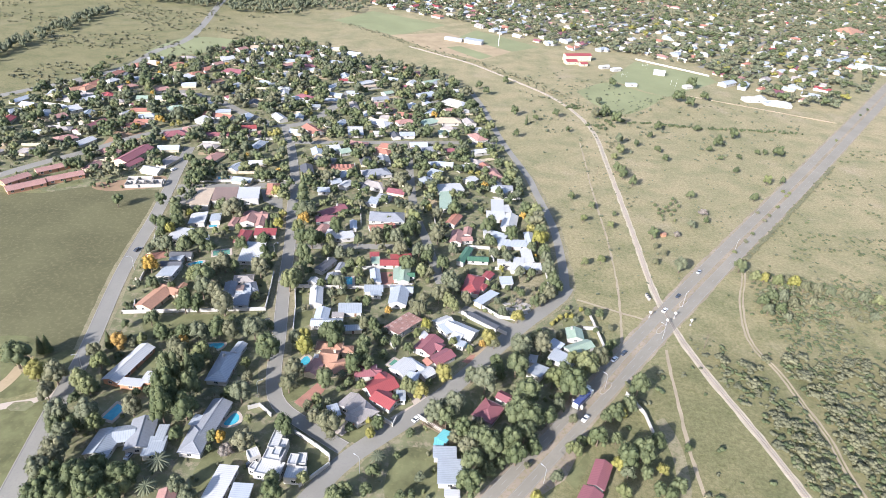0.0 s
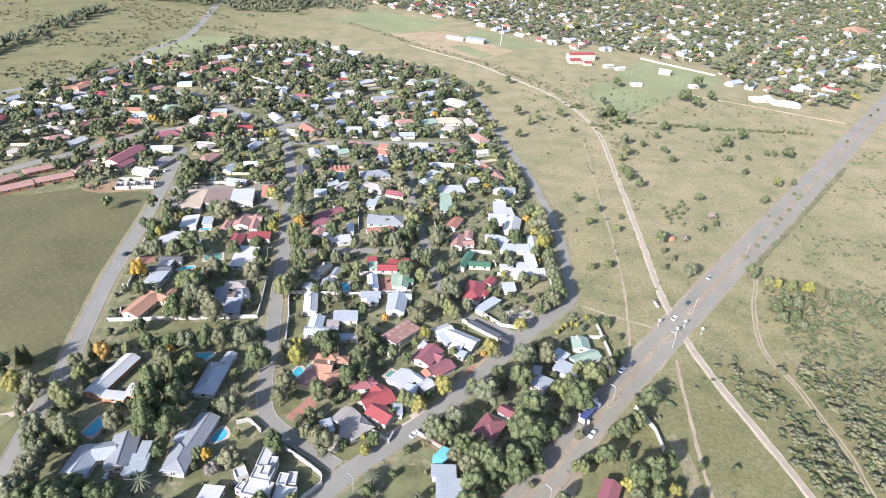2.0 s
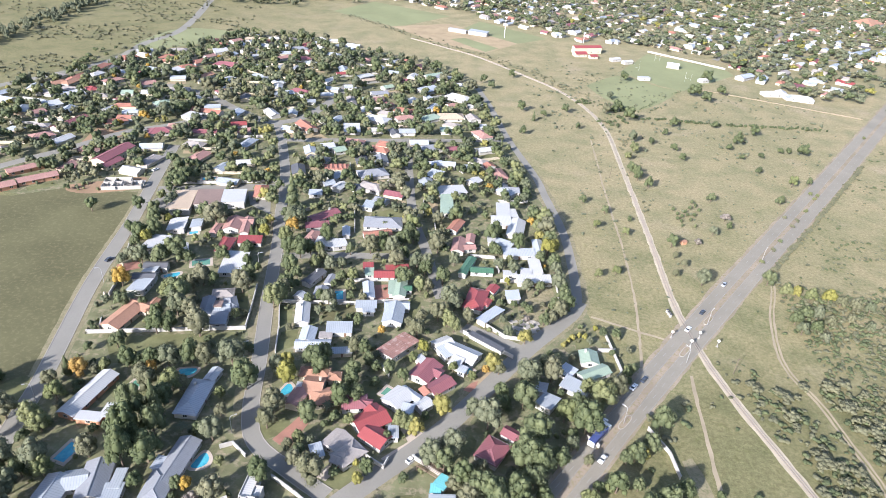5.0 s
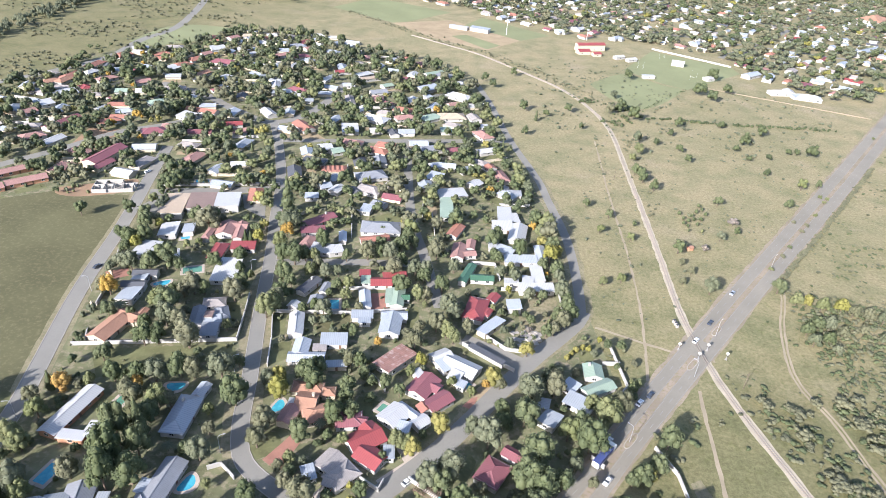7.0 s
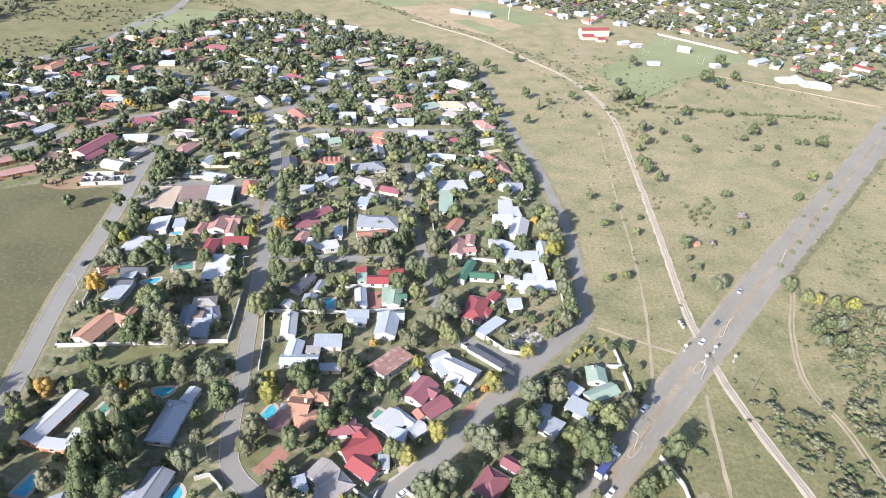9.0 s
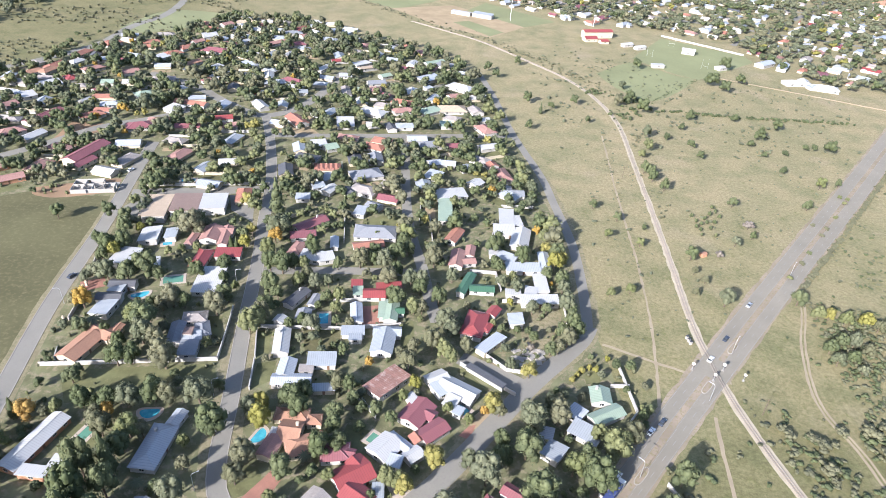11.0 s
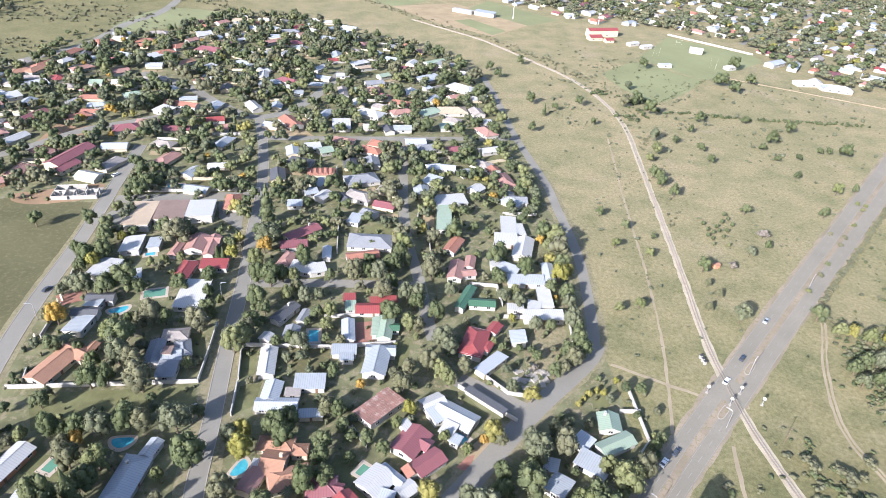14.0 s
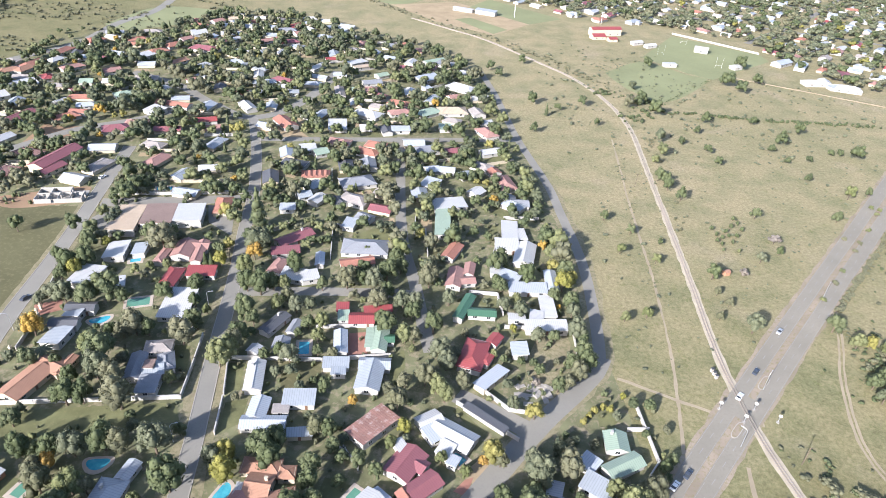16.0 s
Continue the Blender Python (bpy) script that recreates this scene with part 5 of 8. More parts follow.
house("tan", (-80.3, 610.2, 17.7, 6.3, 37, 2.7, "f"), (-88.2, 620.6, 16.6, 8.5, 47, 2.7, "f", "white"), fine=False)
house("brick", (-313.2, 624.3, 14.8, 8.5, 64, 2.7, "h"), fine=False)
house("red", (-108.3, 624.8, 14.6, 6.3, 22, 2.7, "g"), fine=False)
house("white", (-186.3, 626.0, 13.4, 5.3, 350, 2.7, "m"), fine=False)
house("maroon", (-219.6, 626.6, 24.0, 11.6, 352, 2.7, "h"), fine=False)
house("brick", (-314.8, 627.0, 15.2, 8.5, 48, 2.7, "h"), fine=False)
house("brick", (-252.2, 608.6, 16.4, 9.5, 55, 2.7, "h"), (-247.0, 631.0, 18.9, 9.5, 61, 2.7, "h", "brick"), fine=False)
house("sage", (-24.8, 641.8, 20.2, 6.3, 42, 2.7, "g"), (-14.5, 634.2, 15.4, 9.5, 331, 2.7, "m", "slate"), fine=False)
house("brick", (-282.5, 637.7, 16.6, 8.5, 30, 2.7, "h"), fine=False)
house("maroon", (-216.2, 649.3, 13.9, 10.6, 16, 2.7, "h"), fine=False)
house("pink", (-245.8, 650.7, 11.3, 7.4, 63, 2.7, "g"), fine=False)
house("white", (-310.2, 652.4, 14.6, 6.3, 26, 2.7, "m"), fine=False)
house("white", (-205.1, 663.5, 9.0, 6.3, 61, 2.7, "g"), fine=False)
house("pink", (-176.5, 665.8, 19.7, 7.4, 48, 2.7, "g"), fine=False)
house("maroon", (-157.4, 666.1, 16.1, 8.5, 31, 2.7, "h"), fine=False)
house("white", (-241.3, 672.3, 13.9, 11.6, 37, 2.7, "m"), fine=False)
house("pink", (-157.8, 695.7, 5.6, 8.5, 43, 2.7, "g"), fine=False)
house("white", (-109.8, 698.5, 12.6, 8.5, 52, 2.7, "g"), fine=False)
house("slate", (-169.8, 705.3, 16.2, 8.5, 17, 2.7, "h"), fine=False)
house("white", (-149.8, 715.2, 9.5, 6.3, 323, 2.7, "g"), fine=False)
house("pink", (-242.1, 719.0, 12.2, 8.5, 59, 2.7, "g"), fine=False)
house("silver", (-120.1, 720.8, 14.1, 8.5, 330, 2.7, "g"), fine=False)
house("red", (-166.5, 722.6, 18.4, 9.5, 66, 2.7, "h"), fine=False)
house("brick", (-207.3, 726.4, 9.4, 8.5, 53, 2.7, "g"), fine=False)
house("silver", (-132.9, 728.1, 13.3, 8.5, 54, 2.7, "g"), fine=False)
house("tan", (-231.1, 731.9, 9.4, 7.4, 18, 2.7, "g"), fine=False)

# ---- the far half of the suburb ----
house("slate", (37.8, 394.2, 11.7, 7.7, 6, 2.5, "g"), (33.9, 398.0, 7.2, 5.8, 96, 2.4, "g"), fine=False)
house("red", (-80.0, 407.4, 6.0, 1.6, 100, 2.5, "g"), (-77.7, 407.9, 6.0, 1.6, 100, 2.5, "g"), (-75.4, 408.4, 6.0, 1.6, 100, 2.5, "g"), (-73.1, 408.9, 6.0, 1.6, 100, 2.5, "g"), (-70.8, 409.4, 6.0, 1.6, 100, 2.5, "g"), fine=False, label="garage row with five small red gabled roofs", category="garage")

# ---- garden walls and pools ----
garden_wall((-143.8, 229.7), (-81.4, 240.0))
garden_wall((-81.4, 240.0), (-83.7, 258.0), (-85.7, 271.4))
garden_wall((-49.5, 166.0), (-41.2, 160.8), (-35.0, 156.2), (-34.3, 152.7), (-39.8, 145.9), (-42.6, 142.8))
garden_wall((11.3, 248.3), (32.0, 234.4))
garden_wall((19.2, 256.2), (29.2, 247.2), (36.5, 246.3))
garden_wall((73.8, 255.8), (76.6, 230.2), (72.8, 224.9))
garden_wall((69.0, 242.8), (76.0, 243.5))
garden_wall((-142.0, 238.6), (-140.2, 233.4))
garden_wall((-72.4, 260.6), (-38.8, 263.5))
garden_wall((-38.8, 263.5), (-14.5, 269.0))
garden_wall((-67.6, 241.6), (-64.9, 226.4))
garden_wall((-72.0, 259.4), (-67.9, 243.2))
garden_wall((28.9, 291.1), (56.1, 293.2), (56.3, 279.8))
garden_wall((14.0, 312.5), (26.2, 312.6), (27.1, 306.4))
garden_wall((-24.8, 224.9), (-19.1, 220.8))
garden_wall((-17.7, 217.9), (-23.5, 225.2))
garden_wall((-22.4, 178.2), (-14.2, 173.1), (-13.1, 177.0))
garden_wall((-169.9, 372.2), (-147.0, 375.3), (-102.9, 385.0))
garden_wall((-44.9, 281.4), (-32.1, 283.8))
garden_wall((-70.0, 176.4), (-66.2, 178.3), (-60.5, 173.5))
garden_wall((80.3, 199.7), (85.3, 188.9), (86.1, 178.5))
garden_wall((-49.5, 329.4), (-54.3, 358.9), (-48.3, 357.2))
garden_wall((23.3, 331.9), (24.3, 320.2))
garden_wall((26.2, 310.2), (28.3, 299.0))
garden_wall((-8.8, 360.8), (-5.9, 338.3))
garden_wall((56.8, 193.3), (60.4, 189.5))
garden_wall((-4.9, 178.4), (6.3, 170.8))
garden_wall((-155.6, 288.7), (-161.5, 308.2))
garden_wall((-150.7, 274.9), (-147.5, 255.9))
pool(-118.5, 170.0, 7.6, 4.2, 75)
pool(-74.6, 170.6, 6.8, 4.2, 70, True)
pool(-127.7, 275.9, 7.6, 3.8, 30, True)
pool(-118.5, 288.3, 8.5, 5.1, 20, material=GREENWATER, label="green-tinted swimming pool with paved surround")
pool(-55.4, 206.2, 6.8, 3.8, 70, True)
pool(-47.0, 269.9, 6.8, 3.8, 100)
pool(-133.0, 316.4, 4.2, 2.5, 20)
pool(-95.1, 212.2, 6.8, 4.2, 10, True)
pool(12.4, 225.5, 5.1, 3.4, -40)
pool(-17.5, 209.3, 4.2, 2.5, 60, material=GREENWATER, label="green-tinted swimming pool with paved surround")
pool(-148.8, 382.4, 7.6, 3.4, 15)
pool(-111.4, 201.8, 6.0, 3.4, 75, material=GREENWATER, label="green-tinted swimming pool with paved surround")

# ---- trees and shrubs ----
tree(-155.5, 321.6, 11.0, 4.4, "broad")
tree(-155.8, 304.7, 12.1, 4.8, "broad")
tree(-149.2, 307.9, 12.1, 4.8, "broad")
tree(-151.1, 301.8, 9.0, 3.6, "lime")
tree(-155.3, 298.3, 7.5, 3.0, "broad")
tree(-164.2, 311.7, 7.8, 3.1, "broad")
tree(-123.8, 325.1, 15.0, 7.2, "olive")
tree(-132.8, 332.7, 10.9, 4.4, "broad", level="mid")
tree(-122.6, 330.5, 12.2, 4.9, "broad", level="mid")
tree(-149.4, 324.7, 6.3, 2.5, "lime")
tree(-123.3, 310.2, 5.1, 2.1, "light")
tree(-116.6, 311.9, 5.8, 2.3, "light")
tree(-129.9, 287.7, 15.0, 7.2, "broad")
tree(-135.8, 283.3, 12.5, 5.0, "broad")
tree(-145.3, 284.0, 11.4, 4.5, "grey")
tree(-150.2, 284.4, 10.0, 4.0, "grey")
tree(-153.4, 281.4, 7.2, 2.9, "grey")
tree(-123.5, 286.6, 8.3, 3.3, "broad")
tree(-145.5, 264.2, 10.9, 4.3, "autumn")
tree(-149.0, 264.0, 8.2, 3.3, "olive")
tree(-107.6, 289.8, 10.8, 4.3, "broad")
tree(-100.0, 303.9, 5.6, 2.2, "light")
tree(-98.1, 296.9, 9.5, 3.8, "broad")
tree(-94.9, 317.1, 8.6, 3.4, "lime")
tree(-102.0, 317.2, 7.3, 1.7, "broad", "tall")
tree(-99.1, 316.7, 7.3, 1.7, "broad", "tall")
tree(-110.0, 269.1, 12.8, 5.1, "olive")
tree(-113.5, 266.5, 9.0, 3.6, "olive")
tree(-105.3, 269.3, 9.0, 3.6, "broad")
tree(-118.0, 266.8, 7.8, 3.1, "broad")
tree(-90.9, 266.3, 13.6, 5.4, "olive")
tree(-90.6, 275.4, 10.2, 4.1, "broad")
tree(-89.1, 284.6, 5.2, 2.1, "light")
tree(-114.9, 252.9, 15.0, 7.4, "broad")
tree(-121.5, 258.3, 10.2, 4.1, "light")
tree(-112.4, 245.8, 13.4, 5.3, "grey")
tree(-105.5, 243.4, 11.9, 4.8, "olive")
tree(-98.2, 233.4, 14.9, 5.9, "olive")
tree(-119.9, 242.3, 8.6, 3.4, "broad")
tree(-116.0, 233.0, 11.9, 4.8, "broad")
tree(-111.3, 234.3, 10.7, 4.3, "broad")
tree(-135.9, 253.2, 6.3, 3.9, "grey", "palm")
tree(-137.9, 248.2, 9.1, 3.6, "broad")
tree(-129.3, 249.6, 6.4, 2.6, "broad")
tree(-87.5, 246.6, 5.9, 2.4, "light")
tree(-85.0, 247.5, 5.0, 1.4, "grey", "palm")
tree(-73.9, 256.6, 12.9, 5.2, "light")
tree(-95.1, 217.2, 12.0, 4.8, "broad")
tree(-89.7, 216.9, 10.9, 4.3, "olive")
tree(-79.2, 217.2, 13.8, 5.5, "grey")
tree(-75.2, 224.8, 6.5, 2.6, "broad")
tree(-102.8, 213.7, 12.1, 4.9, "grey")
tree(-109.0, 213.0, 10.1, 4.0, "broad")
tree(-114.5, 212.8, 6.8, 2.7, "broad")
tree(-70.1, 204.8, 15.0, 6.4, "broad")
tree(-61.0, 214.4, 10.3, 4.1, "grey")
tree(-57.8, 217.6, 9.3, 3.7, "lime")
tree(-48.0, 219.7, 12.2, 4.9, "broad")
tree(-44.1, 223.8, 10.3, 4.1, "broad")
tree(-107.3, 208.6, 7.8, 3.1, "autumn")
tree(-109.8, 205.6, 8.9, 3.5, "olive")
tree(-96.4, 201.1, 11.6, 4.7, "light")
tree(-105.4, 200.7, 11.9, 4.7, "olive")
tree(-127.3, 222.6, 8.4, 3.4, "broad")
tree(-32.8, 230.3, 9.4, 3.7, "olive")
tree(-31.0, 214.6, 9.9, 4.0, "broad")
tree(-30.9, 209.7, 8.8, 3.5, "broad")
tree(-26.5, 223.4, 7.1, 2.9, "broad")
tree(-11.9, 215.8, 6.9, 2.8, "broad")
tree(-8.6, 243.2, 10.7, 4.3, "olive")
tree(-5.3, 233.2, 7.3, 2.9, "lime")
tree(-0.4, 255.7, 11.1, 4.4, "olive")
tree(-23.9, 243.9, 4.9, 2.0, "autumn")
tree(-34.8, 248.4, 7.2, 2.9, "broad")
tree(-81.2, 329.4, 15.0, 7.0, "grey")
tree(-82.5, 324.4, 10.1, 4.0, "autumn")
tree(-82.5, 312.2, 11.1, 4.4, "light")
tree(-78.4, 301.2, 12.1, 4.8, "broad")
tree(-72.2, 299.5, 13.2, 5.3, "broad")
tree(-67.9, 303.3, 9.4, 3.7, "broad")
tree(-63.5, 304.3, 8.0, 3.2, "light")
tree(-61.7, 316.4, 12.4, 5.0, "broad")
tree(-47.9, 305.8, 8.0, 3.2, "broad")
tree(-38.0, 308.8, 11.9, 4.8, "olive")
tree(-32.7, 311.7, 9.3, 3.7, "broad")
tree(-26.5, 308.9, 11.8, 4.7, "grey")
tree(-22.0, 316.1, 12.1, 4.8, "broad")
garden_tree(-33.8, 336.6, 5.0, 2.0, "broad", "round")
garden_tree(-53.3, 344.4, 5.2, 2.1, "light", "round")
garden_tree(-20.1, 341.0, 13.0, 5.2, "olive", "round")
tree(-18.2, 333.8, 12.7, 5.1, "light", level="mid")
tree(-19.6, 328.7, 9.8, 3.9, "broad")
tree(-16.8, 322.5, 9.6, 3.8, "broad")
tree(-22.9, 297.0, 11.4, 4.6, "olive")
tree(-20.3, 303.9, 9.1, 3.6, "broad")
tree(-13.1, 297.9, 10.1, 4.1, "grey")
tree(-8.7, 291.2, 9.9, 4.0, "broad")
tree(-62.4, 290.5, 9.0, 3.6, "light")
tree(-60.0, 295.2, 9.1, 3.6, "olive")
tree(-55.0, 290.0, 8.9, 3.6, "grey")
tree(-49.4, 291.8, 7.7, 3.1, "grey")
tree(-47.7, 280.8, 7.4, 3.0, "broad")
tree(-42.6, 281.9, 8.6, 3.4, "light")
tree(-73.0, 282.3, 13.9, 5.5, "broad")
tree(-69.0, 279.7, 8.8, 3.5, "broad")
tree(-71.4, 269.7, 11.0, 4.4, "broad")
tree(-71.6, 260.6, 11.8, 4.7, "light")
tree(-71.5, 265.0, 10.8, 4.3, "olive")
tree(-49.9, 260.7, 10.4, 4.2, "grey")
tree(-54.4, 264.8, 7.1, 2.8, "broad")
tree(-59.5, 261.9, 5.9, 2.4, "broad")
tree(-42.6, 273.9, 7.2, 2.9, "light")
tree(-40.9, 266.1, 5.9, 2.4, "broad")
tree(-35.3, 265.6, 5.8, 2.3, "olive")
tree(-50.6, 275.5, 4.9, 2.0, "broad")
tree(-53.1, 254.0, 5.7, 2.3, "grey")
tree(-17.4, 282.3, 10.9, 4.4, "broad")
tree(-20.7, 287.2, 7.4, 3.0, "broad")
tree(-9.9, 277.5, 9.5, 3.8, "light")
tree(-6.4, 277.8, 8.4, 3.3, "olive")
tree(-6.7, 272.3, 4.1, 1.7, "light")
tree(-7.3, 253.9, 7.8, 3.1, "olive")
tree(-98.3, 326.1, 6.6, 2.7, "broad")
tree(-98.2, 334.2, 5.3, 2.1, "broad", level="mid")
garden_tree(-107.2, 336.0, 6.1, 2.4, "broad", "round")
garden_tree(-4.8, 344.1, 10.2, 4.1, "olive", "round")
garden_tree(-10.7, 352.0, 7.5, 3.0, "lime", "round")
tree(-3.6, 329.9, 7.0, 2.8, "olive")
tree(-3.6, 314.3, 13.3, 5.3, "olive")
tree(-7.7, 297.1, 10.1, 4.0, "grey")
tree(5.6, 302.9, 9.0, 3.6, "grey")
tree(0.5, 284.6, 10.9, 4.4, "broad")
tree(4.1, 269.3, 11.5, 4.6, "grey")
tree(6.7, 264.4, 10.2, 4.1, "grey")
tree(13.2, 255.6, 8.9, 3.6, "olive")
tree(12.9, 283.8, 4.9, 2.0, "olive")
garden_tree(15.0, 358.1, 7.6, 3.0, "broad", "round")
garden_tree(5.2, 348.9, 13.2, 5.3, "broad", "round")
tree(26.3, 330.0, 13.9, 5.6, "broad", level="mid")
tree(38.9, 323.0, 12.3, 4.9, "broad")
tree(27.4, 314.8, 8.0, 3.2, "broad")
tree(25.5, 317.8, 8.1, 3.2, "broad")
tree(33.8, 307.2, 6.6, 2.6, "light")
tree(35.1, 299.4, 9.0, 3.6, "grey")
tree(31.8, 288.9, 5.0, 2.0, "lime")
tree(28.1, 302.4, 7.7, 3.1, "grey")
garden_tree(49.3, 354.9, 12.1, 4.8, "broad", "round")
garden_tree(47.9, 351.5, 6.8, 2.7, "autumn", "round")
garden_tree(55.0, 349.0, 14.8, 5.9, "light", "round")
garden_tree(55.1, 339.5, 14.5, 5.8, "olive", "round")
tree(51.0, 333.5, 8.6, 3.4, "lime", level="mid")
tree(56.3, 328.3, 11.3, 4.5, "broad")
tree(54.5, 319.6, 11.0, 4.4, "lime")
tree(50.1, 311.5, 8.0, 3.2, "broad")
tree(52.0, 306.8, 3.3, 1.3, "autumn", "low")
tree(56.3, 308.2, 9.3, 3.7, "broad")
tree(56.4, 300.7, 9.1, 3.6, "grey")
tree(56.5, 287.7, 11.2, 4.5, "grey")
tree(41.5, 283.9, 8.6, 3.4, "grey")
tree(47.7, 284.2, 7.4, 3.0, "broad")
tree(57.4, 275.3, 10.8, 4.3, "broad")
tree(58.5, 270.5, 10.7, 4.3, "broad")
tree(53.1, 270.2, 8.3, 3.3, "broad")
tree(54.6, 264.3, 10.5, 4.2, "olive")
tree(46.9, 258.1, 8.0, 3.2, "broad")
tree(50.3, 259.5, 8.0, 3.2, "olive")
tree(24.3, 273.3, 4.7, 1.9, "light")
tree(27.7, 270.6, 4.7, 1.9, "broad")
tree(34.2, 270.2, 4.7, 1.9, "broad")
tree(39.5, 261.0, 3.5, 2.1, "dry", "low")
tree(-8.8, 227.4, 6.1, 2.5, "light")
tree(-4.5, 229.8, 4.1, 1.7, "grey")
tree(7.4, 223.3, 5.6, 2.2, "light")
tree(14.9, 218.9, 5.5, 2.2, "light")
tree(23.2, 225.8, 10.1, 4.0, "lime")
tree(25.8, 223.7, 7.1, 2.8, "olive")
tree(20.4, 223.7, 4.6, 1.8, "autumn")
tree(35.7, 225.1, 8.2, 3.3, "grey")
tree(30.5, 248.1, 6.6, 2.6, "grey")
tree(37.7, 244.4, 8.1, 3.3, "lime")
tree(-17.6, 219.4, 8.0, 3.2, "broad")
tree(-29.1, 229.7, 8.3, 3.3, "broad")
tree(25.6, 212.3, 6.8, 2.7, "broad")
tree(33.6, 213.5, 5.9, 2.4, "broad")
tree(3.9, 252.3, 9.9, 3.9, "light")
tree(7.0, 248.8, 8.7, 3.5, "light")
tree(70.0, 257.9, 3.5, 1.4, "lime", "low")
tree(64.4, 251.1, 4.0, 1.6, "lime", "low")
tree(62.0, 251.7, 3.4, 1.4, "lime", "low")
tree(58.8, 249.7, 4.0, 1.6, "lime", "low")
tree(56.6, 247.5, 3.4, 1.3, "lime", "low")
tree(54.4, 244.4, 3.9, 1.6, "lime", "low")
tree(65.8, 246.9, 4.5, 1.8, "grey")
tree(80.2, 229.7, 6.0, 2.4, "broad")
tree(77.5, 226.8, 6.5, 2.6, "broad")
tree(56.3, 233.4, 5.4, 2.1, "olive")
tree(39.3, 223.0, 8.1, 3.3, "grey")
tree(44.3, 230.0, 7.3, 2.9, "grey")
tree(60.0, 216.2, 8.1, 3.3, "light")
tree(64.5, 215.0, 7.2, 2.9, "light")
tree(36.0, 214.3, 6.9, 2.8, "broad")
tree(83.0, 386.5, 6.7, 2.7, "broad", level="mid")
tree(94.5, 374.0, 6.6, 2.6, "broad", level="mid")
tree(86.1, 354.7, 7.0, 2.8, "light", level="mid")
tree(101.9, 348.4, 6.2, 2.5, "light", level="mid")
tree(108.0, 366.6, 4.1, 1.6, "broad", level="mid")
tree(78.7, 302.0, 6.0, 2.4, "light")
tree(88.5, 305.5, 6.1, 2.5, "light")
tree(125.6, 338.8, 9.3, 3.7, "broad", level="mid")
tree(167.2, 401.5, 7.5, 3.0, "broad", level="mid")
tree(168.1, 376.3, 5.5, 3.2, "dry", level="mid")
tree(166.3, 365.3, 6.1, 2.4, "broad", level="mid")
tree(154.2, 356.6, 7.5, 3.0, "grey", level="mid")
tree(141.7, 344.1, 4.4, 2.6, "dry", level="mid")
tree(124.0, 326.2, 5.3, 2.1, "olive")
tree(127.1, 318.9, 5.2, 2.1, "olive")
tree(119.7, 308.3, 5.0, 2.0, "olive")
tree(131.1, 301.5, 10.6, 4.3, "grey")
tree(212.9, 404.8, 8.0, 3.2, "broad", level="mid")
tree(234.0, 435.8, 9.7, 3.9, "light", level="mid")
tree(248.7, 441.9, 6.7, 2.7, "broad", level="mid")
tree(166.3, 306.8, 9.9, 4.0, "broad")
garden_tree(218.9, 455.4, 6.6, 2.6, "broad", "round")
tree(139.3, 386.0, 3.5, 1.4, "broad", "low", level="mid")
tree(139.8, 379.8, 3.5, 1.4, "broad", "low", level="mid")
tree(142.1, 376.9, 3.5, 1.4, "broad", "low", level="mid")
tree(146.5, 383.7, 3.5, 1.4, "broad", "low", level="mid")
tree(150.7, 389.5, 3.6, 1.4, "broad", "low", level="mid")
tree(154.3, 397.8, 3.7, 1.5, "broad", "low", level="mid")
tree(155.2, 393.2, 3.6, 1.5, "broad", "low", level="mid")
tree(155.4, 386.8, 3.6, 1.4, "broad", "low", level="mid")
tree(146.3, 373.2, 3.5, 1.4, "broad", "low", level="mid")
tree(140.1, 370.6, 3.4, 1.4, "broad", "low", level="mid")
tree(138.5, 373.6, 3.4, 1.4, "broad", "low", level="mid")
tree(146.7, 364.8, 3.4, 1.4, "light", "low", level="mid")
tree(138.8, 364.7, 3.4, 1.3, "broad", "low", level="mid")
tree(145.9, 379.1, 3.5, 1.4, "broad", "low", level="mid")
tree(150.5, 379.8, 3.5, 1.4, "broad", "low", level="mid")
garden_tree(55.3, 557.1, 10.9, 4.3, "broad", "round")
garden_tree(53.2, 500.3, 8.6, 3.4, "broad", "round")
garden_tree(64.2, 534.5, 9.7, 2.3, "broad", "tall")
garden_tree(73.3, 546.7, 7.1, 2.9, "broad", "round")
garden_tree(93.0, 560.2, 9.8, 3.9, "broad", "round")
garden_tree(98.4, 522.0, 6.9, 2.7, "broad", "round")
garden_tree(24.4, 633.8, 9.7, 3.9, "broad", "round")
garden_tree(30.9, 615.4, 9.4, 3.8, "broad", "round")
garden_tree(52.0, 659.1, 10.1, 4.0, "broad", "round")
garden_tree(139.8, 609.5, 9.6, 3.8, "grey", "round")
garden_tree(145.2, 550.3, 14.8, 5.9, "broad", "round")
garden_tree(139.9, 573.5, 12.8, 5.1, "broad", "round")
garden_tree(129.1, 565.9, 11.3, 4.5, "olive", "round")
garden_tree(137.8, 501.1, 11.2, 4.5, "grey", "round")
garden_tree(134.3, 477.6, 10.7, 4.3, "light", "round")
garden_tree(152.5, 499.7, 6.8, 2.7, "broad", "round")
garden_tree(169.1, 521.7, 7.1, 2.9, "broad", "round")
garden_tree(166.6, 488.0, 7.8, 3.1, "broad", "round")
garden_tree(167.9, 469.2, 7.5, 3.0, "broad", "round")
garden_tree(223.4, 511.3, 12.2, 4.9, "broad", "round")
garden_tree(212.1, 497.9, 7.1, 2.8, "broad", "round")
garden_tree(245.3, 536.3, 11.6, 4.7, "broad", "round")
garden_tree(267.5, 496.1, 12.4, 5.0, "broad", "round")
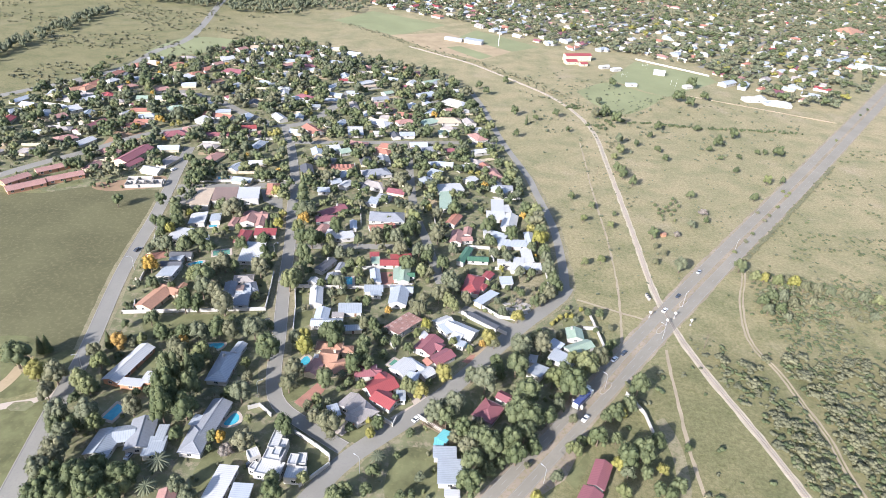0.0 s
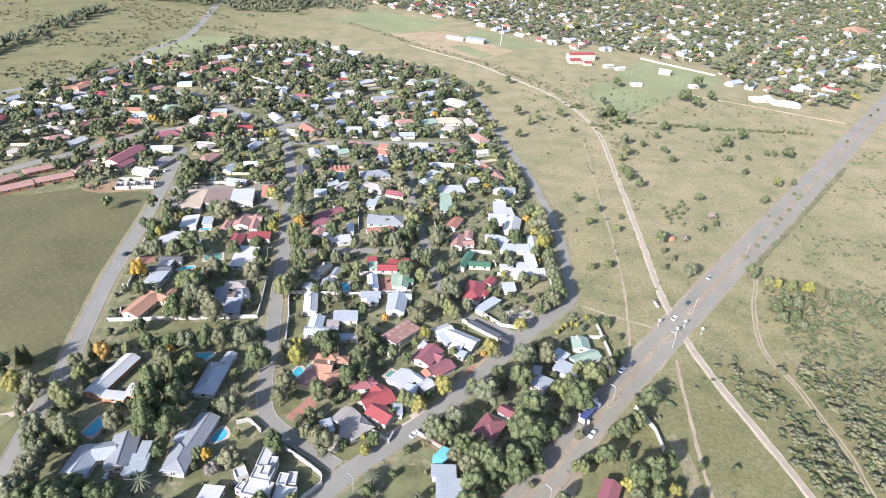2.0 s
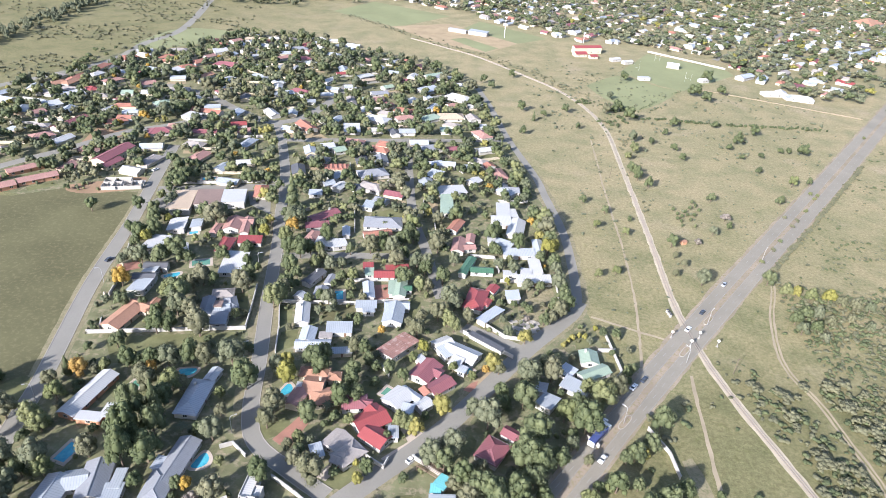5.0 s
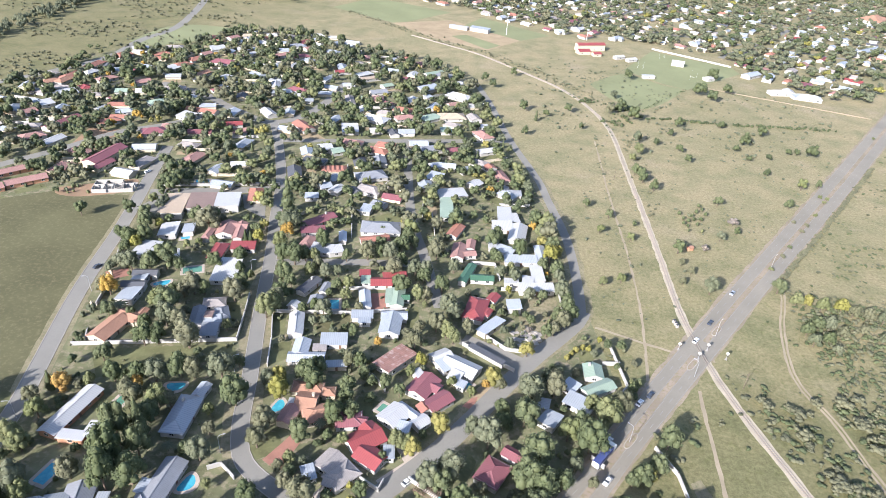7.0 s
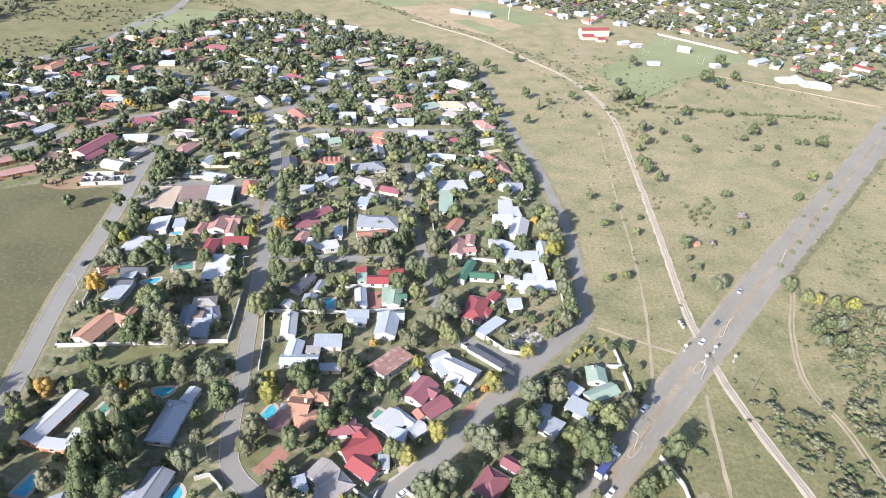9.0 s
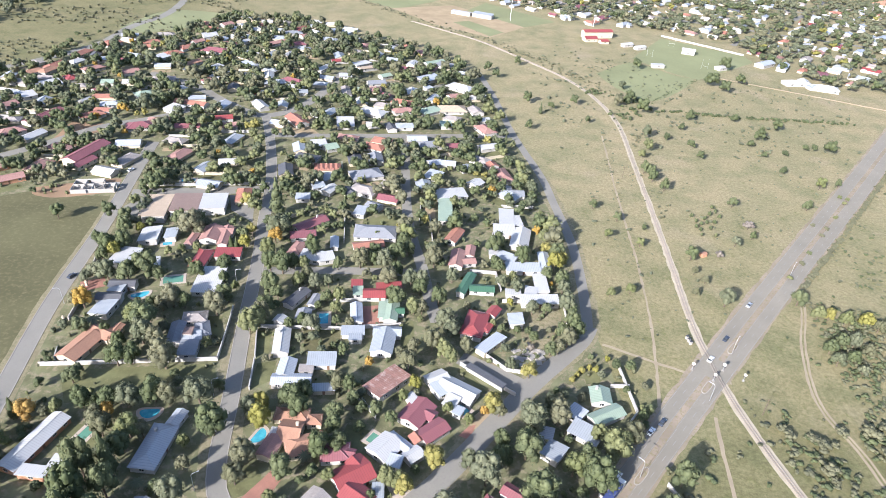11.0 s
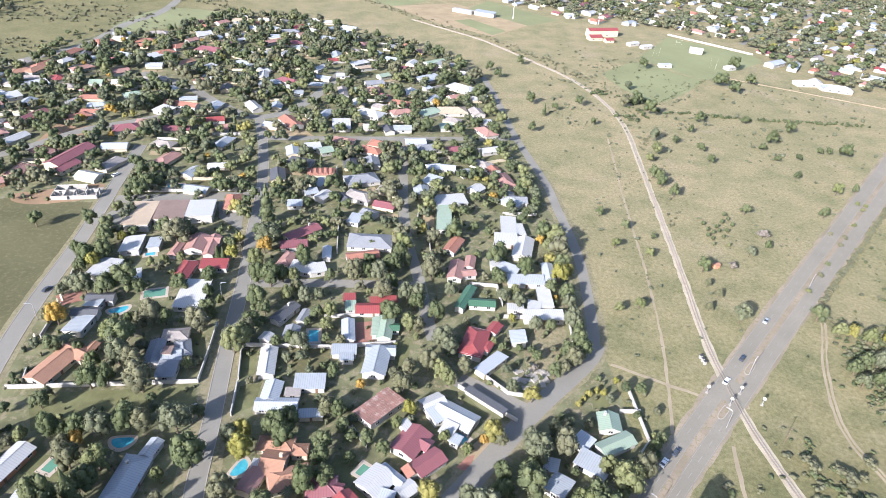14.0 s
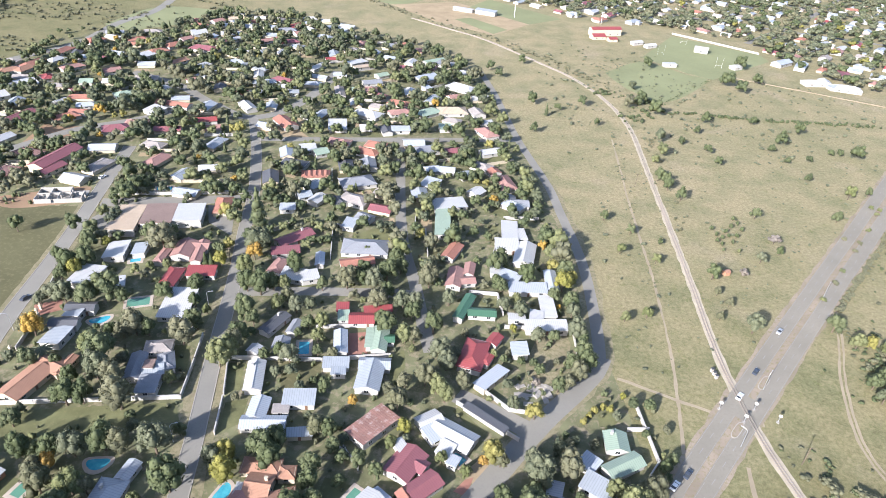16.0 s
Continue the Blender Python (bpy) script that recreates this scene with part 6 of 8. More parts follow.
garden_tree(252.0, 499.6, 6.1, 2.5, "broad", "round")
garden_tree(259.0, 500.9, 6.2, 2.5, "broad", "round")
garden_tree(232.1, 486.2, 5.9, 2.4, "broad", "round")
garden_tree(215.7, 480.6, 5.7, 2.3, "broad", "round")
garden_tree(181.4, 544.0, 10.0, 4.0, "broad", "round")
garden_tree(217.4, 548.4, 7.8, 3.1, "broad", "round")
garden_tree(226.2, 637.1, 15.0, 7.1, "broad", "round")
garden_tree(232.6, 621.2, 13.1, 5.3, "broad", "round")
garden_tree(256.0, 649.6, 12.4, 4.9, "broad", "round")
garden_tree(256.3, 695.5, 14.8, 5.9, "broad", "round")
garden_tree(166.7, 676.7, 12.3, 4.9, "broad", "round")
tree(123.7, 440.3, 9.8, 3.9, "broad", level="mid")
tree(126.5, 428.4, 9.6, 3.8, "broad", level="mid")
tree(131.0, 416.8, 9.3, 3.7, "broad", level="mid")
tree(127.0, 436.8, 8.8, 3.5, "broad", level="mid")
garden_tree(126.3, 462.8, 8.2, 3.3, "light", "round")
tree(-159.5, 331.3, 10.5, 4.2, "broad", level="mid")
tree(-194.5, 331.0, 10.3, 4.1, "broad", level="mid")
garden_tree(-170.7, 336.2, 10.0, 4.0, "broad", "round")
garden_tree(-155.6, 346.5, 9.2, 3.7, "grey", "round")
garden_tree(-156.1, 342.0, 8.3, 3.3, "grey", "round")
garden_tree(-106.1, 356.3, 10.4, 4.2, "lime", "round")
garden_tree(-103.6, 364.9, 8.2, 3.3, "broad", "round")
garden_tree(-88.5, 351.1, 23.2, 5.5, "broad", "tall")
garden_tree(-102.2, 374.0, 8.3, 3.3, "broad", "round")
garden_tree(-118.8, 376.4, 11.9, 4.8, "broad", "round")
garden_tree(-123.8, 377.4, 10.3, 4.1, "broad", "round")
garden_tree(-109.9, 379.9, 10.2, 4.1, "broad", "round")
garden_tree(-159.1, 365.8, 12.2, 4.9, "broad", "round")
garden_tree(-159.7, 375.9, 11.6, 4.6, "broad", "round")
tree(-165.9, 189.4, 15.0, 6.6, "broad")
tree(-162.5, 198.7, 10.2, 2.4, "broad", "tall")
tree(-160.3, 199.7, 10.2, 2.4, "broad", "tall")
tree(-155.0, 183.1, 10.9, 4.4, "lime")
tree(-146.4, 182.0, 12.8, 5.1, "olive")
tree(-145.3, 173.7, 9.8, 3.9, "olive")
tree(-137.5, 205.2, 10.0, 2.4, "broad", "tall")
tree(-140.0, 198.3, 8.8, 3.5, "olive")
tree(-134.3, 192.0, 10.0, 4.0, "light")
tree(-135.7, 180.1, 11.2, 4.5, "light")
tree(-131.4, 177.7, 9.7, 3.9, "light")
tree(-133.3, 205.2, 9.6, 3.8, "autumn")
tree(-125.4, 209.1, 6.6, 2.7, "light")
tree(-133.8, 161.8, 13.3, 5.3, "grey")
tree(-124.2, 162.9, 13.1, 5.3, "grey")
tree(-120.3, 160.1, 9.1, 3.7, "light")
tree(-126.9, 152.7, 11.6, 4.7, "grey")
tree(-132.9, 157.4, 9.3, 3.7, "broad")
tree(-127.0, 159.4, 9.2, 3.7, "broad")
tree(-124.6, 144.1, 13.9, 5.5, "olive")
tree(-126.6, 137.6, 12.5, 5.0, "grey")
tree(-120.5, 134.8, 12.3, 4.9, "broad")
tree(-113.2, 135.5, 14.5, 5.8, "broad")
tree(-109.3, 141.1, 11.0, 4.4, "broad")
tree(-101.5, 138.4, 10.8, 4.3, "broad")
tree(-106.5, 135.7, 10.8, 4.3, "broad")
tree(-97.9, 134.3, 8.3, 3.3, "light")
tree(-110.6, 168.8, 10.5, 4.2, "olive")
tree(-91.2, 146.1, 7.0, 4.4, "grey", "palm")
tree(-91.0, 135.9, 6.4, 4.0, "grey", "palm")
tree(-107.9, 131.7, 11.9, 4.8, "broad")
tree(-115.9, 129.9, 12.0, 4.8, "broad")
tree(-100.0, 129.8, 10.6, 4.2, "broad")
tree(-122.0, 128.2, 12.1, 4.9, "broad")
tree(-97.4, 139.4, 9.6, 3.8, "broad")
tree(-81.6, 137.0, 8.1, 3.3, "grey")
tree(-76.2, 132.6, 9.1, 3.6, "grey")
tree(-90.4, 158.6, 7.5, 3.0, "broad")
tree(-100.4, 174.4, 20.0, 5.8, "broad")
tree(-102.1, 183.7, 21.0, 5.2, "broad")
tree(-97.8, 165.8, 19.0, 5.2, "broad")
tree(-95.5, 186.2, 20.0, 4.2, "broad", "tall")
tree(-92.5, 178.0, 18.0, 4.6, "broad")
tree(-90.8, 168.7, 13.9, 5.6, "broad")
tree(-92.4, 201.5, 8.3, 3.3, "olive")
tree(-96.4, 193.9, 10.9, 4.4, "broad")
tree(-117.9, 212.3, 10.3, 4.1, "broad")
tree(-77.8, 199.3, 6.1, 2.5, "light")
tree(-74.7, 190.7, 6.6, 2.7, "olive")
tree(-73.6, 179.5, 11.5, 4.6, "grey")
tree(-85.3, 182.5, 5.0, 2.4, "grey", "palm")
tree(-56.5, 194.2, 11.8, 4.7, "olive")
tree(-57.0, 186.8, 10.3, 4.1, "olive")
tree(-55.6, 210.1, 10.9, 4.4, "lime")
tree(-44.7, 216.4, 11.0, 4.4, "broad")
tree(-43.3, 190.8, 11.5, 4.6, "broad")
tree(-37.7, 197.5, 5.0, 2.4, "grey", "palm")
tree(-44.7, 181.2, 6.3, 2.5, "light")
tree(-47.3, 177.8, 6.3, 2.5, "olive")
tree(-33.5, 200.3, 11.8, 4.7, "broad")
tree(-28.6, 190.8, 6.4, 2.6, "light")
tree(-28.0, 202.7, 9.2, 3.7, "broad")
tree(-37.3, 166.0, 13.1, 5.2, "olive")
tree(-43.8, 171.6, 7.4, 2.9, "olive")
tree(-53.4, 164.3, 10.8, 4.3, "broad")
tree(-55.5, 167.7, 7.2, 1.7, "broad", "tall")
tree(-21.9, 166.4, 5.4, 2.2, "lime")
tree(-23.5, 173.8, 3.7, 1.5, "lime", "low")
tree(-19.4, 171.2, 7.3, 2.9, "broad")
tree(-65.4, 156.5, 10.7, 4.3, "olive")
tree(-70.7, 153.6, 5.7, 3.4, "dry")
tree(-67.6, 169.2, 5.0, 2.0, "light")
tree(-74.7, 159.5, 6.1, 2.4, "autumn")
tree(-77.6, 159.2, 6.1, 2.5, "broad")
tree(-51.6, 142.0, 8.0, 3.2, "broad")
tree(-41.6, 143.5, 6.8, 2.7, "light")
tree(-49.9, 136.1, 11.1, 4.4, "broad")
tree(-30.1, 138.3, 7.7, 3.1, "broad")
tree(-26.7, 139.8, 7.8, 3.1, "broad")
tree(-27.9, 136.3, 7.7, 3.1, "broad")
tree(-17.8, 155.5, 5.2, 3.2, "grey", "palm")
tree(-18.5, 149.1, 6.8, 2.7, "broad")
tree(-10.5, 191.0, 8.9, 3.6, "light")
tree(-7.1, 190.6, 7.6, 3.1, "light")
tree(-4.7, 188.4, 8.8, 3.5, "lime")
tree(-14.4, 185.1, 5.0, 2.0, "broad")
tree(4.1, 199.7, 10.4, 4.2, "lime")
tree(20.9, 194.3, 15.0, 6.1, "grey")
tree(26.0, 202.4, 10.5, 4.2, "broad")
tree(15.5, 200.4, 9.2, 3.7, "grey")
tree(8.7, 180.6, 13.5, 5.4, "grey")
tree(1.4, 176.2, 12.1, 4.8, "grey")
tree(5.8, 174.4, 10.9, 4.4, "broad")
tree(26.4, 209.0, 8.7, 3.5, "broad")
tree(34.2, 205.8, 14.6, 5.8, "broad")
tree(46.6, 221.9, 12.6, 5.0, "olive")
tree(37.5, 218.0, 13.8, 5.5, "grey")
tree(37.5, 188.9, 15.0, 6.1, "broad")
tree(33.5, 179.3, 14.7, 5.9, "broad")
tree(37.7, 176.1, 13.5, 5.4, "broad")
tree(56.4, 195.8, 15.0, 6.8, "broad")
tree(49.2, 200.5, 11.9, 4.8, "light")
tree(53.9, 201.8, 13.3, 5.3, "broad")
tree(64.2, 208.8, 15.0, 6.0, "light")
tree(70.3, 214.9, 12.6, 5.0, "olive")
tree(50.2, 186.9, 7.7, 3.1, "grey")
tree(44.7, 178.9, 10.0, 4.0, "broad")
tree(35.2, 169.5, 12.0, 4.8, "broad")
tree(29.5, 163.7, 14.1, 5.6, "broad")
tree(22.3, 161.7, 14.0, 5.6, "broad")
tree(17.3, 164.5, 12.9, 5.2, "broad")
tree(16.3, 154.8, 11.4, 4.6, "broad")
tree(31.4, 158.7, 11.6, 4.7, "broad")
tree(38.1, 163.7, 8.3, 3.3, "broad")
tree(14.3, 160.3, 10.5, 4.2, "olive")
tree(12.2, 169.4, 10.7, 4.3, "broad")
tree(9.3, 167.0, 7.2, 2.9, "olive")
tree(14.3, 144.6, 12.2, 4.9, "broad")
tree(21.4, 152.7, 6.9, 2.8, "broad")
tree(55.2, 180.9, 5.7, 2.3, "olive")
tree(62.8, 170.6, 9.9, 4.0, "broad")
tree(71.8, 184.3, 10.3, 4.1, "broad")
tree(68.4, 182.6, 7.7, 3.1, "broad")
tree(74.7, 185.4, 6.5, 2.6, "lime")
tree(56.9, 170.3, 5.6, 2.2, "broad")
tree(60.1, 170.4, 5.0, 2.0, "light")
tree(54.1, 164.5, 7.3, 2.9, "light")
tree(84.7, 200.3, 12.3, 4.9, "broad")
tree(77.8, 164.3, 13.5, 5.4, "broad")
tree(71.9, 161.6, 12.1, 4.9, "broad")
tree(84.2, 169.8, 10.1, 4.0, "broad")
tree(68.6, 159.6, 7.3, 2.9, "lime")
tree(84.1, 158.8, 6.2, 2.5, "lime")
tree(71.2, 155.8, 7.2, 2.9, "grey")
tree(77.9, 156.4, 7.3, 2.9, "broad")
tree(67.5, 147.1, 8.2, 3.3, "light")
tree(80.7, 149.9, 7.2, 2.9, "broad")
tree(87.3, 151.3, 8.5, 3.4, "broad")
tree(84.3, 147.7, 7.2, 2.9, "broad")
tree(70.2, 172.0, 6.3, 2.5, "broad")
tree(63.9, 175.2, 5.1, 2.0, "broad")
tree(51.8, 166.0, 6.1, 2.4, "light")
tree(78.3, 189.1, 9.2, 3.7, "broad")
tree(37.2, 143.1, 6.8, 2.7, "lime")
tree(97.0, 171.0, 4.6, 1.8, "broad")
tree(45.4, 152.1, 7.0, 2.8, "grey")
tree(170.9, 296.6, 8.5, 3.4, "light")
tree(176.2, 297.0, 7.6, 3.0, "lime")
tree(182.2, 294.1, 8.6, 3.4, "light")
tree(191.3, 294.1, 8.7, 3.5, "lime")
tree(195.4, 291.0, 7.7, 3.1, "olive")
tree(201.4, 289.1, 7.7, 3.1, "olive")
tree(207.4, 286.6, 7.8, 3.1, "grey")
tree(215.2, 285.4, 7.8, 3.1, "olive")
tree(223.0, 283.2, 7.9, 3.2, "grey")
tree(230.1, 281.9, 7.9, 3.2, "light")
tree(166.1, 273.7, 8.1, 3.2, "broad")
tree(172.7, 278.5, 8.2, 3.3, "broad")
tree(178.9, 279.3, 8.3, 3.3, "grey")
tree(166.0, 266.3, 7.9, 3.2, "grey")
tree(173.3, 268.4, 7.2, 2.9, "broad")
tree(182.0, 273.8, 7.3, 2.9, "olive")
tree(173.7, 261.5, 6.2, 2.5, "grey")
tree(193.8, 277.5, 6.6, 2.6, "olive")
tree(199.7, 271.7, 6.5, 2.6, "grey")
tree(210.8, 269.5, 6.6, 2.6, "olive")
tree(219.5, 266.7, 6.7, 2.7, "grey")

# ---- tall trees of the middle gardens ----
garden_tree(-28.9, 392.0, 10.5, 4.4, "olive", "round")
garden_tree(-18.6, 401.0, 9.5, 4.0, "light", "round")
garden_tree(-31.4, 418.0, 11.0, 4.6, "broad", "round")
garden_tree(-22.2, 430.0, 9.8, 4.1, "grey", "round")
garden_tree(-35.2, 446.0, 10.0, 4.3, "broad", "round")
garden_tree(-13.0, 356.0, 9.0, 3.8, "broad", "round")
garden_tree(-25.4, 372.0, 10.8, 4.5, "olive", "round")
tree(-95.3, 288.6, 7.1, 3.1, "broad", level="near")
tree(-89.1, 275.2, 5.6, 2.4, "grey", level="near")
tree(-101.4, 303.2, 5.4, 2.3, "broad", level="near")
garden_tree(-101.0, 352.2, 10.6, 4.6, "light", "round")
garden_tree(-95.8, 330.1, 7.1, 3.1, "lime", "round")
tree(-101.5, 329.2, 5.0, 2.2, "broad", level="near")
garden_tree(43.7, 406.3, 11.6, 5.0, "light", "round")
garden_tree(33.9, 382.4, 8.6, 3.7, "broad", "round")
garden_tree(52.3, 360.4, 9.0, 3.9, "light", "round")
garden_tree(53.0, 343.0, 11.4, 5.0, "light", "round")
tree(58.3, 326.0, 8.2, 3.6, "lime", level="near")
tree(57.0, 306.3, 7.8, 3.4, "broad", level="near")
garden_tree(47.6, 386.3, 7.9, 3.4, "broad", "round")
garden_tree(30.6, 451.7, 10.0, 4.4, "broad", "round")
garden_tree(37.7, 433.6, 8.8, 3.8, "grey", "round")
garden_tree(42.9, 425.4, 10.4, 4.5, "light", "round")
garden_tree(26.5, 489.0, 10.8, 4.7, "broad", "round")
garden_tree(22.6, 525.5, 10.5, 4.6, "light", "round")
garden_tree(16.8, 562.4, 11.2, 4.9, "broad", "round")
garden_tree(13.2, 606.7, 12.1, 5.3, "olive", "round")
tree(57.2, 268.7, 7.7, 3.3, "broad", level="near")
tree(58.8, 286.2, 6.8, 3.0, "broad", level="near")
garden_tree(-88.6, 338.2, 9.0, 4.1, "broad", "round")
garden_tree(-21.8, 345.9, 7.6, 3.4, "lime", "round")
garden_tree(-53.2, 352.3, 7.1, 3.2, "olive", "round")
garden_tree(-30.3, 356.0, 7.8, 3.5, "grey", "round")
garden_tree(-39.4, 357.5, 8.5, 3.9, "broad", "round")
garden_tree(-10.6, 368.3, 7.3, 3.3, "grey", "round")
garden_tree(-39.9, 381.5, 8.3, 3.8, "olive", "round")
garden_tree(-95.5, 385.7, 6.5, 3.0, "light", "round")
garden_tree(-18.4, 386.6, 6.3, 2.9, "grey", "round")
garden_tree(-32.8, 387.5, 11.9, 5.4, "olive", "round")
garden_tree(-61.0, 393.2, 6.5, 2.9, "light", "round")
garden_tree(-6.3, 395.6, 8.6, 3.9, "light", "round")
garden_tree(-99.8, 411.1, 6.9, 3.1, "olive", "round")
garden_tree(-36.0, 412.6, 10.5, 4.8, "light", "round")
garden_tree(-22.7, 415.0, 7.5, 3.4, "broad", "round")
garden_tree(-58.6, 416.3, 6.8, 3.1, "light", "round")
garden_tree(-77.4, 416.8, 6.1, 2.8, "broad", "round")
garden_tree(-119.8, 421.2, 10.4, 4.7, "grey", "round")
garden_tree(-67.4, 426.9, 10.9, 5.0, "broad", "round")
garden_tree(-30.1, 436.6, 9.5, 4.3, "grey", "round")
garden_tree(-57.3, 440.1, 7.2, 3.3, "broad", "round")
garden_tree(-190.3, 447.7, 10.7, 4.9, "grey", "round")
garden_tree(-118.4, 452.8, 6.8, 3.1, "broad", "round")
garden_tree(-175.2, 455.7, 10.7, 4.9, "broad", "round")
garden_tree(-133.5, 459.4, 9.6, 4.3, "lime", "round")
garden_tree(-85.3, 467.3, 9.4, 4.3, "broad", "round")
garden_tree(-62.1, 469.1, 7.7, 3.5, "broad", "round")
garden_tree(-229.3, 472.2, 8.7, 4.0, "autumn", "round")
garden_tree(-215.6, 478.5, 14.5, 6.6, "grey", "round")
garden_tree(-92.0, 480.3, 8.8, 4.0, "broad", "round")
garden_tree(2.8, 480.4, 11.2, 5.1, "broad", "round")
garden_tree(-18.7, 483.1, 13.1, 5.9, "broad", "round")
garden_tree(-98.7, 487.5, 9.0, 4.1, "grey", "round")
garden_tree(-45.5, 488.0, 8.0, 3.6, "broad", "round")
garden_tree(27.3, 489.5, 8.8, 4.0, "light", "round")
garden_tree(-27.7, 491.7, 7.1, 3.2, "broad", "round")
garden_tree(-68.2, 494.0, 8.1, 3.7, "light", "round")
garden_tree(-106.3, 494.7, 8.2, 3.7, "broad", "round")
garden_tree(-131.1, 497.2, 9.3, 4.2, "broad", "round")
garden_tree(-113.1, 497.7, 8.3, 3.8, "broad", "round")
garden_tree(12.6, 498.1, 9.0, 4.1, "broad", "round")
garden_tree(-158.3, 512.4, 12.7, 5.8, "broad", "round")
garden_tree(-79.9, 514.3, 11.3, 5.1, "broad", "round")
garden_tree(-211.4, 515.0, 12.2, 5.6, "broad", "round")
garden_tree(-243.3, 520.3, 11.6, 5.3, "broad", "round")
garden_tree(-184.5, 521.3, 15.2, 6.9, "olive", "round")
garden_tree(24.0, 523.0, 12.3, 5.6, "light", "round")
garden_tree(-31.7, 531.2, 7.7, 3.5, "broad", "round")
garden_tree(-16.1, 533.5, 7.7, 3.5, "autumn", "round")
garden_tree(-96.7, 535.4, 12.8, 5.8, "broad", "round")
garden_tree(-118.1, 543.6, 13.1, 6.0, "light", "round")
garden_tree(-209.2, 546.3, 15.0, 6.8, "olive", "round")
garden_tree(-46.4, 547.1, 12.9, 5.9, "broad", "round")
garden_tree(-25.2, 552.0, 6.0, 2.7, "lime", "round")
garden_tree(-187.3, 553.2, 13.9, 6.3, "olive", "round")
garden_tree(14.0, 554.4, 12.0, 5.5, "broad", "round")
garden_tree(-278.6, 561.1, 15.4, 7.0, "broad", "round")
garden_tree(-254.5, 575.2, 15.4, 7.0, "grey", "round")
garden_tree(-234.4, 580.5, 13.8, 6.3, "broad", "round")
garden_tree(-89.9, 581.7, 13.9, 6.3, "grey", "round")
garden_tree(-160.5, 583.9, 13.2, 6.0, "grey", "round")
garden_tree(-11.3, 590.6, 12.8, 5.8, "broad", "round")
garden_tree(-131.9, 591.2, 15.4, 7.0, "broad", "round")
garden_tree(8.4, 595.4, 12.9, 5.9, "olive", "round")
garden_tree(-171.6, 597.0, 11.3, 5.2, "olive", "round")
garden_tree(-198.4, 598.2, 9.2, 4.2, "lime", "round")
garden_tree(-54.6, 598.3, 15.4, 7.0, "olive", "round")
garden_tree(-156.8, 604.2, 15.4, 7.0, "olive", "round")
garden_tree(-183.1, 610.8, 11.7, 5.3, "broad", "round")
garden_tree(-34.7, 616.2, 10.1, 4.6, "olive", "round")
garden_tree(-127.8, 625.7, 14.0, 6.3, "broad", "round")
garden_tree(-79.7, 638.6, 15.4, 7.0, "broad", "round")
garden_tree(-48.5, 656.2, 13.2, 6.0, "broad", "round")

# ---- trees that fill the gardens ----
def inside(x, y, poly):
    hit = False
    for (xa, ya), (xb, yb) in zip(poly, poly[1:] + poly[:1]):
        if (ya > y) != (yb > y) and x < (xb - xa) * (y - ya) / (yb - ya) + xa:
            hit = not hit
    return hit


def free(x, y, r, trees=0.6, keep=0.55):
    for px_, py_, hx, hy, a in PLOTS:
        dx, dy = x - px_, y - py_
        if abs(dx) + abs(dy) < 60:
            u, v = dx * math.cos(a) + dy * math.sin(a), -dx * math.sin(a) + dy * math.cos(a)
            if abs(u) < hx + keep * r and abs(v) < hy + keep * r:
                return False
    for line, half in SURFACES:
        for q in line:
            if (q.x - x) ** 2 + (q.y - y) ** 2 < (half + 0.35 * r) ** 2 + 4:
                return False
    for tx, ty, tr in WOODS:
        if (tx - x) ** 2 + (ty - y) ** 2 < (trees * (tr + r)) ** 2:
            return False
    return True


SUBURB = [(-140, 125), (-45, 132), (15, 142), (60, 196), (92, 238), (74, 262), (62, 300), (62, 345), (55, 395), (38, 490), (20.0, 613.0), (-27.0, 685.0), (-90.0, 717.0), (-136.0, 752.0), (-178.0, 766.0), (-218.0, 767.0), (-248.0, 761.0), (-270.0, 710.0), (-285.0, 664.0), (-332.0, 655.0), (-340.0, 621.0), (-353.0, 593.0), (-353.0, 558.0), (-365, 470), (-300, 370), (-215, 350), (-176, 365), (-164, 310), (-146, 215)]


def fill(count, y0, y1, radii, mix, level, shape="round", trees=0.6, keep=0.55):
    made = tries = 0
    while made < count and tries < count * 30:
        tries += 1
        x, y, r = RNG.uniform(-370, 95), RNG.uniform(y0, y1), RNG.uniform(*radii)
        if inside(x, y, SUBURB) and free(x, y, r, trees, keep):
            GARDEN_TREES.setdefault((RNG.choice(mix), shape, level), []).append((x, y, r * RNG.uniform(1.9, 2.5) if shape != "tall" else r * 4.5, r))
            WOODS.append((x, y, r))
            made += 1


